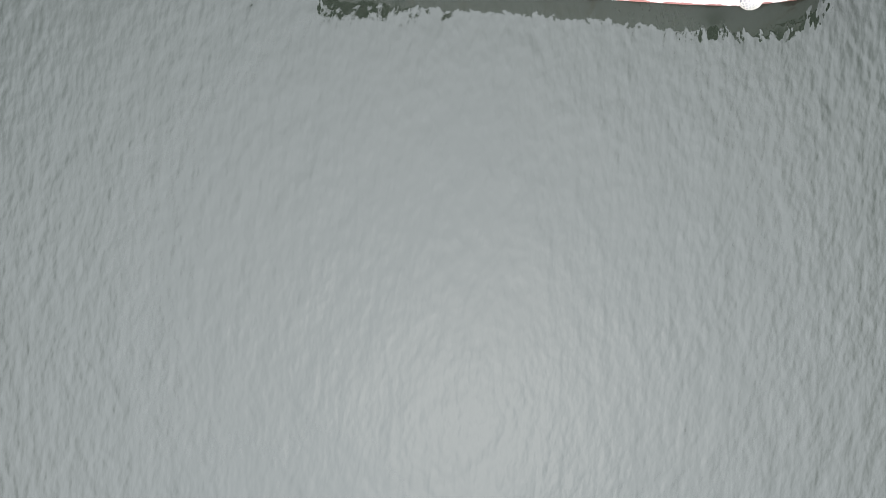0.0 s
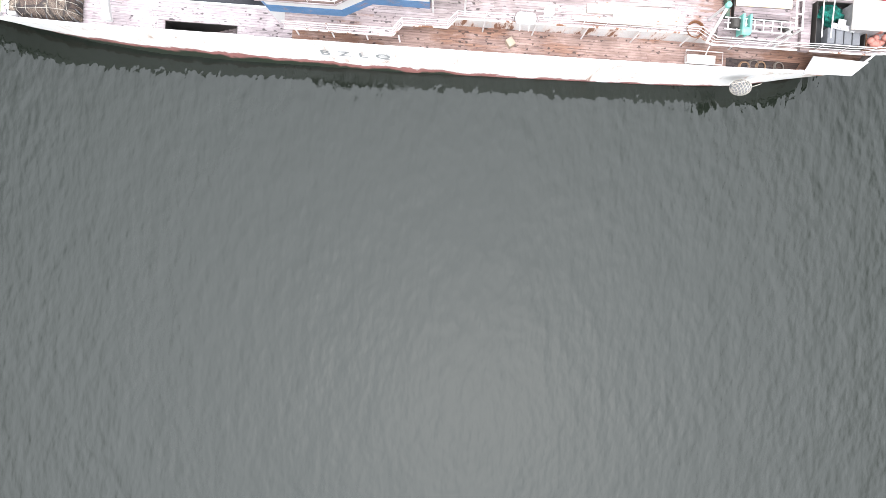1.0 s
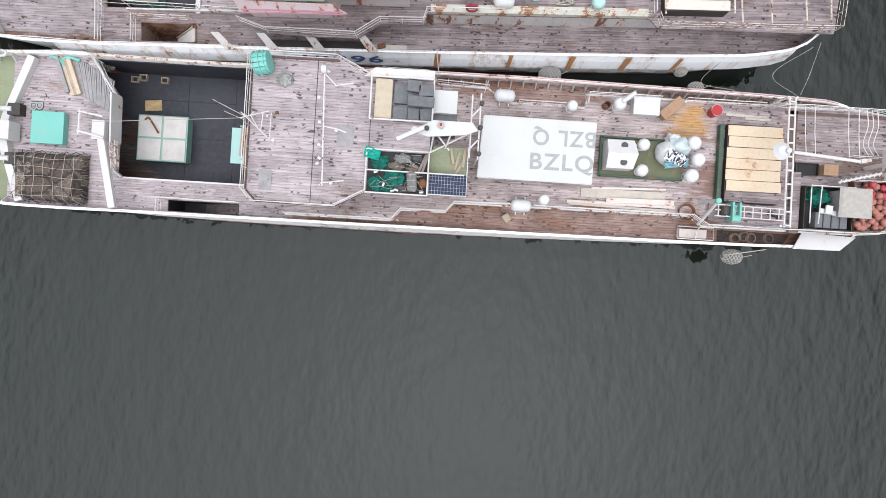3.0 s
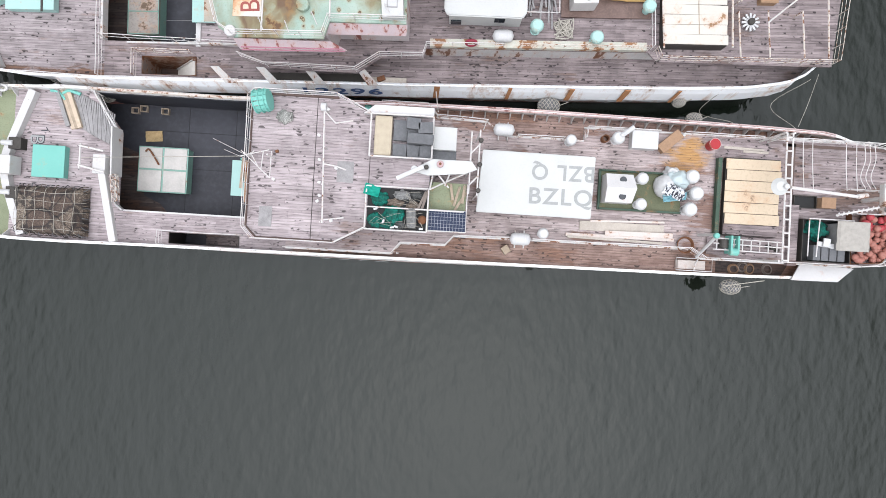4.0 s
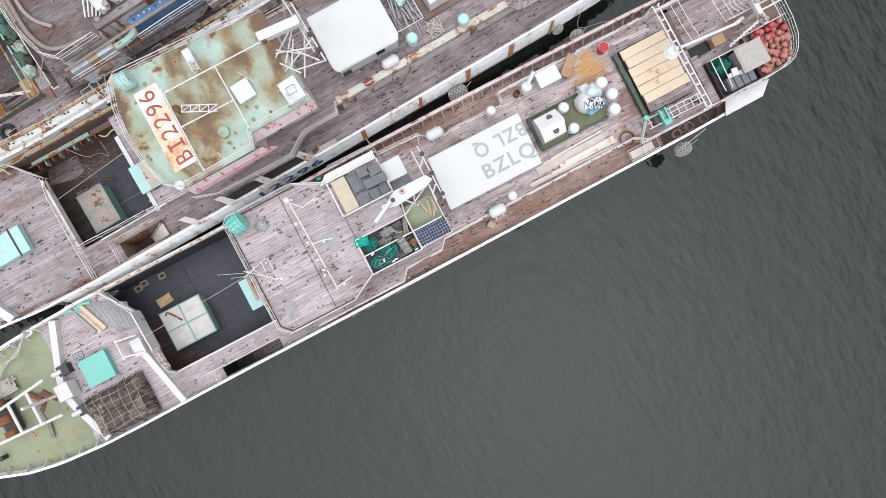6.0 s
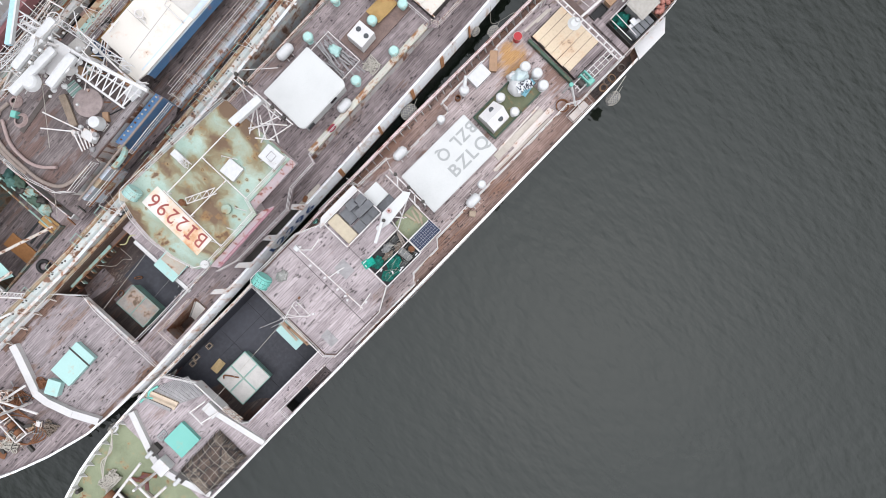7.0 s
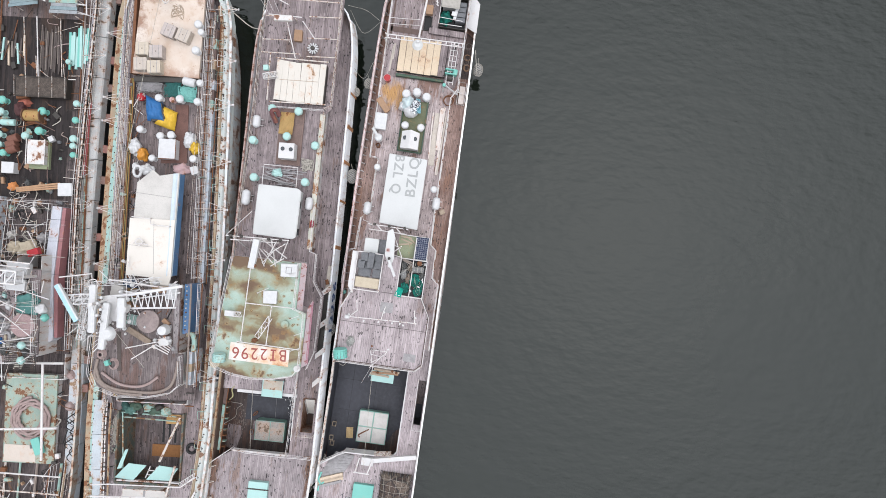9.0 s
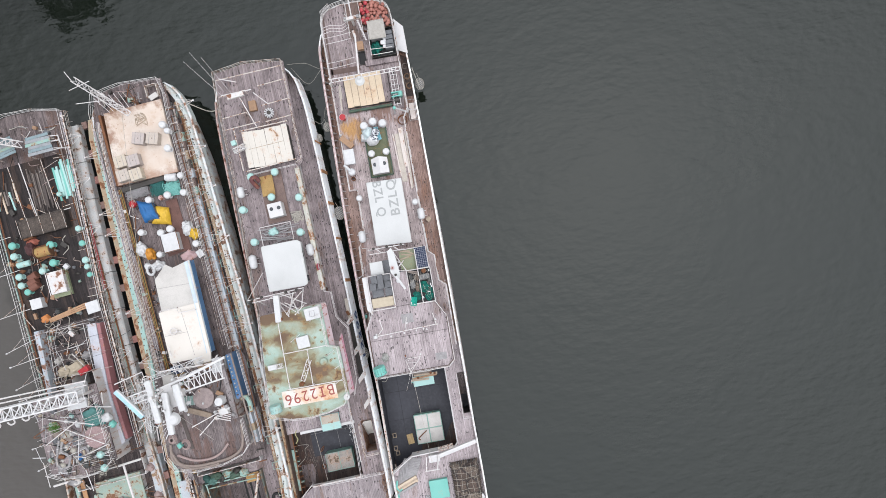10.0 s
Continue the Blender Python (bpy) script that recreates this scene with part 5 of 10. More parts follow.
# forecastle
bw = [(-30.6, 4.1), (-30.8, 3.5), (-31.75, 0.9), (-32.1, -0.5), (-31.8, -1.9), (-30.8, -4.75)]
bm = bmesh.new()
for (ax, ay), (bx, by) in zip(bw, bw[1:]):
    n = Vector((by - ay, ax - bx)).normalized()
    add_slab(bm, [(ax, ay), (bx, by), (bx - 0.45 * n.x, by - 0.45 * n.y), (ax - 0.45 * n.x, ay - 0.45 * n.y)], d1(ax) - 0.1, d1(ax) + 0.42)
part("breakwater", bm, WHITE, ship, "white painted V-shaped breakwater")
for y in (0.75, -2.2):
    part("vent_box", box((-31.15, y, 4.15), (0.75, 0.7, 0.7), 0, 0.03), DARK_STEEL, ship)
    part("vent_mouth", drum((-31.6, y, 4.45), 0.16, 0.7, "x"), PVC, ship)
fm = part("foremast_foot", box((-31.4, -0.6, 4.6), (0.95, 1.1, 1.0), 0, 0.05), WHITE, ship)
part("foremast", tubes([[(-31.9, -0.6, 4.6), (-32.1, -0.6, 8.0)], [(-32.1, 0.7, 5.2), (-36.5, 0.1, 5.4)], [(-32.0, -1.9, 5.2), (-36.5, -1.7, 5.4)], [(-33.4, 0.5, 5.3), (-33.4, -1.9, 5.3)], [(-34.8, 0.3, 5.3), (-34.8, -1.8, 5.3)]], 0.1, 8), RAIL, fm)
aw = part("anchor_winch", box((-35.6, -0.4, 4.6), (1.0, 2.2, 0.5), 0, 0.05), DARK_STEEL, ship)
for y in (-1.5, -0.5, 0.6):
    part("winch_drum", drum((-35.6, y, 5.0), 0.42, 0.55, "y"), RUST, aw)
for x, y in ((-38.5, 1.2), (-38.5, -1.2), (-37.2, 2.6), (-37.2, -2.6)):
    part("bollard", drum((x, y, d1(x)), 0.16, 0.6), DARK_STEEL, ship)
rail(ship, [(-30.7, 4.15), (-28.5, 4.3), (-26.95, 4.35), (-26.45, 4.05), (-25.3, 1.95), (-25.3, -0.2)], d1, 1.0, 3, 1.1)
part("windbreak", box((-25.15, 0.6, 4.3), (0.1, 2.9, 1.2), 2, 0.03), WHITE, ship)
rail(ship, [(-30.6, -4.9), (-26.5, -4.9), (-24.0, -4.88), (-16.5, -4.82)], lambda x: lerp(H1, x, 2) - 0.3, 0.55, 2, 1.6)
dv = part("davit", tubes([[(-26.9, 0.75, 3.7), (-26.9, 0.75, 5.1), (-25.4, 0.5, 5.2)], [(-26.9, -0.4, 3.7), (-26.9, -0.4, 5.1), (-25.3, -0.75, 5.2)], [(-26.9, 0.9, 5.0), (-26.9, -0.6, 5.0)]], 0.06), RAIL, ship)
part("boom", box((-25.25, -2.35, 4.85), (0.42, 5.0, 0.34), 12.5, 0.05), WHITE, dv, "stout white boom lying across the deck edge")
part("boom_heel", box((-25.75, -0.25, 4.75), (0.75, 1.15, 0.6), 0, 0.05), WHITE, dv)
part("boom_gear", lattice((-25.0, -0.8, 4.7), (-24.8, -2.4, 4.7), 0.3, 5, 0.03), RAIL_RUST, dv)
lettering("B", pose(-30.2, 1.1, d1(-30) + 0.022, 0, 0, -90), 0.62, 0.9, INK_DARK, ship, 0.025)
lettering("B", pose(-30.2, 1.1, d1(-30) + 0.027, 0, 0, -90), 0.53, 0.81, INK, ship, -0.005)
lettering("7", pose(-29.8, 1.7, d1(-29.8) + 0.022, 0, 0, -60), 0.26, 0.42, INK_DARK, ship, -0.005)


# ---- loose things on that ship ----
hatch(pose(-29.2, -0.2, d1(-29) - 0.02), (1.95, 1.95, 0.5), TEAL, TEAL, label="turquoise painted square hatch on the foredeck")
h1 = hatch(pose(-23.45, -0.05, 1.0), (3.15, 2.9, 1.0), HATCH_PALE, GREEN_GREY, label="pale cargo hatch with a turquoise cross frame on the black deck", cross=True)
part("iron_hook", tube(smooth_path([(-1.1, 1.1, 1.05), (-0.9, 1.25, 1.06), (-0.6, 0.9, 1.06), (-0.2, 0.3, 1.06)]), 0.06), RUST, h1)
net = thing("net_bale", pose(-28.95, -3.15, d1(-29)), "bale of brown nets lashed down with pale ropes on the foredeck", "nets")
bm = drape(-2.1, 2.1, -1.45, 1.45, lambda u, v: 0.85 * min(1, 9 * u, 9 * (1 - u), 8 * v, 8 * (1 - v)) ** 0.5 + 0.09 * noise.noise(Vector((u * 5, v * 4, 1))) + 0.05 * noise.noise(Vector((u * 14, v * 11, 2))), 0.05, 36)
part("nets", bm, bale_netting(), net)
for k in range(7):
    u = -1.75 + k * 0.58
    part("lashing", tube([(u + 0.05 * math.sin(3 * v + k), v, 0.95 - 0.6 * (abs(v) / 1.48) ** 14) for v in [-1.48 + 2.96 * q / 16 for q in range(17)]], 0.012, 5), ROPE, net)
for k in range(5):
    v = -1.15 + k * 0.55
    part("lashing", tube([(u, v + 0.05 * math.sin(2 * u + k), 0.95 - 0.6 * (abs(u) / 2.12) ** 14) for u in [-2.12 + 4.24 * q / 20 for q in range(21)]], 0.012, 5), ROPE, net)
for pts in ([(-1.9, 1.2, 0.93), (0.0, -0.1, 0.95), (1.2, 1.1, 0.93)], [(-1.9, -1.2, 0.93), (-0.2, 0.1, 0.95), (1.8, -1.2, 0.93)]):
    part("seam", tube(smooth_path(pts), 0.016, 5), BLACK, net)
for k in range(60):
    t_ = k / 60 * 6.283
    x, y = 2.1 * max(-1, min(1, 1.35 * math.cos(t_))), 1.45 * max(-1, min(1, 1.35 * math.sin(t_)))
    part("fringe", tube(smooth_path([(x * 0.95, y * 0.93, 0.5), (x * 1.03, y * 1.04 + 0.06 * math.sin(9 * k), 0.35), (x * 1.05 + 0.06 * math.cos(7 * k), y * 1.06, 0.1)], 4), 0.025, 4), (BLACK, FOAM, NET_BROWN)[k % 3], net)
ps = thing("sheet_stack", pose(-26.9, 2.75, d1(-27), 0, 0, 0), "stack of grey corrugated sheets lying askew on the foredeck", "sheets")
for k in range(22):
    part("sheet_rib", box((-0.95 + 0.1 * k, 0.35 - 0.05 * k, 0.06 + 0.012 * (k % 3)), (0.085, 2.5 - 0.03 * k, 0.06), 18 - k * 1.1, 0.01), GREY_PLATE, ps)
for k, (x, mat) in enumerate(((-28.55, PLY), (-28.3, TIMBER), (-28.1, PLY), (-28.8, GREY_PLATE))):
    plank(pose(x, 3.15 + 0.05 * k, d1(-28) + 0.005, 0, 0, 111), 2.7, 0.24, 0.12 + 0.05 * k, mat, "short timber plank stacked on the foredeck")
for k, (x, y) in enumerate(((-29.15, 3.95), (-28.35, 4.05))):
    single("rope_coil", tubes([smooth_path([(-0.4, 0.2, 0.1), (0, 0.15, 0.2), (0.3, -0.1, 0.1), (0.5, -0.3, 0.06)])], 0.1, 7), TEAL_PLASTIC, pose(x, y, d1(-28), 0, 0, 30 * k), "turquoise rope bunched at the rail", "rope", "turquoise ropes")
for x, y in ((-25.7, 3.8), (-25.15, 3.95), (-23.75, 3.85)):
    single("deck_box", walls(rect(-0.24, 0.24, -0.2, 0.2), 0, 0.25, 0.07), TIMBER, pose(x - 0.1, y, 1.0), "small open wooden box on the black deck", "box", "small boxes")
single("cardboard_sheet", drape(-0.55, 0.55, -0.34, 0.34, lambda u, v: 0.06 + 0.05 * noise.noise(Vector((u * 3, v * 3, 0))), 0.02, 8), plain("torn_tan_cardboard", (0.40, 0.29, 0.15), 0.85, 0, 0.6, 3), pose(-24.55, 2.2, 1.0, 0, 0, 5), "torn brown cardboard lying on the black deck", "cardboard")
single("rope_loop", tube(smooth_path([(0, 0, 0.03), (0.3, 0.5, 0.05), (-0.2, 0.7, 0.04), (-0.4, 0.2, 0.03), (0.2, -0.1, 0.06), (0.5, 0.3, 0.04)]), 0.03, 6), ROPE, pose(-17.5, 3.6, 1.0), "loop of pale rope on the black deck", "rope")
basket(pose(-15.65, 3.2, TOP1 + 0.62, 0, 84, 10), TEAL_PLASTIC, 0.62, 0.8)
single("crumpled_rag", lump((0, 0, 0.05), (0.45, 0.35, 0.2), 0.5, 3, 4), NET_WHITE, pose(-14.2, 2.6, TOP1), "crumpled white rag heap on the roof", "rags")
# store bins: cream mattress, grey foam blocks, nets
single("mattress", box((0, 0, 0.2), (0.95, 2.15, 0.4), 0, 0.12), CANVAS, pose(-8.78, 1.87, TOP1), "cream foam mattress lying in the roof bin", "mattress")
for x, y, z, sx, sy, rz in ((-7.85, 2.2, 0, 0.75, 1.1, 0), (-7.85, 1.1, 0, 0.75, 0.75, 0), (-7.05, 1.9, 0, 0.85, 1.0, 0), (-6.5, 1.3, 0, 0.7, 1.0, 0), (-7.1, 1.15, 0, 0.7, 0.7, 3), (-7.15, 2.55, 0.35, 0.75, 0.6, -4), (-6.5, 2.35, 0.35, 0.8, 0.6, 4), (-6.75, 1.75, 0.35, 1.4, 0.55, -2)):
    single("foam_block", box((0, 0, 0.18), (sx, sy, 0.36), 0, 0.03), FOAM, pose(x, y, TOP1 + z, 0, 0, rz), "dark grey foam block stacked in the roof bin", "foam block", "foam blocks")
single("green_net", drape(-0.42, 0.42, -0.3, 0.3, lambda u, v: 0.34 + 0.14 * noise.noise(Vector((u * 4, v * 4, 2))) - 0.1 * u, 0.03, 14), CLOTH_GREEN, pose(-9.2, -1.1, TOP1 + 0.06, 0, 0, -12), "bright green netting hung over the corner of the roof bin", "nets", "nets in the bin")
for x, y, sx, sy, mat in ((-8.75, -1.5, 0.5, 0.36, NET_GREEN), (-8.95, -2.65, 0.42, 0.4, NET_GREEN), (-8.0, -2.35, 0.48, 0.55, NET_GREEN), (-8.4, -2.95, 0.4, 0.16, NET_GREEN), (-7.55, -1.25, 0.45, 0.26, NET_PALE), (-7.95, -1.7, 0.4, 0.22, NET_BROWN), (-7.6, -2.9, 0.36, 0.2, NET_GREY), (-6.95, -1.85, 0.36, 0.28, NET_BROWN), (-6.75, -1.2, 0.4, 0.2, NET_GREY)):
    single("fishing_net", lump((0, 0, 0), (sx, sy, 0.24), 0.55, 4, x), mat, pose(x, y, TOP1 + 0.03), "heap of tangled fishing net in the roof bin", "nets", "nets in the bin")
nr = thing("net_roll", pose(-7.0, -2.5, TOP1 + 0.03, 0, 0, 4), "rolled pale grey net bundle in the roof bin", "nets", "nets in the bin")
part("roll", drum((0, 0, 0.3), 0.27, 1.05, "y", seg=18, rim=0.1), NET_PALE, nr)
for y in (-0.3, 0.05, 0.35):
    part("lashing", tube([(0.28 * math.cos(q), y, 0.3 + 0.28 * math.sin(q)) for q in [2 * math.pi * k / 16 for k in range(16)]], 0.014, 5, True), ROPE, nr)
single("net_float", lump((0, 0, 0.2), (0.24, 0.24, 0.22), 0.08, 3, 2), RUST, pose(-6.42, -2.55, TOP1 + 0.03), "rust-brown float among the nets", "float")
for x, y, rz in ((-6.5, -1.55, 68), (-6.32, -1.45, 74)):
    plank(pose(x, y, TOP1 + 0.32, 0, 0, rz), 1.15, 0.13, 0.06, TIMBER_DARK, "grey batten stuck in the nets", "battens")
for k, (x, y, sx, sy) in enumerate(((-8.4, -2.5, 0.85, 0.55), (-7.2, -1.5, 0.8, 0.45), (-6.9, -2.6, 0.6, 0.45))):
    single("net_line", tangle(2, sx, sy, 0.36, 0.008, 50 + k), ROPE, pose(x, y, TOP1 + 0.05), "pale line tangled over the nets", "rope", "lines over the nets")
for x, y, rz in ((-8.95, -2.1, 20), (-8.5, -2.75, 70), (-8.0, -3.05, 10), (-7.8, -3.0, -20), (-6.45, -3.05, 5)):
    single("foam_scrap", box((0, 0, 0.05), (0.22, 0.1, 0.1), 0, 0.02), PVC, pose(x, y, TOP1 + 0.33, 0, 0, rz), "white plastic scrap on the nets", "scrap", "white scraps")
sp = thing("solar_panel", pose(-5.07, -2.5, TOP1 + 0.02, 0, 2, 0), "blue solar panel with a pale frame and cell grid", "solar panel")
part("frame", box((0, 0, 0.02), (2.05, 1.16, 0.05), 0, 0.01), PVC, sp)
for i in range(12):
    for j in range(6):
        part("cell", box((-0.93 + i * 0.169, -0.47 + j * 0.188, 0.047), (0.158, 0.177, 0.012), 0, 0), SOLAR, sp)
for x, y in ((-5.9, -3.0), (-4.2, -3.0), (-5.9, -2.0), (-4.2, -2.0)):
    part("foot", tube([(x + 5.07, y + 2.5, -0.42), (x + 5.07, y + 2.5, 0.0)], 0.03), RAIL, sp)
for k, (x, y, l, rz) in enumerate(((-4.6, -1.1, 1.1, 75), (-4.4, -1.4, 1.2, 60), (-4.9, -0.9, 0.9, 100), (-4.25, -1.0, 1.0, 85))):
    plank(pose(x, y, TOP1 - 0.4 + 0.06 * k, 0, 0, rz), l, 0.14, 0.06, TIMBER, "broken timber batten on the platform", "battens")
crate(pose(-5.45, 1.95, POOP1), (1.25, 1.2, 2.9), WHITE_CLEAN, "deck_locker", "tall white locker behind the wheelhouse", "locker")
crate(pose(-5.42, 0.95, POOP1), (1.25, 0.85, 2.5), FOAM, "dark_bin", "dark bin with scuffed white marks", "bin")
single("teal_drum", drum((0, 0, 0), 0.2, 0.5), TEAL_PLASTIC, pose(-10.3, 4.45, 3.1), "small turquoise canister on the side deck", "canister")
raft(pose(-2.05, 3.1, POOP1, 0, 0, 0)), raft(pose(-0.72, -3.2, POOP1, 0, 0, 0))
mushroom(pose(1.85, 2.7, POOP1), PVC), mushroom(pose(0.55, -2.8, POOP1), PVC)
for x, y in ((6.06, 0.7), (6.04, -0.78)):
    mushroom(pose(x, y, POOP1 + 0.25), PVC, 0.36, 0.95)
for x, y in ((8.98, 1.0), (9.27, 0.05), (8.95, -0.9)):
    mushroom(pose(x, y, POOP1), PVC, 0.42, 1.1)
v = mushroom(pose(4.6, 3.0, POOP1), PVC, 0.38, 1.0, "white ventilator with a slanting white pipe")
part("slant_pipe", tube([(0.1, 0.1, 0.95), (0.75, 0.6, 1.2)], 0.14, 10), PVC, v)
single("rusty_pipe", walls([(0.22 * math.cos(2 * math.pi * k / 14), 0.22 * math.sin(2 * math.pi * k / 14)) for k in range(14)], 0, 0.5, 0.05), RUST, pose(3.95, 3.0, POOP1), "short rusty open pipe on the deck", "pipe")
crate(pose(6.17, 3.0, POOP1), (1.48, 1.0, 0.75), PVC, "deck_locker", "white deck locker by the rail", "locker")
crate(pose(7.75, 3.05, POOP1, 0, 0, 42), (1.5, 0.55, 0.5), BROWN, "brown_box", "long brown cardboard box lying askew", "box")
single("bottle", drum((0, 0, 0), 0.1, 0.4), PVC, pose(8.55, 3.5, POOP1), "white plastic bottle by the rail", "bottle")
bk = thing("bucket", pose(10.25, 3.0, POOP1), "red plastic bucket standing on the deck", "bucket")
part("body", drum((0, 0, 0), 0.28, 0.75, r2=0.33), RED, bk)
part("rim", tube([(0.33 * math.cos(2 * math.pi * k / 20), 0.33 * math.sin(2 * math.pi * k / 20), 0.75) for k in range(20)], 0.022, 6, True), PINK, bk)
bag = thing("covered_bundle", pose(7.55, 0.35, POOP1 + 0.25), "bundle wrapped in white sheets with a dark patterned cloth", "bundle")
part("wrapping", lump((-0.05, 0.0, 0.25), (0.62, 0.68, 0.75), 0.12, 4, 9), PVC, bag, "white wrapping")
part("white_sheet", lump((0.55, 0.42, 0.35), (0.78, 0.55, 0.6), 0.3, 4, 21), plain("pale_blue_plastic_sheet", (0.42, 0.49, 0.5), 0.35, 0, 0.3, 2), bag, "pale blue plastic sheeting")
part("white_sheet", lump((0.3, 0.85, 0.2), (0.4, 0.35, 0.5), 0.4, 4, 12), PVC, bag)
cloth = Mat("patterned_cloth", 0.8)
vz = cloth.noise(1.0, 4, 0.7, cloth.stretch(9, 4, 3))
cl = part("patterned_cloth", drape(-0.55, 0.65, -0.42, 0.3, lambda u, v: 1.0 - 0.25 * abs(2 * v - 1) + 0.16 * noise.noise(Vector((u * 4, v * 4, 8))), 0.03, 18), cloth.done(cloth.mix(cloth.ramp(vz, 0.47, 0.52), (0.03, 0.03, 0.04), (0.6, 0.62, 0.64))), bag, "black and white patterned cloth")
cl.matrix_local = pose(0.28, -0.22, 0.12, 0, 0, -22)
part("blue_sheet", drape(-0.6, 0.75, -0.22, 0.2, lambda u, v: 0.55 + 0.3 * noise.noise(Vector((u * 5, v * 4, 3))) + 0.2 * v, 0.03, 14), plain("turquoise_blue_sheet", (0.2, 0.4, 0.46), 0.4, 0, 0.3, 3), bag).matrix_local = pose(0.35, -0.62, 0.1, 0, 0, 10)
for k, (x, y, l, w, rz) in enumerate(((5.3, -2.15, 5.0, 0.55, 0), (5.2, -2.72, 6.4, 0.2, 0.4), (5.6, -1.78, 4.4, 0.12, 2.0), (4.9, -2.9, 5.6, 0.14, -1.0), (6.3, -2.5, 4.0, 0.3, 0.8))):
    plank(pose(x, y, POOP1 + 0.02 + 0.03 * k, 0, 0, rz), l, w, 0.08 + 0.03 * (k % 2), (PLY_PALE, LONG_BOARD, LONG_BOARD)[k % 3])
for k in range(2):
    plank(pose(12.3 + 0.7 * k, 2.95 - 0.14 * k, POOP1 + 0.01, 0, 0, -2 + k), 2.4 - 0.9 * k, 0.16, 0.05, PLY_PALE, "bleached plank by the rail")
single("wood_block", box((0, 0, 0.25), (0.45, 0.5, 0.5), 0, 0.04), TIMBER, pose(-1.3, -3.85, 3.1, 0, 0, 35), "small wooden block on the side deck", "block")
single("rope_coil", tubes([[((0.42 + 0.02 * k) * math.cos(2 * math.pi * q / 24), (0.42 + 0.02 * k) * math.sin(2 * math.pi * q / 24), 0.05 * k + 0.03) for q in range(25)] for k in range(4)], 0.03, 6), RUST, pose(9.1, -2.95, POOP1), "coil of brown rope on deck", "rope")
sb = crate(pose(10.2, -4.1, 3.1), (1.7, 0.55, 0.55), LONG_BOARD, "side_box", "low pinkish wooden box beside the bulwark", "box", "", False)
part("pipe_frame", tube([(-1.05, -0.35, 0.75), (1.15, -0.35, 0.75), (1.15, 0.4, 0.75), (-1.05, 0.4, 0.75)], 0.03, 6, True), RAIL, sb)
part("pipe_frame", tube([(0.0, 0.45, 1.5), (0.05, 0.1, 0.9), (0.05, -0.3, 0.75)], 0.04, 6), RAIL, sb)
for k, (x, y) in enumerate(((13.0, -4.2), (13.55, -4.05), (14.0, -4.15), (15.1, -4.1))):
    single("rope_coil", tubes([[((0.34 - 0.03 * q) * math.cos(a), (0.3 - 0.03 * q) * math.sin(a), 0.04 + 0.05 * q) for a in [2 * math.pi * i / 18 for i in range(19)]] for q in range(3)], 0.035, 5), (BROWN, TIMBER_DARK)[k % 2], pose(x, y, 3.1, 0, 0, 40 * k), "coil of brown rope on the side deck", "rope", "rope coils on the side deck")
part("side_opening", slab([(11.9, -4.45), (16.0, -4.45), (16.4, -3.75), (11.9, -3.75)], 3.104, 3.13), DECK_WELL, ship)
gb = thing("covered_crate", pose(18.32, -1.92, POOP1), "square crate under weathered grey canvas", "crate")
part("body", box((0, 0, 0.6), (1.7, 1.5, 1.2), 2, 0.05), GREY_PLATE, gb)
part("cover", drape(-0.95, 0.95, -0.85, 0.85, lambda u, v: 1.25 + 0.05 * noise.noise(Vector((u * 4, v * 4, 2))) - 0.3 * max(0, abs(u - 0.5) - 0.45) * 20 * 0.3, 0.03, 14), plain("grey_canvas", (0.34, 0.32, 0.29), 0.9, 0, 0.35, 4), gb, "weathered grey canvas")
single("green_net", lump((0, 0, 0), (0.65, 0.5, 0.5), 0.6, 4, 6), NET_GREEN, pose(16.75, -1.6, POOP1 + 0.03), "heap of bright green netting", "nets", "nets in the bin")
for x, y, sx, sy, rz in ((17.2, -2.5, 1.3, 0.28, -8), (17.0, -2.35, 0.4, 0.5, -8)):
    single("foam_slab", box((0, 0, 0.06), (sx, sy, 0.12), 0, 0.02), PVC, pose(x, y, POOP1 + 0.65 + 0.13 * (sx < 1), 0, 0, rz), "white foam slab on the line pen", "foam", "foam slabs")
for k in range(4):
    single("dark_crate", box((0, 0, 0.3), (0.42, 0.9, 0.6), 0, 0.03), FOAM, pose(16.6 + 0.48 * k, -2.95, POOP1 + 0.03), "dark plastic crate in the line pen", "crate", "dark crates")
crate(pose(17.2, 0.0, POOP1), (0.8, 0.6, 0.55), BROWN, "brown_box", "open brown cardboard box", "box")
fl = mesh("float", lump((0, 0, 0), (0.2, 0.2, 0.2), 0.06, 2, 1, False), BUOY)
fl_red = mesh("float", lump((0, 0, 0), (0.23, 0.23, 0.23), 0.06, 2, 1, False), plain("faded_red_float", (0.4, 0.06, 0.07), 0.5))
for k in range(96):
    for _ in range(40):
        x, y = random.uniform(18.8, 21.4), random.uniform(-3.3, -0.6)
        if (x < 19.3 and y > -2.8) or x > 21.5 - 0.2 * abs(y + 1.5) ** 1.6 or y < -3.45 + 0.5 * max(0, x - 20):
            continue
        break
    single("float", fl_red if y > -1.3 and k % 2 else fl, BUOY, pose(x, y, POOP1 + 0.25 + 0.3 * (k % 3 > 1), random.uniform(0, 90), 0, random.uniform(0, 90)), "round orange-pink fishing float", "float", "fishing floats")
fender(pose(13.1, -5.35, 2.7)), fender(pose(-14.3, 5.55, 2.2), 0.75, 1.2), fender(pose(1.0, 5.45, 2.4), 0.7, 1.1), fender(pose(-29.9, 5.45, 2.6), 0.7, 1.1), fender(pose(10.3, 5.2, 2.4), 0.5, 0.8), fender(pose(21.6, 3.0, 3.0), 0.35, 1.0)
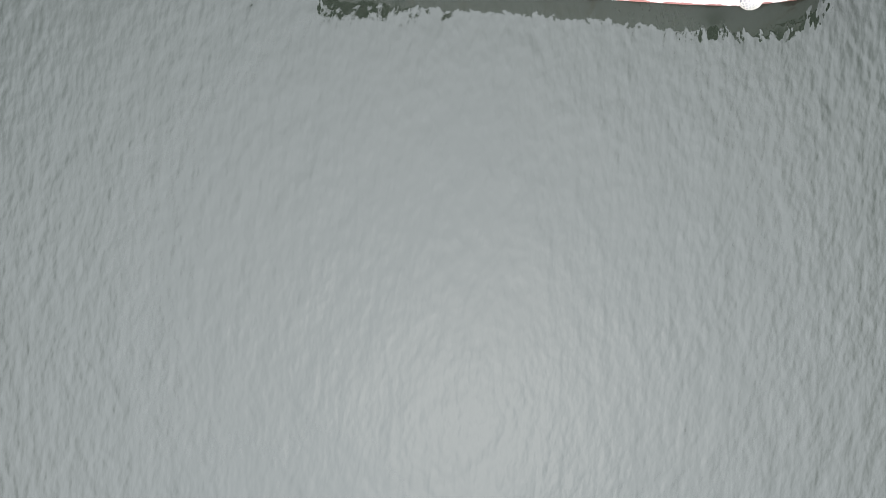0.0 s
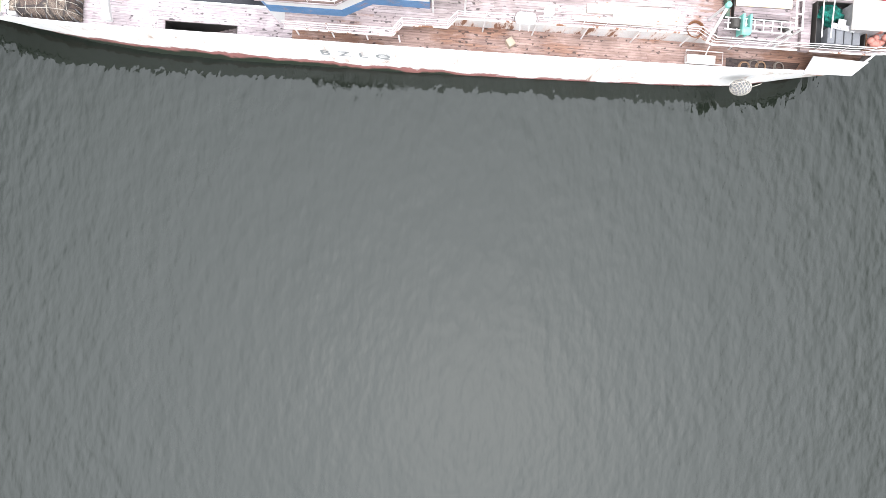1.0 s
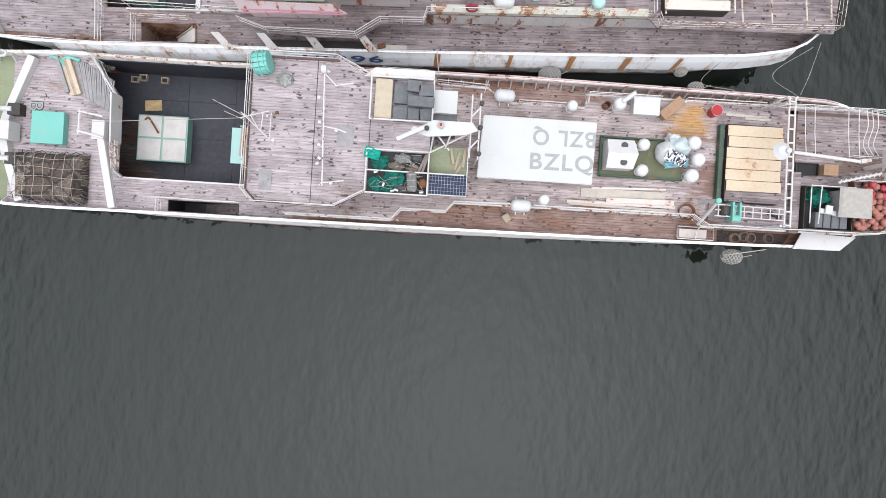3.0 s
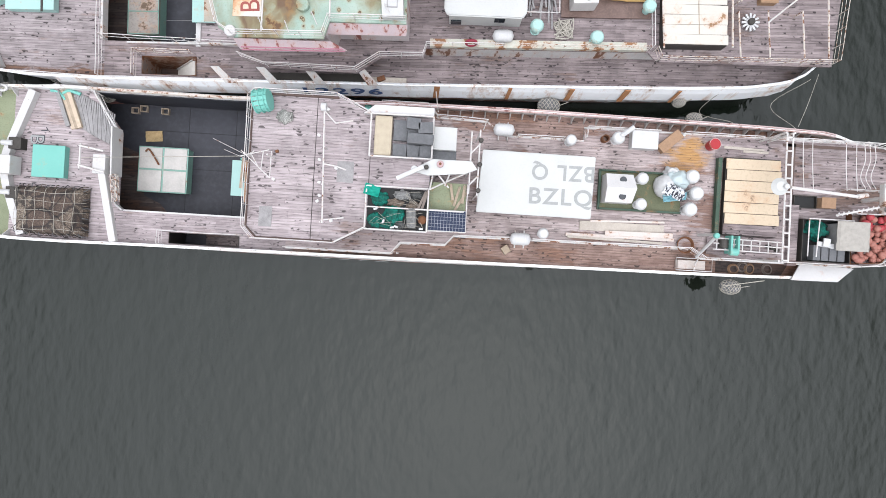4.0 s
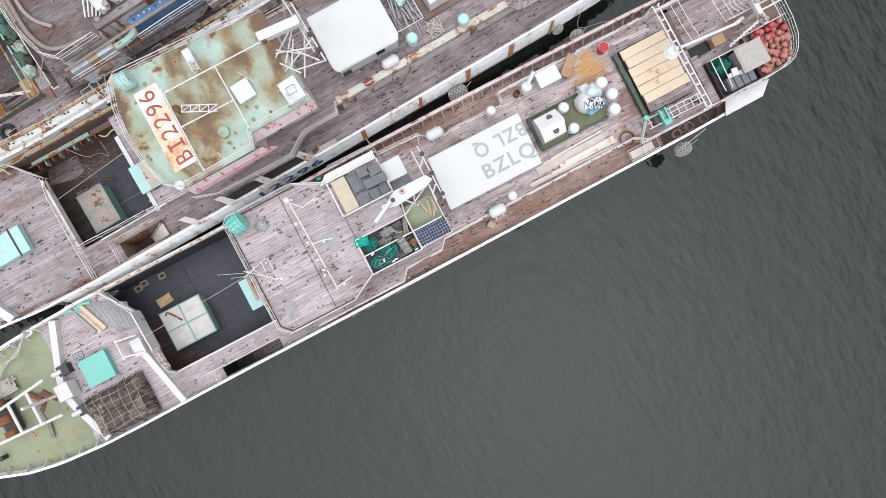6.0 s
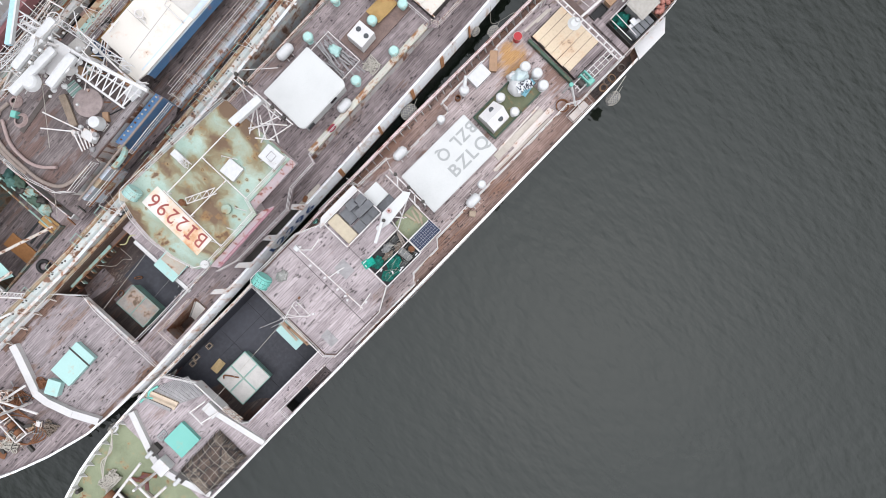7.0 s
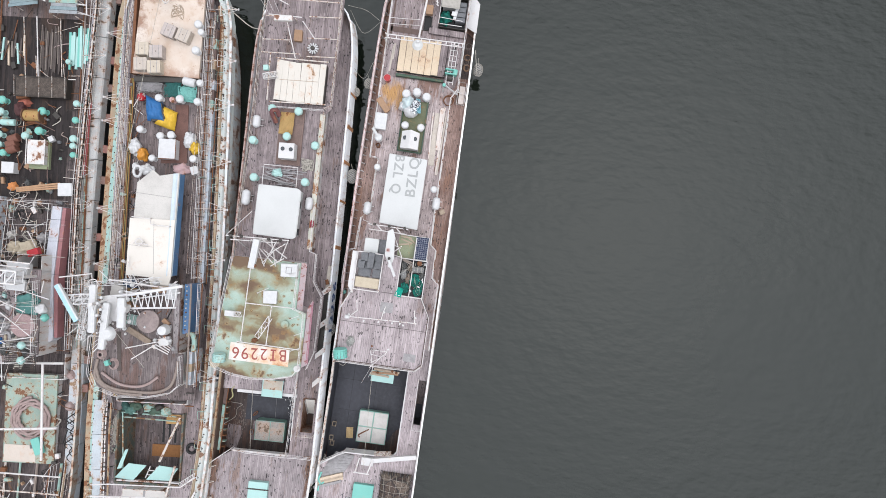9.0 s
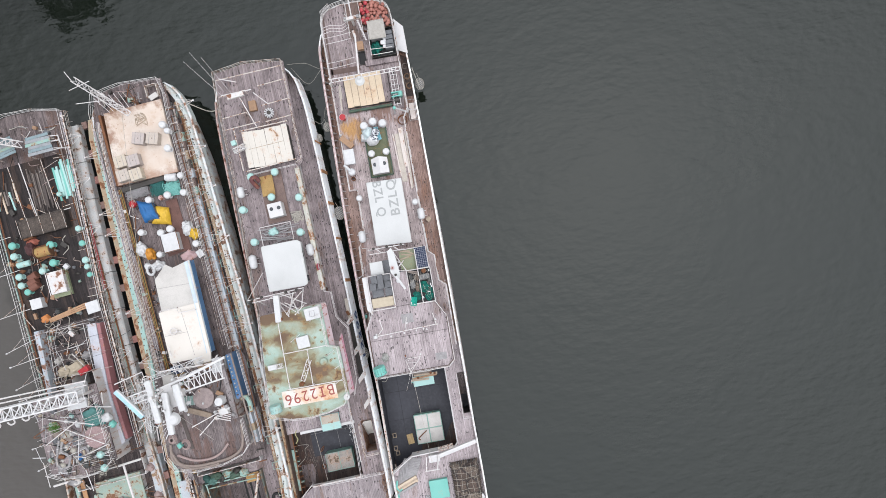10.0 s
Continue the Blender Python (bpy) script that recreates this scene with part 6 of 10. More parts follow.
single("mooring_line", tube([(12.4, -5.3, 3.2), (14.6, -4.8, 3.9)], 0.03, 6), ROPE, S1, "short pale fender rope at the stern", "rope")

# forecastle gear: ropes over the port rail, chain, rust-brown dunnage
rr = random.Random(77)
single("mooring_rope", tubes([smooth_path([(rr.uniform(-0.9, 0.9), rr.uniform(-0.5, 0.5), 0.05 + 0.015 * k) for _ in range(6)]) for k in range(20)], 0.05, 5), ROPE, pose(-35.2, 1.5, d1(-35)), "heap of thick pale mooring rope on the green forecastle", "rope")
for k in range(3):
    single("mooring_line", tube(smooth_path([(-31.9, 3.95 + 0.1 * k, 5.0), (-33.2, 3.2 - 0.1 * k, 4.7), (-34.5, 2.6 + 0.15 * k, 4.6), (-35.4, 1.8, 4.6)], 8), 0.04, 6), ROPE, pose(0, 0, 0), "pale mooring line led over the forecastle rail", "rope", "mooring lines")
single("fairlead", tube([(0.3 * math.cos(q), 0.16 * math.sin(q), 0) for q in [2 * math.pi * i / 16 for i in range(16)]], 0.08, 8, True), WHITE, pose(-31.9, 3.95, 4.75), "white oval fairlead on the bulwark", "fairlead")
for k in range(8):
    single("dunnage_board", box((0, 0, 0.05), (rr.uniform(0.7, 1.5), rr.uniform(0.15, 0.3), 0.07), 0, 0.012), (MAROON, TIMBER_DARK, RUST)[k % 3], pose(rr.uniform(-34.4, -32.7), rr.uniform(-2.8, 0.3), d1(-33) + 0.02 + 0.02 * k, 0, 0, rr.uniform(0, 180)), "dark red-brown board lying by the breakwater", "board", "dunnage by the breakwater")

# this ship lies a little askew of the quay's line
ASKEW = pose(0, -0.08, 0, 0, 0, 0.57)
for ob in set(bpy.data.objects) - before:
    if ob.parent is None:
        ob.matrix_basis = ASKEW @ ob.matrix_basis


# ---- ship with the rusty green roof ----
S2 = pose(0, 10.9, 0, 0, 0, 3.0)
H2 = [(-43.5, 0.15, 5.7, 0.1), (-41.5, 1.3, 5.5, 0.4), (-39.5, 2.4, 5.3, 1.0), (-37, 3.5, 5.0, 1.9), (-34, 4.45, 4.8, 3.2), (-31, 4.8, 4.6, 4.1), (-27, 4.9, 4.4, 4.6), (-20, 4.85, 4.1, 4.75), (-8, 4.85, 3.95, 4.75), (2, 4.8, 3.9, 4.7), (9, 4.75, 3.95, 4.6), (12.5, 4.65, 4.0, 4.2), (15, 4.3, 4.05, 3.4), (16.5, 3.6, 4.1, 2.4), (17.3, 2.4, 4.1, 1.2), (17.6, 0.1, 4.1, 0.05)]
D2 = [(-43, 5.0), (-38, 4.5), (-33, 4.2), (-27, 3.8), (-20, 3.4), (-8, 3.2), (18, 3.2)]
POOP2, TOP2 = 5.1, 8.5


def d2(x):
    return lerp(D2, x, 1)


def in2(x):
    return max(0.05, lerp(H2, x, 1) - 0.12)


# the port bow is fuller than the starboard one
FULL2 = [(-43.5, 0.25), (-41.5, 1.0), (-39.5, 1.0), (-37, 0.85), (-34, 0.55), (-31, 0.2), (-27, 0.0), (18, 0.0)]
H2P = [(x, b + lerp(FULL2, x, 1), z, w + 0.6 * lerp(FULL2, x, 1)) for x, b, z, w in H2]


def port2(x):
    return max(0.05, lerp(H2P, x, 1) - 0.12)


ship = thing("fishing_ship", S2, "grey-white fishing ship with rust streaks and a rusty green roof", "ship", "moored ships")
hull = hull_shell(ship, H2, d2, HULL_GREY, port=H2P)
turtleback(hull, H2, span(-29.5, 15.5, 0.9), -1, HULL_GREY, 0.1, 1.6, 0.3)
for a, b, lo, hi, mat in (
    (-43, -33.8, lambda x: -in2(x), port2, DECK_DARK),
    (-33.8, -28.0, lambda x: -in2(x), port2, DECK_RUSTY),
    (-28.0, -26.8, lambda x: -in2(x), lambda x: 4.7 - (x + 28) / 1.2 * 1.9, DECK_RUSTY),
    (-26.8, -24.6, lambda x: -in2(x), lambda x: -2.4, DECK_DARK),
    (-24.6, -21.3, lambda x: -3.25, lambda x: -2.4, DECK_DARK),
    (-24.6, -21.3, lambda x: -in2(x), lambda x: -4.4, DECK_DARK),
    (-21.3, -17.0, lambda x: -in2(x), lambda x: -2.4, DECK_DARK),
    (-21.1, -17.0, lambda x: -2.4, in2, DECK),
    (-17.0, 17.3, lambda x: -in2(x), in2, DECK_DARK),
):
    bm = bmesh.new()
    deck_strip(bm, span(a, b, 1.0), lo, hi, d2)
    part("deck", bm, mat, ship)
part("well_floor", slab(rect(-28.6, -18.0, -2.5, 4.7), 0.85, 1.0), DECK_WELL, ship, "wet brown planking of the sunken deck")
part("black_matting", drape(-24.7, -18.2, -2.35, 2.9, lambda u, v: 1.03 + 0.02 * noise.noise(Vector((4 * u, 4 * v, 0))), 0.02, 10), BLACK_DECK, ship, "black rubber matting")
# bulkhead under the foredeck, with the shade put into its dark colour
part("shaded_bulkhead", slab(rect(-28.8, -28.6, -4.6, 4.7), 0.9, d2(-28) - 0.1), DARK_STEEL, ship)
part("well_side", slab(rect(-28.5, -18.0, -2.5, -2.4), 0.9, d2(-22) + 0.2), WHITE_RUST, ship)
part("well_side", slab(rect(-26.9, -26.75, -2.4, 2.9), d2(-26) - 0.2, d2(-26) + 0.35), WHITE_RUST, ship)
part("bleached_planking", slab([(-27.6, 4.66), (-25.3, 4.56), (-25.4, 3.3), (-26.2, 3.1), (-28.0, 3.6)], 1.002, 1.035), DECK_DARK, ship, "bleached patch of planking in the sunken deck")
part("wet_planking", slab([(-26.7, 2.2), (-24.8, 2.0), (-24.8, 0.9), (-26.7, 1.0)], 1.002, 1.03), DECK_DARK, ship)
part("side_shelf", slab([(-27.2, 4.38), (-22.8, 4.28), (-22.8, 4.55), (-27.2, 4.62)], 3.25, 3.33), TEAL_RUST, ship, "rusty turquoise shelf along the bulwark")
part("side_shelf", slab([(-22.7, 4.2), (-19.2, 4.1), (-19.2, 4.5), (-22.7, 4.55)], 3.25, 3.33), BROWN_EDGE, ship)
for k in range(9):
    part("shelf_knee", box((-26.9 + 0.55 * k, 4.2, 3.05), (0.07, 0.5, 0.5), 0, 0.01), TEAL_RUST if k % 2 else RUST, ship)
part("shelf_edge", tubes([[(-27.5, 4.36, 3.36), (-23.5, 4.22, 3.4), (-19.4, 4.05, 3.36)]], 0.05), RUST, ship)
part("side_hose", tube(smooth_path([(-24.6, 4.2, 3.4), (-24.1, 3.5, 2.4), (-23.6, 3.7, 1.4), (-23.2, 3.3, 1.2), (-22.6, 3.9, 2.8)]), 0.022), ROPE, ship)
part("yellow_float", tubes([smooth_path([(-22.2, 3.9, 3.4), (-21.8, 3.6, 3.45), (-21.2, 3.75, 3.45), (-20.8, 3.5, 3.4)])], 0.055, 7), plain("faded_yellow_plastic", (0.33, 0.31, 0.16), 0.6), ship)
part("cross_beam", box((-21.2, 0.3, 3.45), (0.3, 5.8, 0.25), 0, 0.03), WHITE, ship)
part("black_matting", drape(-26.9, -24.75, -2.35, -1.55, lambda u, v: 1.03 + 0.02 * noise.noise(Vector((4 * u, 4 * v, 3))), 0.02, 10), BLACK_DECK, ship)
part("mat_seam", strands([[(-24.6, -0.1, 1.07), (-18.4, 0.0, 1.07)], [(-22.3, -2.2, 1.07), (-22.2, 2.8, 1.07)]], 0.014, 5), GREY_PLATE, ship)
part("guy_wire", tubes([[(-26.8, 1.3, 3.9), (-18.6, 1.0, 6.4)]], 0.016, 5), ROPE, ship)
part("stairwell", walls(rect(-24.6, -21.3, -4.4, -3.25), 1.1, d2(-23) + 0.03, 0.03), paint("brown_stained_stairwell_paint", (0.22, 0.18, 0.16), 0.8, 0.6), ship)
part("stairwell_floor", slab(rect(-24.6, -21.3, -4.4, -3.25), 0.95, 1.05), DECK_WELL, ship)
stairs(ship, -21.5, -23.4, -4.3, -3.4, 3.3, 1.2, 9, WHITE_BOARD)
for y in (-4.34, -3.34):
    part("stringer", box((-22.45, y, 2.3), (3.0, 0.06, 0.2), 0, 0.01, (0, -48)), WHITE_RUST, ship)
rail(ship, [(-21.4, -3.1), (-24.75, -3.1), (-24.75, -4.6)], d2, 0.95, 3, 1.2, RAIL_RUST)
rail(ship, [(-26.7, -2.3), (-18.2, -2.5)], d2, 0.95, 2, 1.4, RAIL)
rail(ship, [(-26.8, -4.7), (-26.8, -2.3), (-26.75, 1.5), (-26.5, 2.9), (-28.0, 4.75), (-29.5, 4.72)], d2, 0.95, 3, 1.2, RAIL)
rail(ship, [(-33.0, -4.6), (-26.8, -4.8), (-18.5, -4.75)], lambda x: lerp(H2, x, 2) - 0.25, 0.5, 2, 1.6, RAIL)
brackets(ship, hull, H2P, d2, span(-33, -28.5, 1.3), 1, RAIL_RUST)
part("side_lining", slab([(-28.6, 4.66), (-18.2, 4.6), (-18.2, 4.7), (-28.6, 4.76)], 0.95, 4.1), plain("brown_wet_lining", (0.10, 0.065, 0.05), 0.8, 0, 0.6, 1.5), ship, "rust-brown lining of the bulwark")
part("gunwale_cap", strands([[(x, 4.78, lerp(H2, x, 2) + 0.05) for x in span(-28.4, -18.4, 1.0)]], 0.13), OCHRE, ship, "rust-eaten ochre capping")
part("gunwale_cap", strands([[(x, port2(x) + 0.03, lerp(H2P, x, 2) + 0.02) for x in span(-42.5, -27, 0.8)]], 0.11), WHITE_RUST, ship, "white capping streaked with orange rust")
for x in (-19.9, -17.2, -14.4, -11.25):
    bm = bmesh.new()
    a = [bm.verts.new(p) for p in ((x, -4.2, 4.92), (x + 0.5, -4.2, 4.92), (x + 1.25, -4.93, 4.06), (x + 0.6, -4.93, 4.06))]
    b = [bm.verts.new(v.co - Vector((0, 0, 0.06))) for v in a]
    bm.faces.new(a), bm.faces.new(b[::-1])
    for q in range(4):
        bm.faces.new((a[q], b[q], b[(q + 1) % 4], a[(q + 1) % 4]))
    part("wing_bracket", bm, WHITE_RUST, hull, "slanting white bracket bleeding orange rust")
# dark strip laid on the deck for the shade under the poop's overhang
part("deck_shade_strip", slab(rect(-20.5, -10.9, -4.74, -4.05), d2(-15) + 0.004, d2(-15) + 0.03), DARK_STEEL, ship)
part("gunwale_cap", tube([(x, lerp(H2, x, 1) - 0.02, lerp(H2, x, 2) + 0.04) for x in span(-17.5, 14.5, 0.9)], 0.12), paint("red_rusted_capping", (0.40, 0.31, 0.29), 0.8, 0.35, 0.65, (0.15, 0.05, 0.035), 1.3), ship, "pinkish white capping eaten by dark red rust")
part("sheer_plank", box((-9.6, -4.45, 3.55), (2.5, 0.34, 0.1), -1.5, 0.02), PLY_PALE, ship, "bleached plank along the bulwark")
part("rusty_cleat", box((-9.9, -4.4, 3.68), (0.5, 0.3, 0.16), 20, 0.05), RUST, ship)
for x, w in ((-6.5, 0.35), (-2.0, 0.22), (1.8, 0.3), (5.2, 0.35), (8.4, 0.2)):
    part("rust_plate", box((x, -5.02, 3.1), (w, 0.05, 1.6), 0, 0.01, (-10, 4)), RUST_RUN, hull, "orange run of rust on the plating")
lettering("12296", pose(-12.3, -5.08, 3.2, 79, 0, 0), 4.9, 0.8, INK_BLUE, hull, 0.02)
part("casing", walls(rect(-17.8, 13.0, -2.75, 3.0), 3.1, POOP2 - 0.1, 0.1), WHITE_RUST, ship)
poop = [(-18.1, -3.7), (-16.4, -4.3), (-11.2, -4.5), (-9.8, -3.6), (-7.3, -3.6), (-7.1, -2.95), (6.0, -2.95), (6.5, -3.5), (14.0, -3.6), (16.9, -3.6), (17.4, 0.4), (17.0, 3.6), (14.3, 3.7), (6.0, 3.75), (-6.0, 4.2), (-18.1, 4.4)]
part("boat_deck", slab(poop, POOP2 - 0.12, POOP2), DECK_DARK, ship)
part("side_trunk", slab(rect(-6.9, 5.8, -2.95, -2.5), POOP2, POOP2 + 0.35), paint("rust_stained_trunk_paint", (0.46, 0.46, 0.40), 0.75, 0.4, 0.6, (0.30, 0.13, 0.05)), ship, "pale deck trunk stained orange with rust")
rail(ship, [(-18.0, -3.65), (-16.4, -4.22), (-11.2, -4.42), (-9.8, -3.52), (-7.3, -3.52), (-7.1, -2.9), (-2.6, -2.9)], POOP2, 0.95, 3, 1.3, RAIL)
rail(ship, [(-1.6, -2.9), (5.9, -2.9)], POOP2, 0.95, 3, 1.2, RAIL_RUST)
rail(ship, [(6.3, -2.9), (6.5, -3.45), (14.0, -3.5), (16.8, -3.5), (17.3, 0.4), (16.9, 3.5), (14.3, 3.6), (6.0, 3.65)], POOP2, 1.0, 3, 1.1, RAIL_RUST)
rail(ship, [(6.0, 3.65), (-6.0, 4.1), (-9.0, 4.15)], POOP2, 0.95, 3, 1.3, RAIL_RUST)
rail(ship, [(6.0, 2.3), (6.1, -2.8)], POOP2, 0.9, 2, 1.3, RAIL)
for y0, y1, x in ((3.3, 0.6, 14.3), (-0.7, -3.4, 12.6), (3.4, 0.9, 12.1), (3.4, -0.2, 10.9), (-0.8, -3.4, 10.9), (-0.7, -3.4, 14.6), (3.3, -3.4, 16.0)):
    part("line_roller", tube([(x, y0, 6.0), (x + 0.15, y1, 6.0)], 0.05), RAIL_RUST, ship)
for x, y in ((12.1, 0.9), (10.9, -0.2), (14.3, 0.6), (10.9, -0.8), (14.6, -0.7)):
    part("roller_post", tube([(x, y, POOP2), (x, y, 6.0)], 0.04), RAIL_RUST, ship)
# wheelhouse with the green roof
house = [(-8.05, 3.2), (-8.1, -2.85), (-12.2, -2.78), (-12.5, -3.7), (-17.3, -3.7), (-18.1, -3.2), (-18.5, -1.6), (-18.65, 0.4), (-18.45, 2.2), (-18.0, 3.6), (-17.3, 4.1), (-12.9, 3.75)]
part("wheelhouse_wall", walls([(x * 0.985 - 0.15, y * 0.9) for x, y in house], 3.2, TOP2 - 0.1, 0.1), paint("pinkish_white_paint", (0.54, 0.49, 0.49), 0.55, 0.3, 0.5, (0.3, 0.08, 0.06), tall=True), ship, "white and faded pink wheelhouse side")
gr = part("wheelhouse_roof", slab(house, TOP2 - 0.15, TOP2), GREEN_ROOF, ship, "faded green steel roof with brown rust patches")
for pts in (((-8.05, -2.84, 8.38), (-12.25, -2.82, 8.38), (-12.45, -3.2, 7.73), (-8.15, -3.2, 7.73)), ((-12.2, -3.72, 8.1), (-17.35, -3.72, 8.38), (-17.2, -4.08, 7.65), (-11.4, -4.0, 7.5))):
    bm = bmesh.new()
    a = [bm.verts.new(p) for p in pts]
    b = [bm.verts.new(v.co - Vector((0, -0.05, 0.05))) for v in a]
    bm.faces.new(a), bm.faces.new(b[::-1])
    for q in range(4):
        bm.faces.new((a[q], b[q], b[(q + 1) % 4], a[(q + 1) % 4]))
    part("visor", bm, VISOR, ship, "pale pink sloping visor with red rust runs")
part("visor_stripe", strands([[(-11.6, -3.97, 7.66), (-17.1, -4.0, 7.85)], [(-11.5, -4.04, 7.54), (-17.1, -4.1, 7.68)]], 0.035), plain("faded_magenta_stripe", (0.42, 0.2, 0.25), 0.6), ship, "faded magenta stripe along the visor")
part("sign_board", slab([(-15.65, 2.65), (-15.85, -2.6), (-17.35, -2.6), (-17.2, 2.7)], TOP2 + 0.004, TOP2 + 0.03), stained_sign(), gr, "white board with red letters, stained by rust")
for k, ch in enumerate("BI2296"):
    at = pose(-16.5, 0.05, TOP2 + 0.035, 0, 0, 92) @ pose(-2.08 + 0.832 * k, 0, 0)
    if ch == "I":
        bm = bmesh.new()
        add_box(bm, (0, 0, 0), (0.15, 0.74, 0.008))
        for y in (-0.44, 0.44):
            add_box(bm, (0, y, 0), (0.5, 0.14, 0.008))
        part("lettering", bm, INK_RED, gr).matrix_local = at
    else:
        lettering(ch, at, 0.6, 1.02, INK_RED, gr, 0.0)
rail(ship, [(-8.1, -2.75), (-12.15, -2.7), (-12.45, -3.62), (-17.3, -3.62), (-18.0, -3.15), (-18.4, -1.6), (-18.55, 0.4), (-18.35, 2.2), (-17.9, 3.5), (-17.3, 4.0), (-12.9, 3.68), (-8.1, 3.1)], TOP2, 0.9, 3, 1.3, RAIL)
part("roof_bar", strands([[(-8.2, 1.4, TOP2 + 0.5), (-15.4, 1.65, TOP2 + 0.5)], [(-12.05, 1.5, TOP2 + 0.5), (-12.1, -2.7, TOP2 + 0.5)], [(-12.05, -0.75, TOP2 + 0.5), (-15.5, -0.6, TOP2 + 0.5)], [(-15.5, 2.0, TOP2 + 0.4), (-15.7, -3.5, TOP2 + 0.4)]] + [[(x, y, TOP2), (x, y, TOP2 + 0.5)] for x, y in ((-8.3, 1.4), (-12.05, 1.5), (-15.4, 1.6), (-12.1, -0.75), (-15.5, -0.6), (-10, 1.45))], 0.045), RAIL, gr)
part("corner_fairing", drum((-17.4, -3.45, TOP2), 0.3, 0.3), WHITE, gr)
part("corner_fairing", drum((-17.6, 3.8, TOP2 - 0.1), 0.45, 0.35), CANVAS, gr)
part("lattice_frame", lattice((-14.9, 0.2, 9.3), (-13.0, -0.9, 9.6), 0.4, 4, 0.035, True), RAIL, gr)
part("lamp_cluster", lump((-15.15, 0.35, 9.25), (0.22, 0.26, 0.2), 0.6, 3, 8), RUST, gr)
part("lamp_post", tube([(-15.3, 0.3, TOP2), (-15.3, 0.3, 9.3)], 0.06), RUST, gr)
for x, y, l in ((-13.2, -2.4, 0.9), (-14.6, -2.9, 0.8), (-16.0, -2.7, 0.9), (-11.2, 0.7, 1.2), (-9.6, -1.5, 1.1)):
    part("whip_antenna", strands([[(x, y, TOP2), (x + 0.1, y, TOP2 + 0.3), (x + l * 0.6, y - l, TOP2 + 0.9)]], 0.025), RAIL, gr)
part("flat_vent", drum((-13.6, -2.0, TOP2), 0.35, 0.3), GREEN_ROOF, gr)
for c, s, mat in (((-11.35, -0.47, TOP2 + 0.18), (1.15, 1.2, 0.34), PVC), ((-8.82, -1.95, TOP2 + 0.3), (1.15, 1.45, 0.55), PVC)):
    part("roof_hatch", box(c, s, 3, 0.06), mat, gr, "white roof hatch")
part("hatch_ring", walls(rect(-9.1, -8.55, -2.2, -1.7), TOP2 + 0.55, TOP2 + 0.62, 0.04), GREY_PLATE, gr)
lamp = part("lamp_unit", box((-13.1, 2.85, TOP2 + 0.35), (0.5, 0.9, 0.35), 0, 0.06), PVC, gr)
part("lamp_cage", lattice((-13.1, 2.5, TOP2 + 0.5), (-13.1, 1.8, TOP2 + 0.5), 0.4, 3, 0.025), RAIL, gr)
# radar mast behind the roof
m2 = part("mast", tube([(-6.4, 0.75, POOP2), (-6.4, 0.75, 11.0)], 0.08), RAIL, ship, "white pipe mast with a lattice of stays")
for a, b in (((-8.7, 0.4, TOP2), (-6.5, 0.7, 11.0)), ((-6.4, 2.6, 10.6), (-7.4, 3.1, POOP2)), ((-6.3, -0.6, 10.6), (-8.6, -0.6, TOP2)), ((-6.3, 0.2, 10.6), (-7.8, -1.5, TOP2))):
    part("mast_leg", tube([a, b], 0.055), RAIL, m2)
for a, b in (((-6.3, 3.3, 10.6), (-6.2, -2.1, 10.7)), ((-6.6, 3.0, 10.3), (-6.5, -1.2, 10.4)), ((-7.8, -1.5, 9.4), (-8.6, -0.4, 9.4)), ((-7.0, -0.9, 9.9), (-8.4, 0.3, 9.6)), ((-7.2, 0.1, 10.2), (-8.2, -1.0, 9.3)), ((-6.4, 1.2, 10.4), (-8.3, -0.6, 9.5)), ((-6.4, -1.0, 10.5), (-8.5, 0.1, 9.7)), ((-6.5, -1.8, 10.5), (-7.6, -0.2, 10.0)), ((-6.3, -2.0, 10.6), (-8.0, -1.2, 9.4))):
    part("stay_bar", tube([a, b], 0.045), RAIL, m2)
part("radar_scanner", box((-7.6, 0.58, 11.1), (2.5, 0.55, 0.5), -6, 0.08), PVC, m2)
part("lamp", drum((-8.6, 0.45, 11.0), 0.16, 0.3), RUST, m2)
for y in (2.8, 1.9, -0.4, -1.4):
    part("lamp", drum((-6.25, y, 10.7), 0.13, 0.25), DARK_STEEL, m2)
part("whip_antenna", strands([[(-6.3, 3.3, 10.6), (-4.0, 2.0, 8.5)]], 0.03), RAIL, m2)
# awning, skylight, boards aft
bm = slab([(-1.4, 2.1), (-1.45, -1.5), (-1.7, -1.85), (-5.9, -1.75), (-6.1, -1.4), (-5.98, 2.2)], 6.9, 7.05)
bmesh.ops.bevel(bm, geom=[e for e in bm.edges], offset=0.06, segments=2, affect="EDGES")
part("white_house_roof", bm, WHITE_CLEAN, ship, "clean white flat roof of the after house")
part("white_house_wall", walls([(-1.6, 1.95), (-1.65, -1.6), (-5.8, -1.5), (-5.8, 2.0)], POOP2, 6.92, 0.08), WHITE_CLEAN, ship)
for x, z in ((-5.4, 5.6), (-2.9, 6.0)):
    part("window", box((x, -1.58, z), (0.6, 0.08, 0.5), 0, 0.02), GLASS, ship)
part("skylight_base", slab(rect(0.8, 6.1, -1.0, 1.3), POOP2, POOP2 + 0.12), plain("wet_brown_plate", (0.15, 0.1, 0.085), 0.5, 0, 0.6, 1.2), ship, "wet brown plating round the skylight")
sk = part("skylight", box((1.95, 0.05, 5.9), (1.45, 1.45, 1.2), 2, 0.07), WHITE, ship, "white skylight box with two round ports")
for x, y in ((2.1, 0.4), (2.1, -0.35)):
    part("port_light", drum((x, y, 6.49), 0.19, 0.05, seg=16, rim=0.02), GLASS, sk)
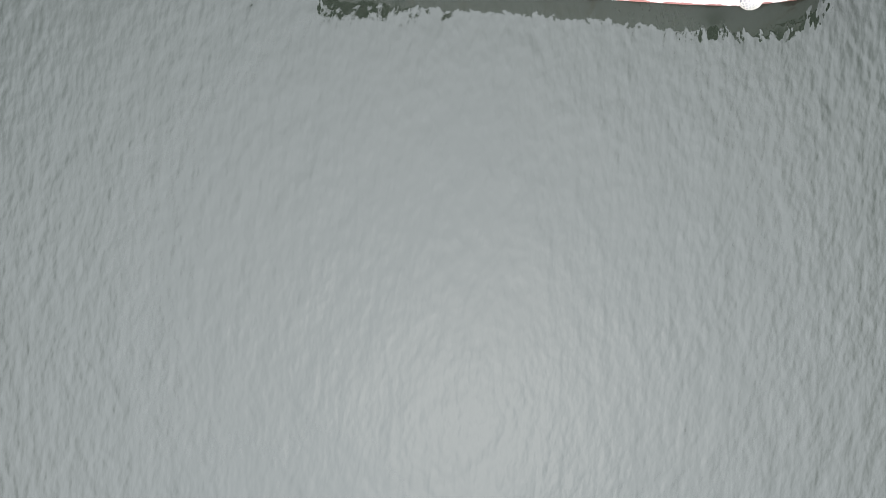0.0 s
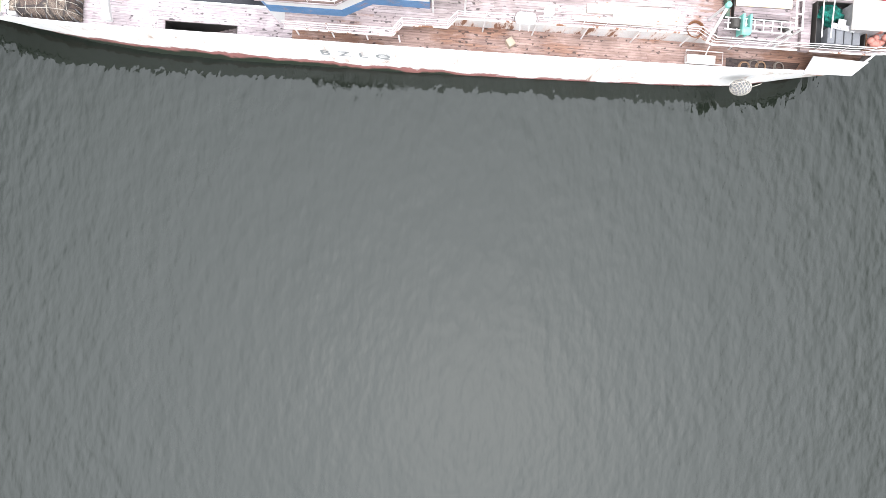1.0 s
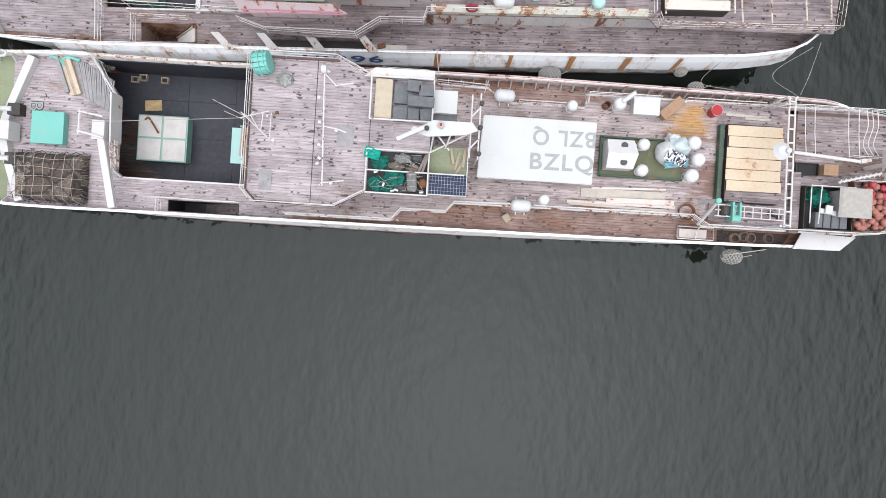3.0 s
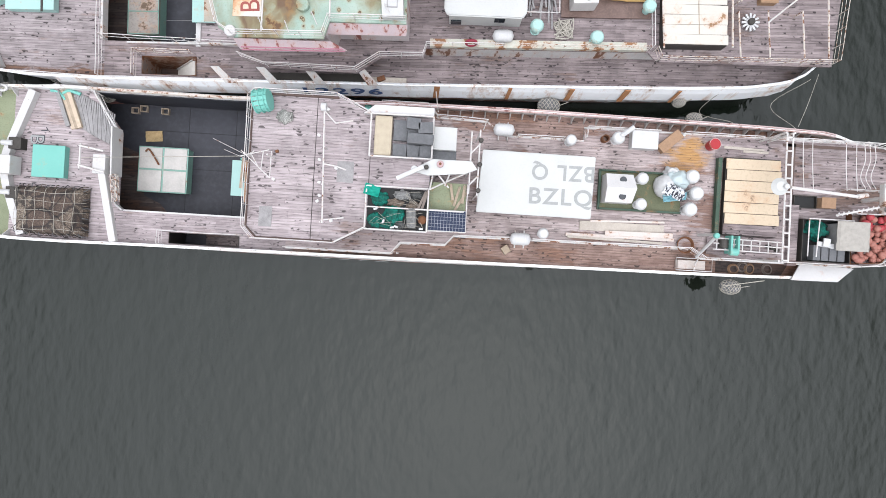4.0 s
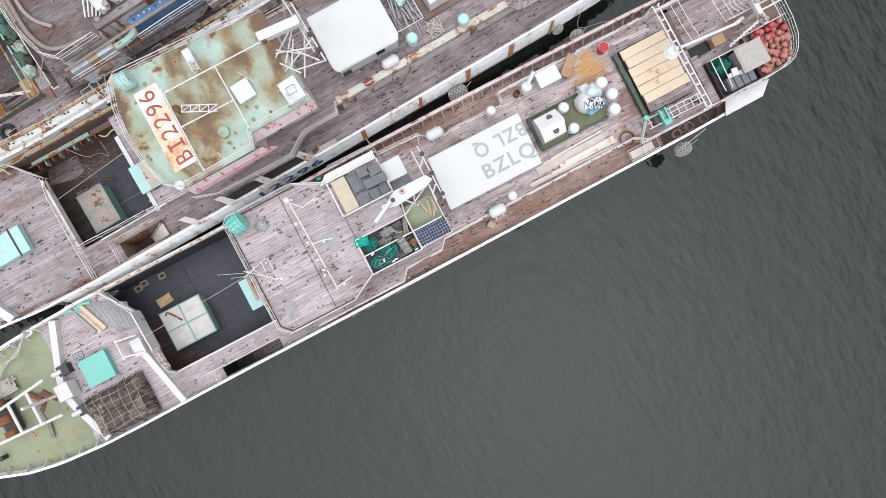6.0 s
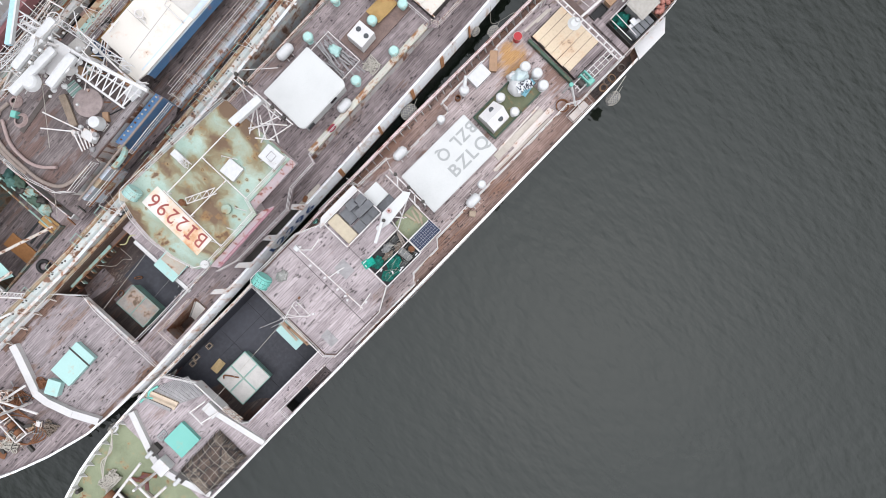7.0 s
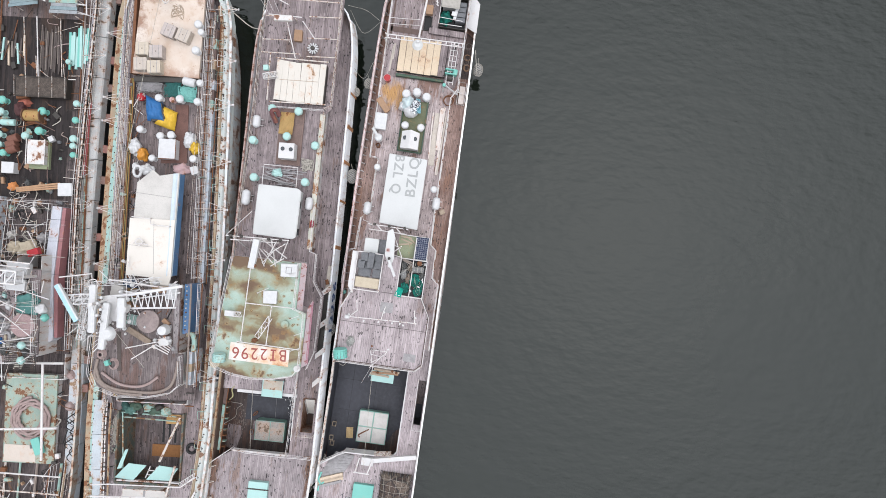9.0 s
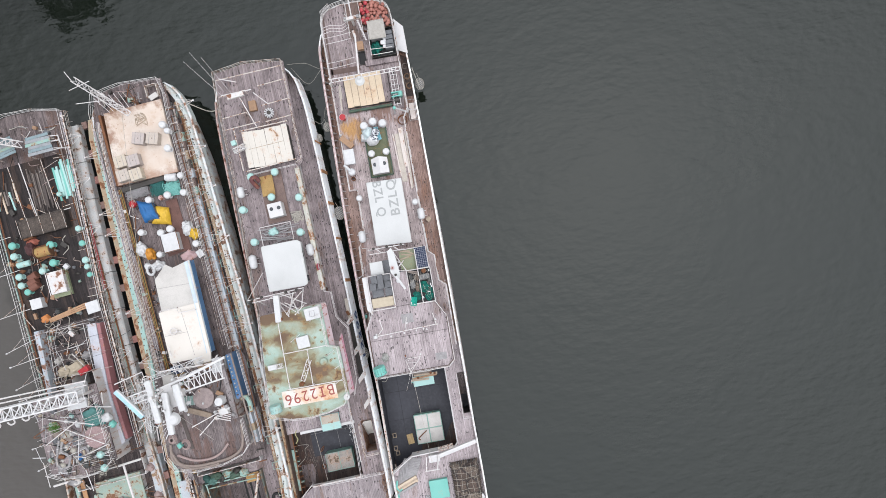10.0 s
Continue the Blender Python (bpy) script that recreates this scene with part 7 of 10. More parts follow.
part("stained_cover", drape(3.6, 5.7, -0.1, 1.2, lambda u, v: POOP2 + 0.5 - 0.25 * u + 0.1 * noise.noise(Vector((u * 3, v * 3, 6))), 0.04, 12), ORANGE, ship, "ochre stained canvas cover")
part("dark_chute", tube(smooth_path([(5.2, 1.2, 5.8), (5.6, 1.4, 6.2), (5.4, 1.8, 6.3), (4.6, 1.5, 5.6)]), 0.22, 8), MAROON, ship)
part("table_frame", walls(rect(6.65, 10.3, -2.75, 1.85), POOP2, 5.85, 0.06), DARK_STEEL, ship)
for k in range(8):
    part("cover_board", box((8.45 + random.uniform(-0.07, 0.07), 1.6 - k * 0.575, 5.9 + 0.012 * (k % 2)), (3.72, 0.56, 0.05), random.uniform(-0.6, 0.6), 0.008), TABLE_BOARD, ship, "whitewashed board stained orange" if k == 0 else "")
part("board_batten", box((8.6, -0.3, 5.94), (0.04, 3.6, 0.03), 2, 0.005), TIMBER, ship)
part("board_frame", strands([[(6.4, 2.2, 6.0), (6.6, -3.0, 6.05)], [(10.5, 2.0, 6.0), (10.55, -2.9, 6.05)], [(6.5, 2.45, 6.0), (10.9, 2.55, 6.0)]], 0.06), RAIL_RUST, ship)
part("hauler", lattice((8.6, 2.9, 6.1), (8.9, 1.7, 6.2), 0.45, 4, 0.05), WHITE_RUST, ship)
part("hauler_head", box((9.4, 2.75, 6.2), (0.5, 0.5, 0.5), 10, 0.1), TEAL_PALE, ship)
bo = part("stern_boom", tubes([[(10.6, 0.2, 6.1), (13.8, 1.0, 7.6)], [(13.9, 2.6, 7.5), (13.9, -0.4, 7.5)], [(14.9, 0.9, 7.6), (15.6, 2.5, 7.4)], [(13.6, -0.5, 7.4), (12.6, -1.4, 6.0)]], 0.05, 8), RAIL, ship)
part("boom_head", box((13.6, 1.2, 7.6), (0.5, 1.7, 0.4), 4, 0.1), WHITE_RUST, bo)
part("whip_antenna", strands([[(14.0, 1.6, 7.6), (17.6, 3.4, 8.6)], [(14.2, 2.2, 7.6), (18.3, 4.4, 8.6)], [(14.0, 2.6, 7.6), (17.6, 5.2, 8.4)]], 0.012), RAIL, bo)
for k in range(12):
    a = 2 * math.pi * k / 12
    part("reel_spoke", box((11.9 + 0.28 * math.cos(a), -1.15 + 0.28 * math.sin(a), 5.35), (0.5, 0.12, 0.12), math.degrees(a), 0.02), PVC, ship)
part("reel_hub", drum((11.9, -1.15, POOP2), 0.2, 0.5), DARK_STEEL, ship)
# forecastle
bw = [(-33.1, 4.4), (-33.5, 3.3), (-34.6, 0.6), (-34.5, -0.6), (-33.9, -2.6), (-33.0, -4.5)]
bm = bmesh.new()
for (ax, ay), (bx, by) in zip(bw, bw[1:]):
    n = Vector((by - ay, ax - bx)).normalized()
    add_slab(bm, [(ax, ay), (bx, by), (bx - 0.55 * n.x, by - 0.55 * n.y), (ax - 0.55 * n.x, ay - 0.55 * n.y)], d2(ax) - 0.1, d2(ax) + 0.45)
part("breakwater", bm, WHITE, ship, "rust-streaked white breakwater")
wl = part("windlass", box((-37.1, 0.3, 4.62), (0.55, 1.9, 0.3), 10, 0.05), DARK_STEEL, ship)
for y in (-0.55, 0.15, 0.95):
    part("winch_drum", drum((-37.1 + 0.12 * y, y, 4.95), 0.28, 0.4, "y", seg=16), RUST, wl)
for y in (-0.85, 0.5, 1.25):
    part("winch_cheek", drum((-37.1 + 0.12 * y, y, 4.95), 0.4, 0.06, "y", seg=16, rim=0.01), RAIL_RUST, wl)
part("gear_frame", tubes([[(-36.6, -1.2, 5.3), (-36.2, 2.9, 5.4)], [(-37.7, -1.0, 5.2), (-37.3, 2.6, 5.3)], [(-36.6, -1.2, 5.3), (-37.7, -1.0, 5.2)], [(-36.3, 2.2, 5.4), (-37.4, 2.0, 5.3)], [(-36.5, 0.6, 5.4), (-37.6, 0.9, 5.3)], [(-36.6, -1.2, 4.5), (-36.6, -1.2, 5.3)], [(-36.2, 2.9, 4.5), (-36.2, 2.9, 5.4)], [(-37.7, -1.0, 4.6), (-37.7, -1.0, 5.2)]], 0.05), RAIL, ship)
part("windlass_frame", lattice((-35.3, 1.6, 5.3), (-36.6, 3.0, 5.6), 0.7, 4, 0.05), RAIL_RUST, ship)
part("foremast", tubes([[(-35.2, 0.4, 4.4), (-35.3, 0.4, 8.0)], [(-35.0, -0.8, 5.2), (-36.2, 2.4, 5.6)], [(-34.2, 1.4, 5.0), (-36.8, 2.0, 5.6)]], 0.09, 8), RAIL, ship)
part("cable", tubes([smooth_path([(-38 + 0.3 * k, 2.0 - 0.5 * k, 4.75), (-36.5, 0.5 + 0.6 * k, 4.7), (-36, -1.0 - 0.3 * k, 4.6), (-37.5, -1.6, 4.75), (-38.6, 0.2 + 0.2 * k, 4.8)]) for k in range(4)], 0.05), RUST, ship)

# loose things on that ship
hatch(S2 @ pose(-30.85, 0.0, d2(-31)), (2.9, 1.85, 0.55), TEAL_PALE, TEAL_PALE, label="pale turquoise hatch with a dark strap on the foredeck")
single("strap", box((0, 0, 0.02), (0.12, 2.1, 0.04), 0, 0.005), DARK_STEEL, S2 @ pose(-30.1, 0, d2(-31) + 0.55), "dark strap over the hatch lid", "strap")
crate(S2 @ pose(-33.1, -0.15, d2(-33), 0, 0, 25), (1.1, 1.0, 0.6), TEAL_PALE, "deck_locker", "small turquoise locker by the breakwater", "locker")
h2 = hatch(S2 @ pose(-25.3, 0.05, 1.0), (1.95, 2.9, 1.15), paint("dirty_hatch_paint", (0.29, 0.265, 0.24), 0.6, 0.9, 0.8, (0.14, 0.10, 0.07), 0.9), GREEN_GREY, label="rusty cargo hatch with a turquoise coaming on the sunken deck")
part("lid_edge", strands([[(-0.97, -1.44, 1.16), (0.97, -1.44, 1.16), (0.97, 1.44, 1.16), (-0.97, 1.44, 1.16), (-0.97, -1.44, 1.16)], [(-0.97, 0.0, 1.16), (0.97, 0.0, 1.16)]], 0.035, 5), GREEN_GREY, h2, "worn turquoise edging")
tb = thing("work_table", S2 @ pose(-20.62, -0.25, d2(-20)), "turquoise work table with a pink worn top", "table")
part("tabletop", box((0, 0, 0.5), (1.65, 2.0, 0.08), 0, 0.02), TEAL_PALE, tb)
part("worn_patch", slab(rect(-0.1, 0.8, -0.95, 0.9), 0.543, 0.55), paint("worn_brown_paint", (0.40, 0.36, 0.30), 0.6, 0.4), tb)
for x in (-0.7, 0.7):
    for y in (-0.9, 0.9):
        part("leg", box((x, y, 0.23), (0.08, 0.08, 0.46), 0, 0.01), TEAL, tb)
basket(S2 @ pose(-17.35, 3.35, TOP2 + 0.55, 0, 84, 0), TEAL_PALE, 0.55, 0.7)
raft(S2 @ pose(-2.65, 3.55, POOP2, 0, 0, 0), 1.5, 0.4), raft(S2 @ pose(-2.65, -2.35, POOP2, 0, 0, 0)), raft(S2 @ pose(4.5, 3.3, POOP2), 1.2)
for x, y in ((2.7, 3.4), (-0.73, 2.95), (-0.72, -1.8), (3.35, 0.3), (2.76, -2.4), (5.77, -0.55), (5.8, 1.9)):
    mushroom(S2 @ pose(x, y, POOP2), TEAL_PALE, 0.4, 1.05, "pale turquoise mushroom ventilator on the deck")
pen = thing("timber_pile", S2 @ pose(-0.4, 0.55, POOP2), "pile of grey battens in a white pipe pen", "timber")
for k in range(26):
    part("batten", box((random.uniform(-0.7, 0.7), random.uniform(-1.2, 1.2), 0.1 + 0.02 * k), (0.09, random.uniform(1.2, 2.4), 0.05), random.uniform(-16, 16), 0.005), GREY_PLATE, pen)
part("pen_rail", tubes([[(-0.95, 1.55, 0.9), (0.95, 1.55, 0.9), (0.95, -1.6, 0.9), (-0.95, -1.6, 0.9)]], 0.04), RAIL, pen)
single("teal_rag", lump((0, 0, 0), (0.35, 0.5, 0.2), 0.6, 3, 3), TEAL_PALE, S2 @ pose(-0.1, 0.9, POOP2 + 0.65), "crumpled turquoise cloth on the timber", "cloth")
single("mooring_rope", tubes([smooth_path([(random.uniform(-0.6, 0.6), random.uniform(-0.6, 0.6), 0.05 + 0.02 * k) for _ in range(5)]) for k in range(14)], 0.035, 5), ROPE, S2 @ pose(0.95, -1.7, POOP2), "heap of tangled grey rope on the deck", "rope")
crate(S2 @ pose(12.9, 0.3, POOP2), (1.0, 0.7, 0.5), BROWN, "brown_box", "brown cardboard box at the stern", "box")
for x in (-4.5,):
    lb = thing("lifebuoy", S2 @ pose(x, -2.85, POOP2 + 0.75, 80, 0, 0), "faded red lifebuoy hung on the rail", "lifebuoy")
    part("ring", tube([(0.3 * math.cos(2 * math.pi * q / 20), 0.3 * math.sin(2 * math.pi * q / 20), 0) for q in range(20)], 0.08, 8, True), plain("deep_red_lifebuoy", (0.24, 0.03, 0.05), 0.6), lb)
    part("band", tube([(0.24, 0.05, 0.05), (0.36, 0.05, 0.05)], 0.05), PVC, lb)
bm = bmesh.new()
rr = random.Random(9)
for k in range(90):
    u, v = rr.gauss(0, 0.75), rr.gauss(0, 0.28)
    add_slab(bm, [(u, v), (u + rr.uniform(0.05, 0.28), v + rr.uniform(-0.05, 0.05)), (u + rr.uniform(0.05, 0.2), v + rr.uniform(0.04, 0.16))], 0.0, 0.012)
single("flaked_paint", bm, PVC, S2 @ pose(-22.6, -1.75, 1.06, 0, 0, 8), "scatter of white paint flakes on the black matting", "paint flakes", kind="stuff")
bm = bmesh.new()
for k in range(120):
    u, v = rr.gauss(0, 0.9), rr.gauss(0, 0.35)
    add_slab(bm, [(u, v), (u + rr.uniform(0.05, 0.3), v + rr.uniform(-0.02, 0.02)), (u + rr.uniform(0.05, 0.2), v + rr.uniform(0.02, 0.06))], 0.0, 0.012)
single("flaked_paint", bm, TIMBER_DARK, S2 @ pose(-25.3, 3.4, 1.01, 0, 0, -6), "worn brown splinters on the wet planking", "paint flakes", kind="stuff")
fender(S2 @ pose(9.0, -5.15, 2.3), 0.4, 0.9), fender(S2 @ pose(-27.4, -5.4, 2.2), 0.5, 0.7), fender(S2 @ pose(-33.5, -5.2, 2.6), 0.55, 0.8)
for a, b, c in (((16.9, -2.9, 4.2), (17.3, -4.4, 2.6), (16.0, -6.1, 4.0)), ((16.5, -3.2, 4.1), (15.2, -4.4, 2.2), (15.9, -6.2, 3.9)), ((11.5, -4.0, 4.0), (10.9, -5.0, 1.6), (12.0, -6.1, 3.9))):
    single("mooring_line", tube(smooth_path([a, b, c], 10), 0.02, 6), ROPE, Matrix.Translation((0, 10.9, 0)), "slack pale mooring line between the ships", "rope", "mooring lines")

for c, r, n, sd, mat, lab in (((-35.75, 1.4), 0.75, 16, 5, RUST, "heap of rusty chain and wire by the breakwater"), ((-38.3, -0.6), 0.7, 14, 6, ROPE, "heap of tangled mooring rope on the forecastle"), ((-35.6, -1.9), 0.55, 12, 7, NET_BROWN, "crumpled brown netting by the breakwater"), ((-33.6, 0.9), 0.42, 9, 8, RUST, "rusty wire heaped beside the turquoise locker")):
    rr = random.Random(sd)
    single("mooring_rope", tubes([smooth_path([(rr.uniform(-r, r), rr.uniform(-r, r), 0.06 + 0.02 * k) for _ in range(6)]) for k in range(n)], 0.04, 5), mat, S2 @ pose(*c, d2(c[0])), lab, "rope")
for k in range(9):
    rr = random.Random(40 + k)
    single("scrap_plate", box((0, 0, 0.04), (rr.uniform(0.3, 0.7), rr.uniform(0.2, 0.5), 0.06), 0, 0.012), (RUST, WHITE_RUST, DARK_STEEL)[k % 3], S2 @ pose(rr.uniform(-39.5, -35.2), rr.uniform(-1.8, 1.8), 4.75 + 0.04 * k / 9, rr.uniform(-8, 8), rr.uniform(-8, 8), rr.uniform(0, 180)), "rusty scrap of plate among the forecastle gear", "scrap metal", "scrap on the forecastle")

for k, (x, y) in enumerate(((-25.9, 2.1), (-24.0, 1.9))):
    single("rope_loop", tube(smooth_path([(0.25 * math.cos(1.1 * q + k), 0.22 * math.sin(1.1 * q), 0.05 + 0.01 * q) for q in range(12)]), 0.035, 5), RUST, S2 @ pose(x, y, 1.03), "rust-brown rope loop on the sunken deck", "rope", "rope loops")


# ---- the squid ship with the blue-sided deckhouse ----
S3 = pose(0, 22.6, 0, 0, 0, 5.6)
H3 = [(-49, 0.2, 7.2, 0.1), (-46, 2.0, 6.9, 0.5), (-43, 3.5, 6.5, 1.2), (-40, 4.4, 6.1, 2.2), (-35.5, 5.0, 5.7, 3.4), (-31, 5.35, 5.3, 4.1), (-26, 5.65, 5.0, 4.7), (-18, 5.7, 4.6, 5.2), (-8, 5.65, 4.3, 5.3), (2, 5.5, 4.2, 5.2), (9, 5.35, 4.2, 4.9), (13, 5.2, 4.25, 4.3), (15, 4.8, 4.3, 3.6), (16.5, 4.0, 4.4, 2.6), (17.3, 2.6, 4.4, 1.4), (17.6, 0.1, 4.4, 0.05)]
D3 = [(-48, 6.0), (-42, 5.4), (-34, 4.7), (-27, 4.1), (-18, 3.6), (-8, 3.4), (18, 3.4)]
POOP3, TOP3 = 5.0, 7.9


def d3(x):
    return lerp(D3, x, 1)


def in3(x):
    return max(0.05, lerp(H3, x, 1) - 0.12)


def outrigger(parent, x, y, z, side, reach=2.1, spread=1.2):
    """A white triangular squid-jig arm that points outboard."""
    tip = (x, y + side * reach, z + 0.25)
    o = part("jig_arm", tube([(x, y - side * 1.2, z - 0.1), tip], 0.028), RAIL_RUST, parent)
    for s in (-0.5, 0.5):
        part("arm_stay", tube([(x + s * spread, y + side * 0.3, z), tip], 0.022), RAIL, o)
    part("arm_stay", tube([(x - spread / 2, y + side * 0.3, z), (x + spread / 2, y + side * 0.3, z)], 0.022), RAIL, o)
    part("arm_roller", drum(tip, 0.06, 0.22, "x"), PVC, o)
    return o


def gunwale_pipe(parent, rows, xs, side, mat, hoop_mat, off=0.35):
    """A fat pipe inside the rail with hoops and studs."""
    pts = [(x, side * (lerp(rows, x, 1) - off), lerp(rows, x, 2) + 0.1) for x in xs]
    g = part("gunwale_pipe", tube(pts, 0.17, 8), mat, parent)
    for k, (x, y, z) in enumerate(pts):
        if k % 2 == 0:
            part("hoop", tube([(x - 0.35, y - 0.25, z - 0.1), (x - 0.35, y - 0.25, z + 0.3), (x - 0.35, y + 0.3, z + 0.3), (x + 0.35, y + 0.3, z + 0.3), (x + 0.35, y - 0.25, z + 0.3), (x + 0.35, y - 0.25, z - 0.1)], 0.04), hoop_mat, g)
        part("stud", drum((x + 0.6, y + side * 0.3, z - 0.05), 0.06, 0.12, seg=8), DARK_STEEL, g)
        part("stud", drum((x - 0.5, y + side * 0.3, z - 0.05), 0.06, 0.12, seg=8), DARK_STEEL, g)
    return g


ship = thing("squid_ship", S3, "rust-streaked squid ship with turquoise pipe rails and jig arms", "ship", "moored ships")
hull = hull_shell(ship, H3, d3, HULL_BLUE, 0.2)
bm = bmesh.new()
deck_strip(bm, span(-48, -31.2, 1.0), lambda x: -in3(x), in3, d3)
part("deck", bm, DECK, ship)
for lo, hi in ((lambda x: -in3(x), lambda x: -2.8), (lambda x: 3.3, in3)):
    bm = bmesh.new()
    deck_strip(bm, span(-31.2, -24.6, 1.0), lo, hi, d3)
    part("deck", bm, DECK_DARK, ship)
bm = bmesh.new()
deck_strip(bm, span(-24.6, 17.3, 1.0), lambda x: -in3(x), in3, d3)
part("deck", bm, DECK_DARK, ship)
gunwale_pipe(ship, H3, span(-43, 14.5, 1.35), -1, OCHRE, TEAL_RUST, 0.88)
turtleback(hull, H3, span(-45, 16.6, 0.9), -1, TURTLE, 0.8, 1.0)
gunwale_pipe(ship, H3, span(-43, -30.5, 1.35), 1, TEAL_RUST, RAIL_RUST, 0.3)
part("side_pipe", tube([(x, lerp(H3, x, 1) - 0.8, d3(x) + 0.7) for x in span(-26, 13, 1.5)], 0.1, 8), OCHRE, ship)
part("inner_rail", strands([[(x, lerp(H3, x, 1) - 1.5, 5.3 + 0.25 * k) for x in span(-24, 14, 1.5)] for k in range(3)], 0.04), RAIL_RUST, ship)
part("hawse_hole", box((-27.45, -5.58, 4.2), (0.95, 0.16, 0.34), 0, 0.07, (-10, 0)), BLACK, hull)
lettering("B", pose(-20.9, -5.77, 3.95, 79, 0, 0), 0.75, 0.8, INK_DARK, hull, 0.02)
bm = bmesh.new()
deck_strip(bm, span(-34, 15.0, 1.0), lambda x: lerp(H3, x, 1) - 0.06, lambda x: lerp(H3, x, 1) + 0.42, lambda x: lerp(H3, x, 2) + 0.02, 0.3)
part("rubbing_strake", bm, OCHRE, hull, "tan rubbing strake stained with rust")
bm = bmesh.new()
deck_strip(bm, span(-30, 13.6, 1.0), lambda x: lerp(H3, x, 1) - 0.56, lambda x: lerp(H3, x, 1) - 0.1, lambda x: lerp(H3, x, 2) + 0.1, 0.2)
ww = part("teal_waterway", bm, TEAL_WORN, ship, "pale turquoise waterway plate set with studs")
for k in range(72):
    x = -29.4 + 0.6 * k
    part("stud", drum((x, lerp(H3, x, 1) - 0.2 - 0.14 * (k % 2), lerp(H3, x, 2) + 0.13), 0.055, 0.09, seg=7), DARK_STEEL if k % 3 else RUST, ww)
for k in range(4):
    bm = bmesh.new()
    deck_strip(bm, span(-36.2 + 3.2 * k, -33.04 + 3.2 * k, 0.79), lambda x: lerp(H3, x, 1) - 1.15, lambda x: lerp(H3, x, 1) - 0.3, lambda x: lerp(H3, x, 2) + 0.16, 0.1)
    part("turtleback_plate", bm, HULL_SKY, ship, "pale lavender-blue side plating with ochre stains" if k == 0 else "")
part("studded_rail", tube([(x, lerp(H3, x, 1) - 1.32, lerp(H3, x, 2) + 0.3) for x in span(-36, -23.4, 0.9)], 0.08, 6), RAIL_RUST, ship)
part("studded_rail", tube([(x, lerp(H3, x, 1) - 1.55, lerp(H3, x, 2) + 0.25) for x in span(-36, -23.4, 0.9)], 0.06, 6), RAIL, ship)
part("fore_pipe", tube([(x, lerp(H3, x, 1) - 1.85, lerp(H3, x, 2) + 0.1) for x in span(-36, -23.4, 0.9)], 0.09, 6), OCHRE, ship)
for k in range(30):
    x = -35.8 + 0.42 * k
    part("rail_clamp", box((x, lerp(H3, x, 1) - 1.43, lerp(H3, x, 2) + 0.26), (0.12, 0.42, 0.14), 12 * math.sin(5 * k), 0.02), (BROWN_EDGE, RAIL_RUST, RUST, DARK_STEEL)[k % 4], ship)
for k in range(3):
    single("rope_pile", tangle(12, 0.8, 0.3, 0.2, 0.035, 70 + k), ROPE, S3 @ pose(-25.6 - 1.5 * k - 2.2 * (k == 2), 3.55, d3(-27)), "pale mooring rope heaped beside the well", "rope", "rope heaps on the squid ship")
for k in range(11):
    x0 = -23.6 + 3.45 * k
    part("side_plate", slab([(x0, 3.72), (x0 + 3.4, 3.72), (x0 + 3.4, 4.2), (x0, 4.2)], 5.0 + 0.01 * (k % 3), 5.08 + 0.01 * (k % 3)), SIDE_MAUVE, ship, "mauve-grey weathered boards along the ship's side" if k == 0 else "")
part("lilac_duct", tube([(x, 4.52 + 0.05 * noise.noise(Vector((x * 0.4, 2, 0))), 4.95) for x in span(-24, 13.5, 0.9)], 0.15, 8), plain("lilac_grey_duct_cover", (0.27, 0.25, 0.265), 0.8, 0, 0.4, 2), ship, "lilac-grey cloth-covered duct")
for k, (y, mat) in enumerate(((3.64, OCHRE), (3.55, RUST), (3.46, CABLE), (3.38, DARK_STEEL), (3.29, CABLE), (3.2, RUST), (3.1, BLACK))):
    part("deck_cable", tube([(x, y + 0.06 * noise.noise(Vector((x * 0.6, k, 4))), 5.1 + 0.03 * k) for x in span(-23, 7, 0.8)], 0.04, 5), mat, ship)
part("casing", walls(rect(-23.5, 14.9, -3.3, 3.4), 3.4, POOP3 - 0.1, 0.1), WHITE_RUST, ship)
poop = [(-23.0, -4.0), (-12.6, -4.5), (-11.0, -3.7), (15.0, -3.7), (17.1, -3.4), (17.5, 0.5), (17.0, 3.6), (15.0, 4.2), (-23.0, 4.4)]
part("boat_deck", slab(poop, POOP3 - 0.12, POOP3), DECK_MID, ship)
# long side trunk: white and blue panels with rails above
for k in range(25):
    x = -11.4 + 0.96 * k
    part("side_panel", box((x, -3.95, 4.5 + 0.02 * (k % 3)), (0.955, 0.5, 1.15), 0, 0.05), BLUE_RUST if k < 17 else (BROWN_EDGE, BLUE_RUST, RACK_TIMBER, OCHRE, BROWN_EDGE, TEAL_RUST)[k % 6], ship, "pale blue painted side panel with rust" if k == 0 else "")
for k, (y, z, r_, mat) in enumerate(((-3.72, 5.22, 0.07, HOSE), (-3.58, 5.2, 0.05, RUST), (-3.86, 5.2, 0.04, GREY_PLATE), (-3.35, 5.18, 0.06, HOSE), (-4.32, 4.6, 0.06, RUST), (-4.6, 3.9, 0.07, RUST))):
    part("conduit", tube([(x, y + 0.04 * noise.noise(Vector((x * 0.7, k, 0))), z + 0.04 * noise.noise(Vector((x * 0.5, 3, k)))) for x in span(-12, 13, 1.0)], r_, 6), mat, ship)
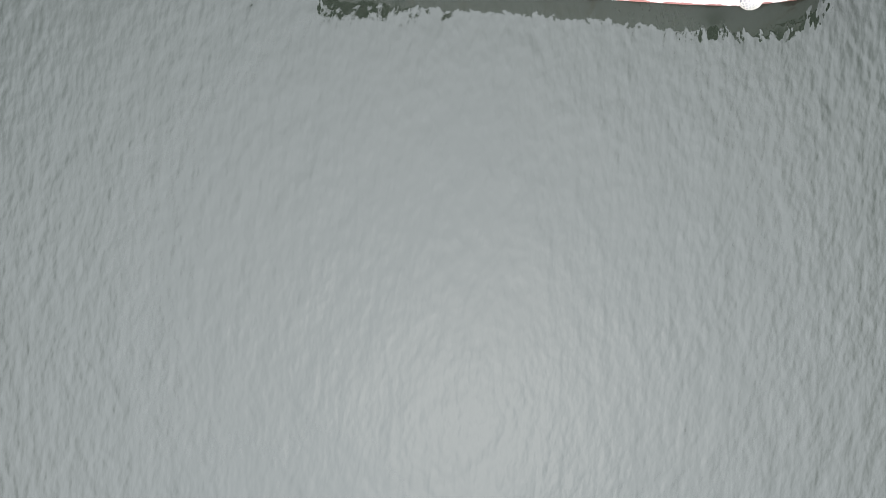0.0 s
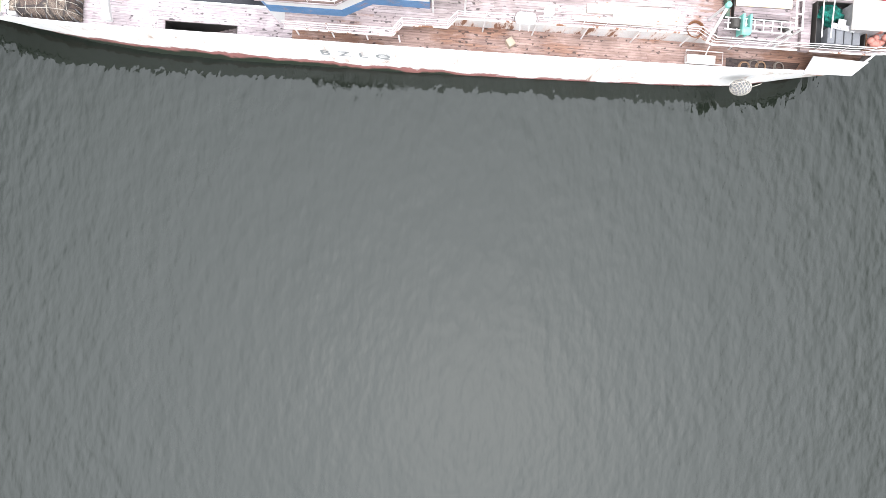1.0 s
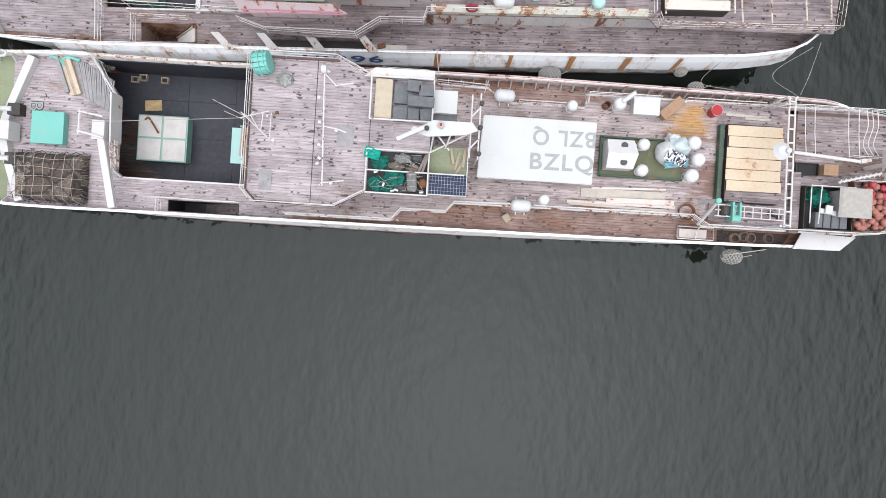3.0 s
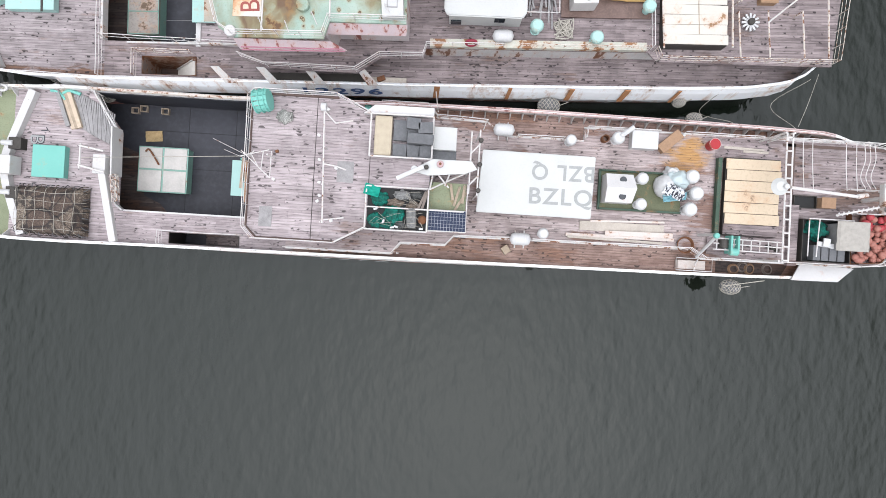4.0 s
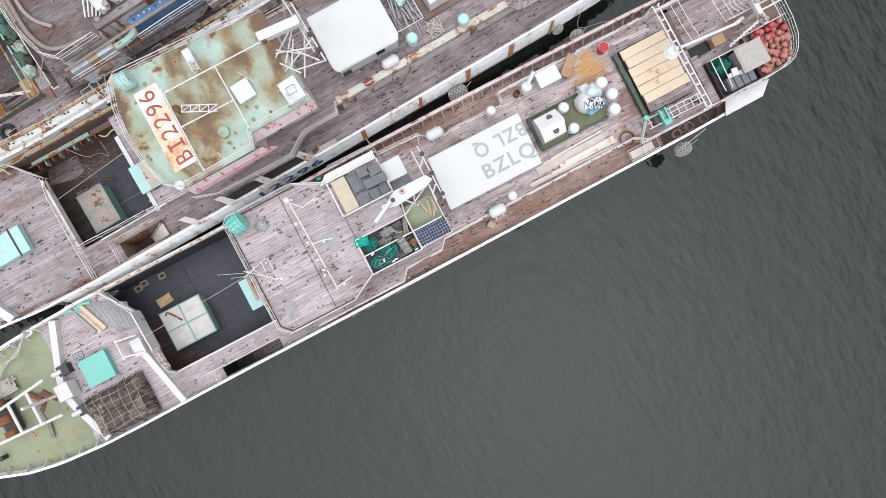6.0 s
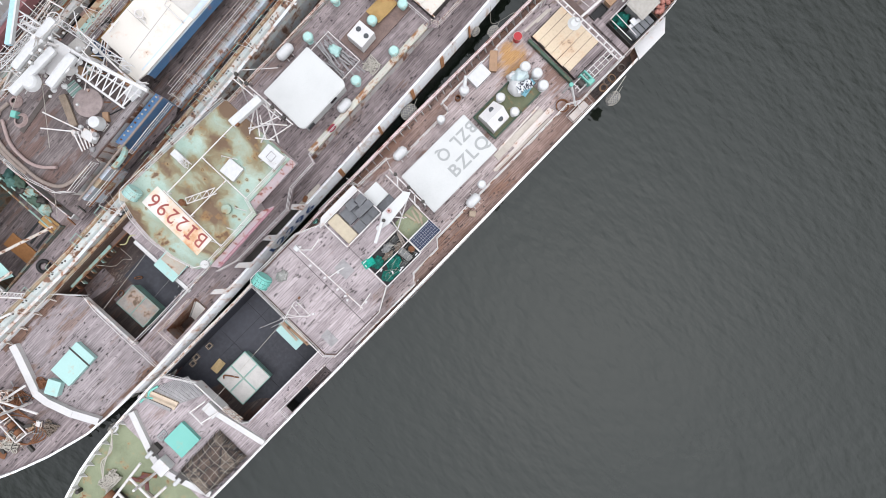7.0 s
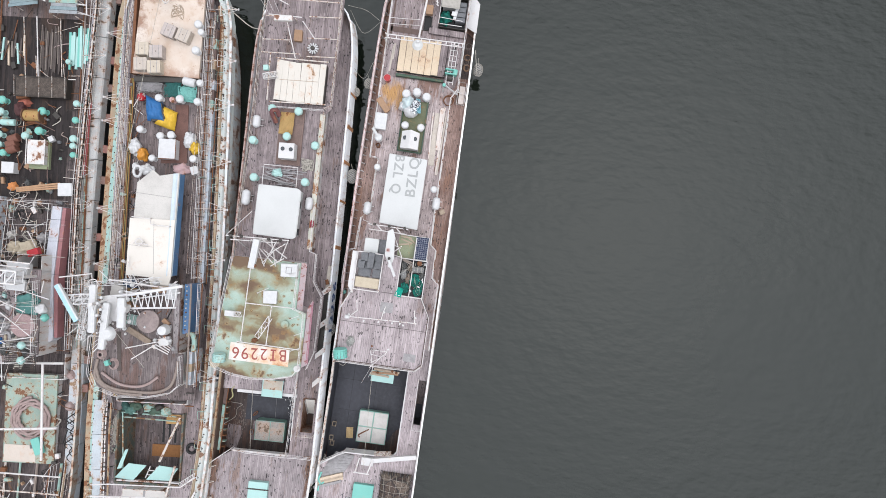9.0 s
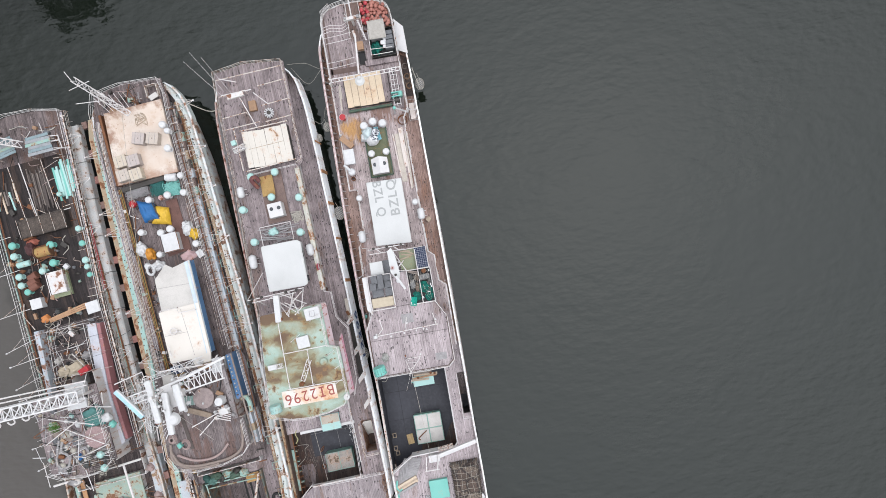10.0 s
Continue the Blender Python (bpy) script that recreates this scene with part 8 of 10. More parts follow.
for k in range(34):
    x = -23.5 + 1.12 * k + 0.2 * math.sin(9 * k)
    part("conduit_clip", box((x, -3.62, 5.2), (0.1, 0.75, 0.16), 0, 0.02), (RUST, DARK_STEEL, RAIL_RUST)[k % 3], ship)
    part("valve", drum((x + 0.3, -4.62 + 0.2 * math.sin(5 * k), 4.1), 0.09, 0.35, seg=8), (RUST, TEAL_RUST, DARK_STEEL, OCHRE)[k % 4], ship)
part("rail_deck", slab(rect(-11.6, 12.5, -3.68, -3.25), POOP3 + 0.02, POOP3 + 0.1), SIDE_MAUVE, ship)
rail(ship, [(-11.5, -3.45), (12.5, -3.45), (15.2, -3.6), (16.9, -3.3), (17.3, 0.5), (16.9, 3.5), (15.0, 4.1)], POOP3, 1.0, 3, 1.2, RAIL)
rail(ship, [(-11.5, -4.0), (13.5, -4.05)], POOP3, 0.5, 2, 1.6, RAIL_RUST)
rail(ship, [(15.0, 4.1), (-22.0, 4.25)], POOP3, 1.0, 3, 1.5, RAIL_RUST)
rail(ship, [(-11.0, -2.95), (6.5, -3.1)], POOP3, 0.9, 2, 1.5, RAIL_RUST, 0.014)
rail(ship, [(-22.0, 3.75), (6.8, 3.6)], POOP3, 0.8, 2, 1.7, RAIL, 0.014)
rail(ship, [(-42.0, -3.6), (-31.5, -4.4), (-24.5, -4.9), (-11.5, -4.75), (12.0, -4.55)], lambda x: lerp(H3, x, 2) - 0.2, 0.6, 2, 1.1, RAIL_RUST, 0.014)
for k in range(30):
    x = -11.2 + 0.82 * k
    part("hose_drop", tube(smooth_path([(x, -3.4, 5.7), (x + 0.25, -3.75, 5.35), (x + 0.15, -4.3, 4.9), (x + 0.35, -4.75, 4.6)], 4), 0.022, 5), (RUST, BLACK, RAIL, TEAL_RUST)[k % 4], ship)
for x in (13.8, 9.0, 4.9, -0.4, -4.9, -9.6, -20.6):
    outrigger(ship, x, -4.2, 5.4, -1)
for x in (11.0, 5.0, 2.8, -5.4, -10.6):
    outrigger(ship, x, 4.2, 5.2, 1, 1.7, 1.0)
# cream after deck with cartons
part("after_deck", slab([(7.15, -3.0), (14.7, -3.2), (14.7, 2.75), (7.3, 3.2)], 5.5, 5.8), cream_deck(), ship, "cream painted raised after deck with rusty edges")
part("rusty_side", slab(rect(7.3, 14.7, 3.15, 3.4), POOP3, 5.7), RUST, ship)
part("after_house", walls(rect(7.3, 14.6, -2.9, 2.7), POOP3, 5.52, 0.08), WHITE_RUST, ship)
part("coaming", box((6.9, 0.6, 5.3), (0.5, 5.0, 0.6), 2, 0.05), DARK_STEEL, ship)
# stern mast and chute
sm = part("stern_mast", lattice((13.6, -0.3, 7.0), (17.4, 3.1, 9.2), 0.5, 9, 0.032), RAIL, ship, "white lattice mast leaning over the stern")
part("cross_bar", strands([[(16.6, 3.9, 8.8), (17.0, 1.8, 8.8)], [(18.2, 3.6, 9.4), (17.2, 3.2, 9.2)], [(15.5, 4.0, 8.0), (15.3, 1.5, 7.6)]], 0.04), RAIL, sm)
for pts in ([(14.4, 0.4, POOP3), (14.6, 0.6, 7.6)], [(16.0, 2.0, POOP3), (16.2, 2.1, 8.4)]):
    part("mast_leg", tube(pts, 0.08), RAIL, sm)
part("stern_chute", walls(rect(15.2, 16.5, -3.0, -1.8), POOP3, 5.6, 0.07), RAIL_RUST, ship)
part("chute_cover", box((15.2, -2.5, 5.64), (0.55, 0.9, 0.08), 20, 0.03), HATCH_PALE, ship)
part("fan_line", strands([[(14.6, 2.0 - 0.4 * k, 6.0), (16.2, 3.0 - 0.5 * k, 6.4)] for k in range(6)], 0.03), RAIL, ship)
# blue-sided deckhouse
front = [(-1.95, -2.65), (-2.3, -0.9), (-1.8, -0.3), (-3.0, 1.05), (-6.2, 1.2), (-6.2, -2.55)]
back_ = [(-6.2, -2.55), (-6.2, 1.45), (-11.3, 1.55), (-11.4, -0.5), (-12.1, -0.7), (-12.05, -2.3), (-11.3, -2.45)]
part("deckhouse_roof", slab(front, TOP3 - 0.12, TOP3), paint("grey_cream_roof_paint", (0.47, 0.45, 0.42), 0.0, 0.35), ship, "greyish cream canvas roof")
part("deckhouse_roof", slab(back_, TOP3, TOP3 + 0.14), paint("bright_cream_roof_paint", (0.57, 0.535, 0.485), 0.24, 0.08, 0.5, (0.34, 0.18, 0.09), 0.7), ship, "bright cream roof with rusty corners")
part("deckhouse_side", slab([(-2.0, -2.55), (-2.0, -2.63), (-11.2, -2.43), (-11.2, -2.35)], 6.7, TOP3 - 0.13), BLUE_PAINT, ship, "blue painted side of the deckhouse")
part("eave", quad_drape([(-2.05, -2.2), (-11.2, -2.05), (-11.25, -2.45), (-2.0, -2.66)], lambda u, v: TOP3 + 0.16 - 0.32 * v * v, 0.03, 6), plain("pale_blue_eaves_paint", (0.44, 0.51, 0.56), 0.5, 0, 0.25, 2), ship, "pale blue rounded eaves")
part("rusty_front", slab([(-12.15, -0.75), (-12.1, -2.25), (-12.75, -2.1), (-12.7, -0.9)], TOP3 - 0.05, TOP3 + 0.08), OCHRE, ship, "rust-eaten corner of the cream roof")
# wall below the blue side, coloured dark for the shade it stands in
part("shaded_lower_side", slab([(-2.3, -1.3), (-2.3, -1.4), (-10.9, -1.3), (-10.9, -1.2)], POOP3, 6.8), DARK_STEEL, ship)
part("deckhouse_wall", walls([(-2.6, -1.2), (-2.9, 0.8), (-11.0, 1.2), (-11.0, -1.15)], POOP3, TOP3 - 0.1, 0.08), WHITE, ship)
part("roof_rail", strands([[(-6.1, 1.1, 8.4), (-6.2, -0.5, 8.4), (-6.7, -0.6, 8.4), (-6.8, -2.2, 8.4)], [(-6.1, 1.1, 8.0), (-6.1, 1.1, 8.4)], [(-6.8, -2.2, 8.0), (-6.8, -2.2, 8.4)], [(-6.2, -0.5, 8.0), (-6.2, -0.5, 8.4)], [(-8.4, 0.9, 8.3), (-8.5, -0.4, 8.3)], [(-9.6, 1.2, 8.3), (-10.6, 1.2, 8.3)]], 0.045), RAIL, ship)
part("roof_seam", strands([[(-6.4, -0.7, TOP3 + 0.15), (-11.1, -0.9, TOP3 + 0.15)], [(-8.6, 1.4, TOP3 + 0.15), (-8.7, -0.7, TOP3 + 0.15)], [(-3.9, 1.2, TOP3 + 0.01), (-4.2, -2.2, TOP3 + 0.01)]], 0.014, 5), GREY_PLATE, ship)
part("antenna_ring", tube([(-8.3 + 0.3 * math.cos(2 * math.pi * k / 18), 0.3 + 0.3 * math.sin(2 * math.pi * k / 18), 8.5) for k in range(18)], 0.045, 6, True), RAIL, ship)
part("antenna_post", tube([(-8.3, 0.0, 8.0), (-8.3, 0.0, 8.5)], 0.04), RAIL, ship)
part("front_balcony", strands([[(-11.3, 1.0, 8.6), (-12.1, 0.6, 8.6), (-12.2, -2.6, 8.6), (-11.6, -3.2, 8.6)], [(-11.3, 1.0, 8.3), (-12.1, 0.6, 8.3), (-12.2, -2.6, 8.3), (-11.6, -3.2, 8.3)]], 0.045), RAIL, ship)
part("dome", drum((-11.9, -1.3, TOP3 + 0.1), 0.25, 0.5, r2=0.15), PVC, ship)
# wheelhouse roof with hoses
house = [(-12.2, -3.4), (-18.1, -3.45), (-18.15, -3.9), (-20.8, -3.95), (-21.6, -3.2), (-22.1, -1.0), (-22.1, 1.5), (-21.4, 3.6), (-20.0, 4.2), (-12.2, 3.6)]
part("wheelhouse_wall", walls([(x * 0.99 - 0.1, y * 0.95) for x, y in house], 3.5, TOP3 - 0.1, 0.1), WHITE_RUST, ship)
part("wheelhouse_roof", slab(house, TOP3 - 0.14, TOP3 + 0.002), planks("stained_roof_deck", (0.21, 0.178, 0.175), (0.115, 0.094, 0.092), 0.6, stains=0.7, brown=(0.06, 0.036, 0.03)), ship, "dark plank roof of the wheelhouse")
rail(ship, [(-18.2, -3.85), (-20.8, -3.9), (-21.5, -3.15), (-22.0, -1.0), (-22.0, 1.5), (-21.3, 3.5), (-20.0, 4.1), (-14.0, 3.7)], TOP3, 0.9, 3, 1.2, RAIL)
for pts, r, mat in (([(-18.9, 3.6), (-20.4, 3.75), (-21.3, 2.9), (-21.75, 1.8), (-21.9, 0.2), (-21.85, -0.6)], 0.13, HOSE), ([(-19.6, 3.75), (-20.9, 3.2), (-21.5, 1.9), (-21.65, 0.2), (-21.6, -1.7), (-21.0, -3.0), (-19.7, -3.5), (-18.7, -3.6)], 0.13, HOSE), ([(-20.1, 3.2), (-21.0, 1.7), (-21.2, 0.1), (-20.9, -1.0), (-20.2, -1.9)], 0.12, HOSE_PINK)):
    part("suction_hose", tube(smooth_path([(x, y, TOP3 + r + 0.03 * k) for k, (x, y) in enumerate(pts)]), r, 8), mat, ship, "fat grey suction hose lying in an arc")
part("coiled_rope", tubes([[((0.42 - 0.05 * k) * math.cos(a) - 18.5, (0.4 - 0.05 * k) * math.sin(a) + 3.3, TOP3 + 0.06 + 0.07 * k) for a in [0.35 * q for q in range(19)]] for k in range(5)], 0.06, 6), HOSE_PINK, ship)
part("teal_pump", box((-19.2, 2.65, TOP3 + 0.25), (0.5, 0.4, 0.5), 25, 0.1), TEAL, ship)
part("pump_rope", tubes([[((0.5 - 0.05 * k) * math.cos(a) - 19.3, (0.42 - 0.04 * k) * math.sin(a) + 2.2, TOP3 + 0.05 + 0.06 * k) for a in [0.35 * q for q in range(19)]] for k in range(4)], 0.045, 6), HOSE_PINK, ship)
part("round_cover", drum((-15.33, -0.72, TOP3), 1.02, 0.3, seg=36), plain("pinkish_drum_canvas", (0.285, 0.232, 0.222), 0.9, 0, 0.5, 3), ship, "round pinkish canvas-covered drum")
rd = part("satellite_dome", drum((-15.93, -2.4, TOP3 + 0.5), 0.5, 0.7, r2=0.4), PVC, ship)
part("dome_stand", lattice((-15.93, -2.4, TOP3), (-15.93, -2.4, TOP3 + 0.5), 0.6, 2, 0.04, False, (1, 0, 0)), RAIL, rd)
part("machine", box((-17.0, -2.4, TOP3 + 0.4), (0.7, 0.9, 0.7), 10, 0.08), WHITE_RUST, ship)
for k in range(9):
    part("machine_fitting", (drum if k % 2 else lump)((-16.9 + 0.75 * math.sin(2.6 * k), -2.4 + 0.85 * math.cos(1.7 * k), TOP3 + 0.45 + 0.05 * k), *((0.14 + 0.02 * (k % 3), 0.35) if k % 2 else ((0.2, 0.17, 0.22), 0.4, 2, k))), (PVC, WHITE_RUST, GREY_PLATE)[k % 3], ship)
for pts in ([[(-16.6 - 0.2 * k, -1.8, TOP3 + 0.3 + 0.2 * k), (-17.4 - 0.15 * k, -3.0, TOP3 + 0.4 + 0.15 * k)] for k in range(5)] + [[(-17.2, -1.8, 8.6), (-18.6, 0.2, 8.9)], [(-17.0, -1.9, 8.8), (-17.6, 0.6, 9.2)]]):
    part("machine_pipe", tube(pts, 0.05), RAIL, ship)
part("long_timber", box((-16.65, 0.05, TOP3 + 0.12), (0.5, 2.35, 0.22), -29, 0.03), plain("tan_weathered_timber", (0.25, 0.195, 0.15), 0.85, 0, 0.6, 2.5), ship)
# main mast with lamp housings and booms
mm = part("main_mast", tubes([[(-13.6, 2.2, POOP3), (-13.6, 2.2, 12.0)], [(-15.2, 1.7, TOP3), (-13.7, 2.1, 11.0)], [(-12.6, 0.5, TOP3), (-13.5, 2.0, 11.0)]], 0.12, 8), RAIL, ship, "white mast with radar housings and lattice booms")
for c, s, rz, end in (((-14.05, 2.48, 11.2), (4.1, 0.62, 0.42), 1, 0.4), ((-15.45, 1.42, 11.2), (4.0, 0.6, 0.45), -4, 0.3), ((-14.3, 0.15, 11.0), (2.6, 0.68, 0.5), 2, 0.42)):
    hs = part("radar_housing", box(c, s, rz, 0.19), PVC, mm)
    part("pedestal", drum((c[0] + 0.3, c[1], c[2] - 0.55), end, 0.7, seg=18), WHITE, hs)
part("radome", drum((-16.1, 1.12, 10.9), 0.62, 0.55, r2=0.5, seg=24, rim=0.12), PVC, mm)
part("masthead_platform", slab([(-13.0, 0.9), (-13.1, 2.1), (-15.2, 1.9), (-15.1, 0.7)], 10.4, 10.5), WHITE, mm)
part("lamp_hoop", tube([(-12.0 + 0.42 * math.cos(0.33 * q), 2.5 + 0.42 * math.sin(0.33 * q), 11.3) for q in range(20)], 0.04, 6), RAIL, mm)
# the main spar and its braced lower chord
top_ = [(-13.57, 4.83, 10.3), (-12.82, -0.1, 10.35), (-11.84, -4.5, 10.2)]
low_ = [(-14.3, 1.6, 10.2), (-14.0, 0.1, 10.1), (-13.75, -3.9, 9.9)]
part("spar", tube(top_, 0.13, 8), BRIGHT, mm)
part("spar", tube(low_, 0.075, 8), BRIGHT, mm)
part("spar", tube([(-13.2, -0.2, 10.0), (-12.45, -4.2, 9.9)], 0.06, 6), BRIGHT, mm)
for k in range(7):
    y0, y1 = -0.2 - 0.55 * k, -0.2 - 0.55 * (k + 0.5)
    part("brace", tube([(-12.8 - 0.22 * y0, y0, 10.3), (-14.0 - 0.065 * y1, y1, 10.05)], 0.045, 5), BRIGHT, mm)
    part("brace", tube([(-14.0 - 0.065 * y1, y1, 10.05), (-12.8 - 0.22 * (y0 - 0.55), y0 - 0.55, 10.3)], 0.045, 5), BRIGHT, mm)
part("lattice_boom", lattice((-13.5, 5.0, 10.4), (-13.2, 2.2, 10.6), 0.8, 4, 0.05), BRIGHT, mm)
part("gantry", tube([(-11.73, 6.5, 9.5), (-11.26, 3.7, 9.5), (-12.65, 3.55, 9.5), (-14.1, 4.8, 9.4)], 0.06, 6), RAIL, mm)
for k in range(5):
    part("gantry_bar", tube([(-11.5 - 0.12 * k, 4.9 - 0.3 * k, 9.5), (-15.2 - 0.3 * k, 5.0 - 0.25 * k, 8.6)], 0.032, 5), RAIL, mm)
part("yard", tube([(-16.6, 3.4, 10.0), (-18.2, 4.6, 8.0)], 0.06), RAIL, mm)
part("yard", tube([(-12.2, -3.2, 9.4), (-11.6, 1.8, 10.2)], 0.06), RAIL, mm)
part("tread_boom", box((-13.72, 4.78, 11.0), (3.5, 0.42, 0.3), 32, 0.05), plain("sky_blue_boom_paint", (0.33, 0.51, 0.58), 0.5, 0, 0.3, 2), mm, "pale sky blue boom with a white edge")
part("boom_edge", box((-13.6, 4.58, 11.06), (3.4, 0.14, 0.3), 32, 0.03), PVC, mm)
part("roof_cabinet", box((-12.65, 1.78, 8.5), (0.95, 0.95, 1.1), -8, 0.06), HATCH_PALE, ship, "beige steel cabinet beside the mast")
part("ochre_panel", box((-12.75, 0.95, TOP3 + 0.1), (0.9, 0.8, 0.2), -8, 0.03), plain("ochre_brown_panel", (0.25, 0.16, 0.07), 0.8, 0, 0.6, 3), ship)
part("roof_hatch", box((-12.75, -2.9, 8.6), (0.95, 0.95, 0.12), -6, 0.03), PVC, ship)
gm = part("roof_mat", slab([(-14.75, 1.1), (-14.85, 0.1), (-15.75, 0.25), (-15.6, 1.25)], TOP3 + 0.16, TOP3 + 0.2), plain("grey_green_plastic_mat", (0.22, 0.29, 0.27), 0.7, 0, 0.5, 5), ship, "grey-green plastic grating lying on the roof")
for k in range(6):
    part("mat_bar", tube([(-14.72 - 0.03 * k, 1.05 - 0.17 * k, TOP3 + 0.22), (-15.62 - 0.03 * k, 1.2 - 0.17 * k, TOP3 + 0.22)], 0.03, 5), PVC if k % 2 else GREEN_GREY, gm)
part("walk_plank", slab([(-12.1, -2.85), (-12.1, -3.35), (-18.05, -3.4), (-18.1, -2.95)], TOP3 + 0.006, TOP3 + 0.07), planks("grey_gangway_planks", (0.33, 0.30, 0.30), (0.21, 0.185, 0.185), 0.2, 0.12), ship, "grey plank gangway along the roof's side")
part("roof_patch", slab([(-16.4, 1.75), (-16.4, 2.1), (-19.9, 1.85), (-19.9, 1.5)], TOP3 + 0.006, TOP3 + 0.05), RACK_TIMBER, ship, "dark board laid along the roof")
part("roof_patch", slab([(-12.8, 0.2), (-13.0, -2.2), (-14.2, -2.1), (-14.0, 0.2)], TOP3 + 0.006, TOP3 + 0.03), plain("dark_brown_wet_plate", (0.07, 0.052, 0.048), 0.5, 0, 0.6, 1.5), ship)
for k in range(16):
    x, y = -13.9 + 2.2 * math.sin(2.4 * k), 1.7 + 2.2 * math.cos(3.7 * k)
    part("strut", tube([(x, y, 8.6 + 0.15 * (k % 7)), (x + 1.5 * math.cos(1.9 * k), y + 1.5 * math.sin(2.9 * k), 9.4 + 0.13 * (k % 9))], 0.035, 5), BRIGHT, mm)
rr = random.Random(31)
for k in range(34):
    x, y, z = rr.uniform(-16.6, -11.6), rr.uniform(-2.6, 4.8), rr.uniform(8.4, 11.0)
    if x < -14.6 and y < 0:
        y = -y
    l, q = rr.uniform(0.8, 2.4), rr.choice((0.1, 1.5, 0.75, 2.3)) + rr.uniform(-0.2, 0.2)
    part("strut", tube([(x, y, z), (x + l * math.cos(q), y + l * math.sin(q), z + rr.uniform(-0.5, 0.5))], rr.choice((0.022, 0.03, 0.04)), 5), BRIGHT if k % 5 else RAIL_RUST, mm)
for a, b, w, n in (((-16.9, 4.2, 9.8), (-13.4, 3.4, 10.4), 0.45, 6), ((-12.2, 3.9, 9.2), (-11.5, -2.0, 8.9), 0.4, 10)):
    part("lattice_boom", lattice(a, b, w, n, 0.028), BRIGHT, mm)
for k in range(18):
    part("insulator", lump((rr.uniform(-16.4, -11.8), rr.uniform(-2.2, 4.4), rr.uniform(9.2, 11.2)), (0.11, 0.1, 0.13), 0.3, 2, k), (PVC, WHITE_RUST)[k % 2], mm)
for k in range(7):
    part("lamp_bowl", drum((-15.7 + 0.62 * k, 0.2 + 0.5 * math.sin(4 * k), 10.3), 0.2, 0.28, r2=0.1, seg=12), PVC, mm)
for k in range(5):
    part("lamp", drum((-13.0 - 0.5 * k, 1.4 + 0.3 * (k % 2), 11.7), 0.12, 0.3), PVC, mm)
part("stay_wire", strands([[(-13.5, 2.2, 11.8), (-24.5, 3.5, 5.0)], [(-13.5, 2.2, 11.8), (-24.0, -2.5, 5.0)], [(-13.5, 2.0, 11.8), (13.8, 0.2, 7.4)]], 0.02, 5), ROPE, ship)
# side ventilator trunk with dark louvres beside the roof
lv = part("louvre_trunk", slab(rect(-16.4, -11.9, -3.95, -3.46), 5.0, 7.3), BLUE_PAINT, ship)
rail(ship, [(-16.3, -4.85), (-11.8, -4.8)], 6.9, 0.8, 3, 0.7, RAIL)
rail(ship, [(-21.1, -4.85), (-17.9, -4.85)], 6.6, 0.9, 3, 0.7, RAIL)
part("trunk_pipe", tubes([[(-21.2, -4.2, 7.5), (-11.8, -4.1, 7.5)]], 0.09), HOSE, ship)
part("trunk_pipe", tubes([[(-21.2, -4.9, 7.1), (-11.8, -4.95, 7.1)]], 0.05), RUST, ship)
for k in range(11):
    part("vent_pin", drum((-16.0 + 0.39 * k, -3.7, 7.3), 0.07, 0.16, seg=8), HATCH_PALE if k % 4 else RUST, lv)
part("blue_white_side", slab(rect(-21.0, -18.0, -4.45, -4.0), 5.0, 7.3), BLUE_RUST, ship)
part("blue_panel", slab(rect(-19.8, -19.1, -4.5, -3.96), 5.5, 7.33), OCHRE, ship)
part("teal_duct", tube(smooth_path([(-17.9, -4.6, 7.4), (-16.9, -4.7, 7.6), (-16.4, -4.4, 7.4), (-16.5, -3.9, 7.2)]), 0.22, 8), TEAL_RUST, ship)
# sunken fore deck with folded turquoise doors
part("well_floor", slab(rect(-31.4, -23.4, -2.9, 3.4), 1.1, 1.25), DECK_MID, ship)
for r_ in (rect(-31.3, -24.5, -2.9, -2.75), rect(-31.3, -24.5, 3.25, 3.4), rect(-31.4, -31.2, -2.8, 3.3)):
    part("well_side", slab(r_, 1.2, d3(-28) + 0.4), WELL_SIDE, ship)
for y in (-0.9, -0.3, 0.3):
    part("hatch_gap", slab(rect(-28.4, -26.0, y, y + 0.2), 1.25, 1.28), BLACK, ship)
part("floor_board", slab(rect(-29.8, -28.6, -2.2, 1.4), 1.25, 1.36), plain("orange_brown_boards", (0.28, 0.13, 0.05), 0.8), ship)
part("floor_board", slab(rect(-25.8, -24.9, -2.2, -0.8), 3.4, 3.5), plain("ochre_boards", (0.42, 0.25, 0.1), 0.8), ship)
part("teal_frame", strands([[(-24.7, 3.2, 4.2), (-24.9, -2.7, 4.2)], [(-25.2, 3.2, 4.0), (-25.4, -2.7, 4.0)], [(-24.6, 3.0, 4.4), (-31.0, 2.6, 4.4)]], 0.07, 8), TEAL_RUST, ship)
for k in range(8):
    part("stowed_gear", lump((-24.15 - 0.4 * (k % 2) * 0.8, 2.9 - 0.55 * k, d3(-24) + 0.1), (0.42, 0.4 + 0.1 * (k % 3), 0.4), 0.6, 3, 40 + k), (plain("dark_green_gear_%d" % (k % 2), (0.035 + 0.03 * (k % 2), 0.085 + 0.05 * (k % 2), 0.075 + 0.04 * (k % 2)), 0.7, 0, 0.6, 4) if k < 2 else (DARK_STEEL, TEAL_RUST, GREEN_DARK)[k % 3]), ship, "dark green gear stowed at the well's edge" if k == 0 else "")
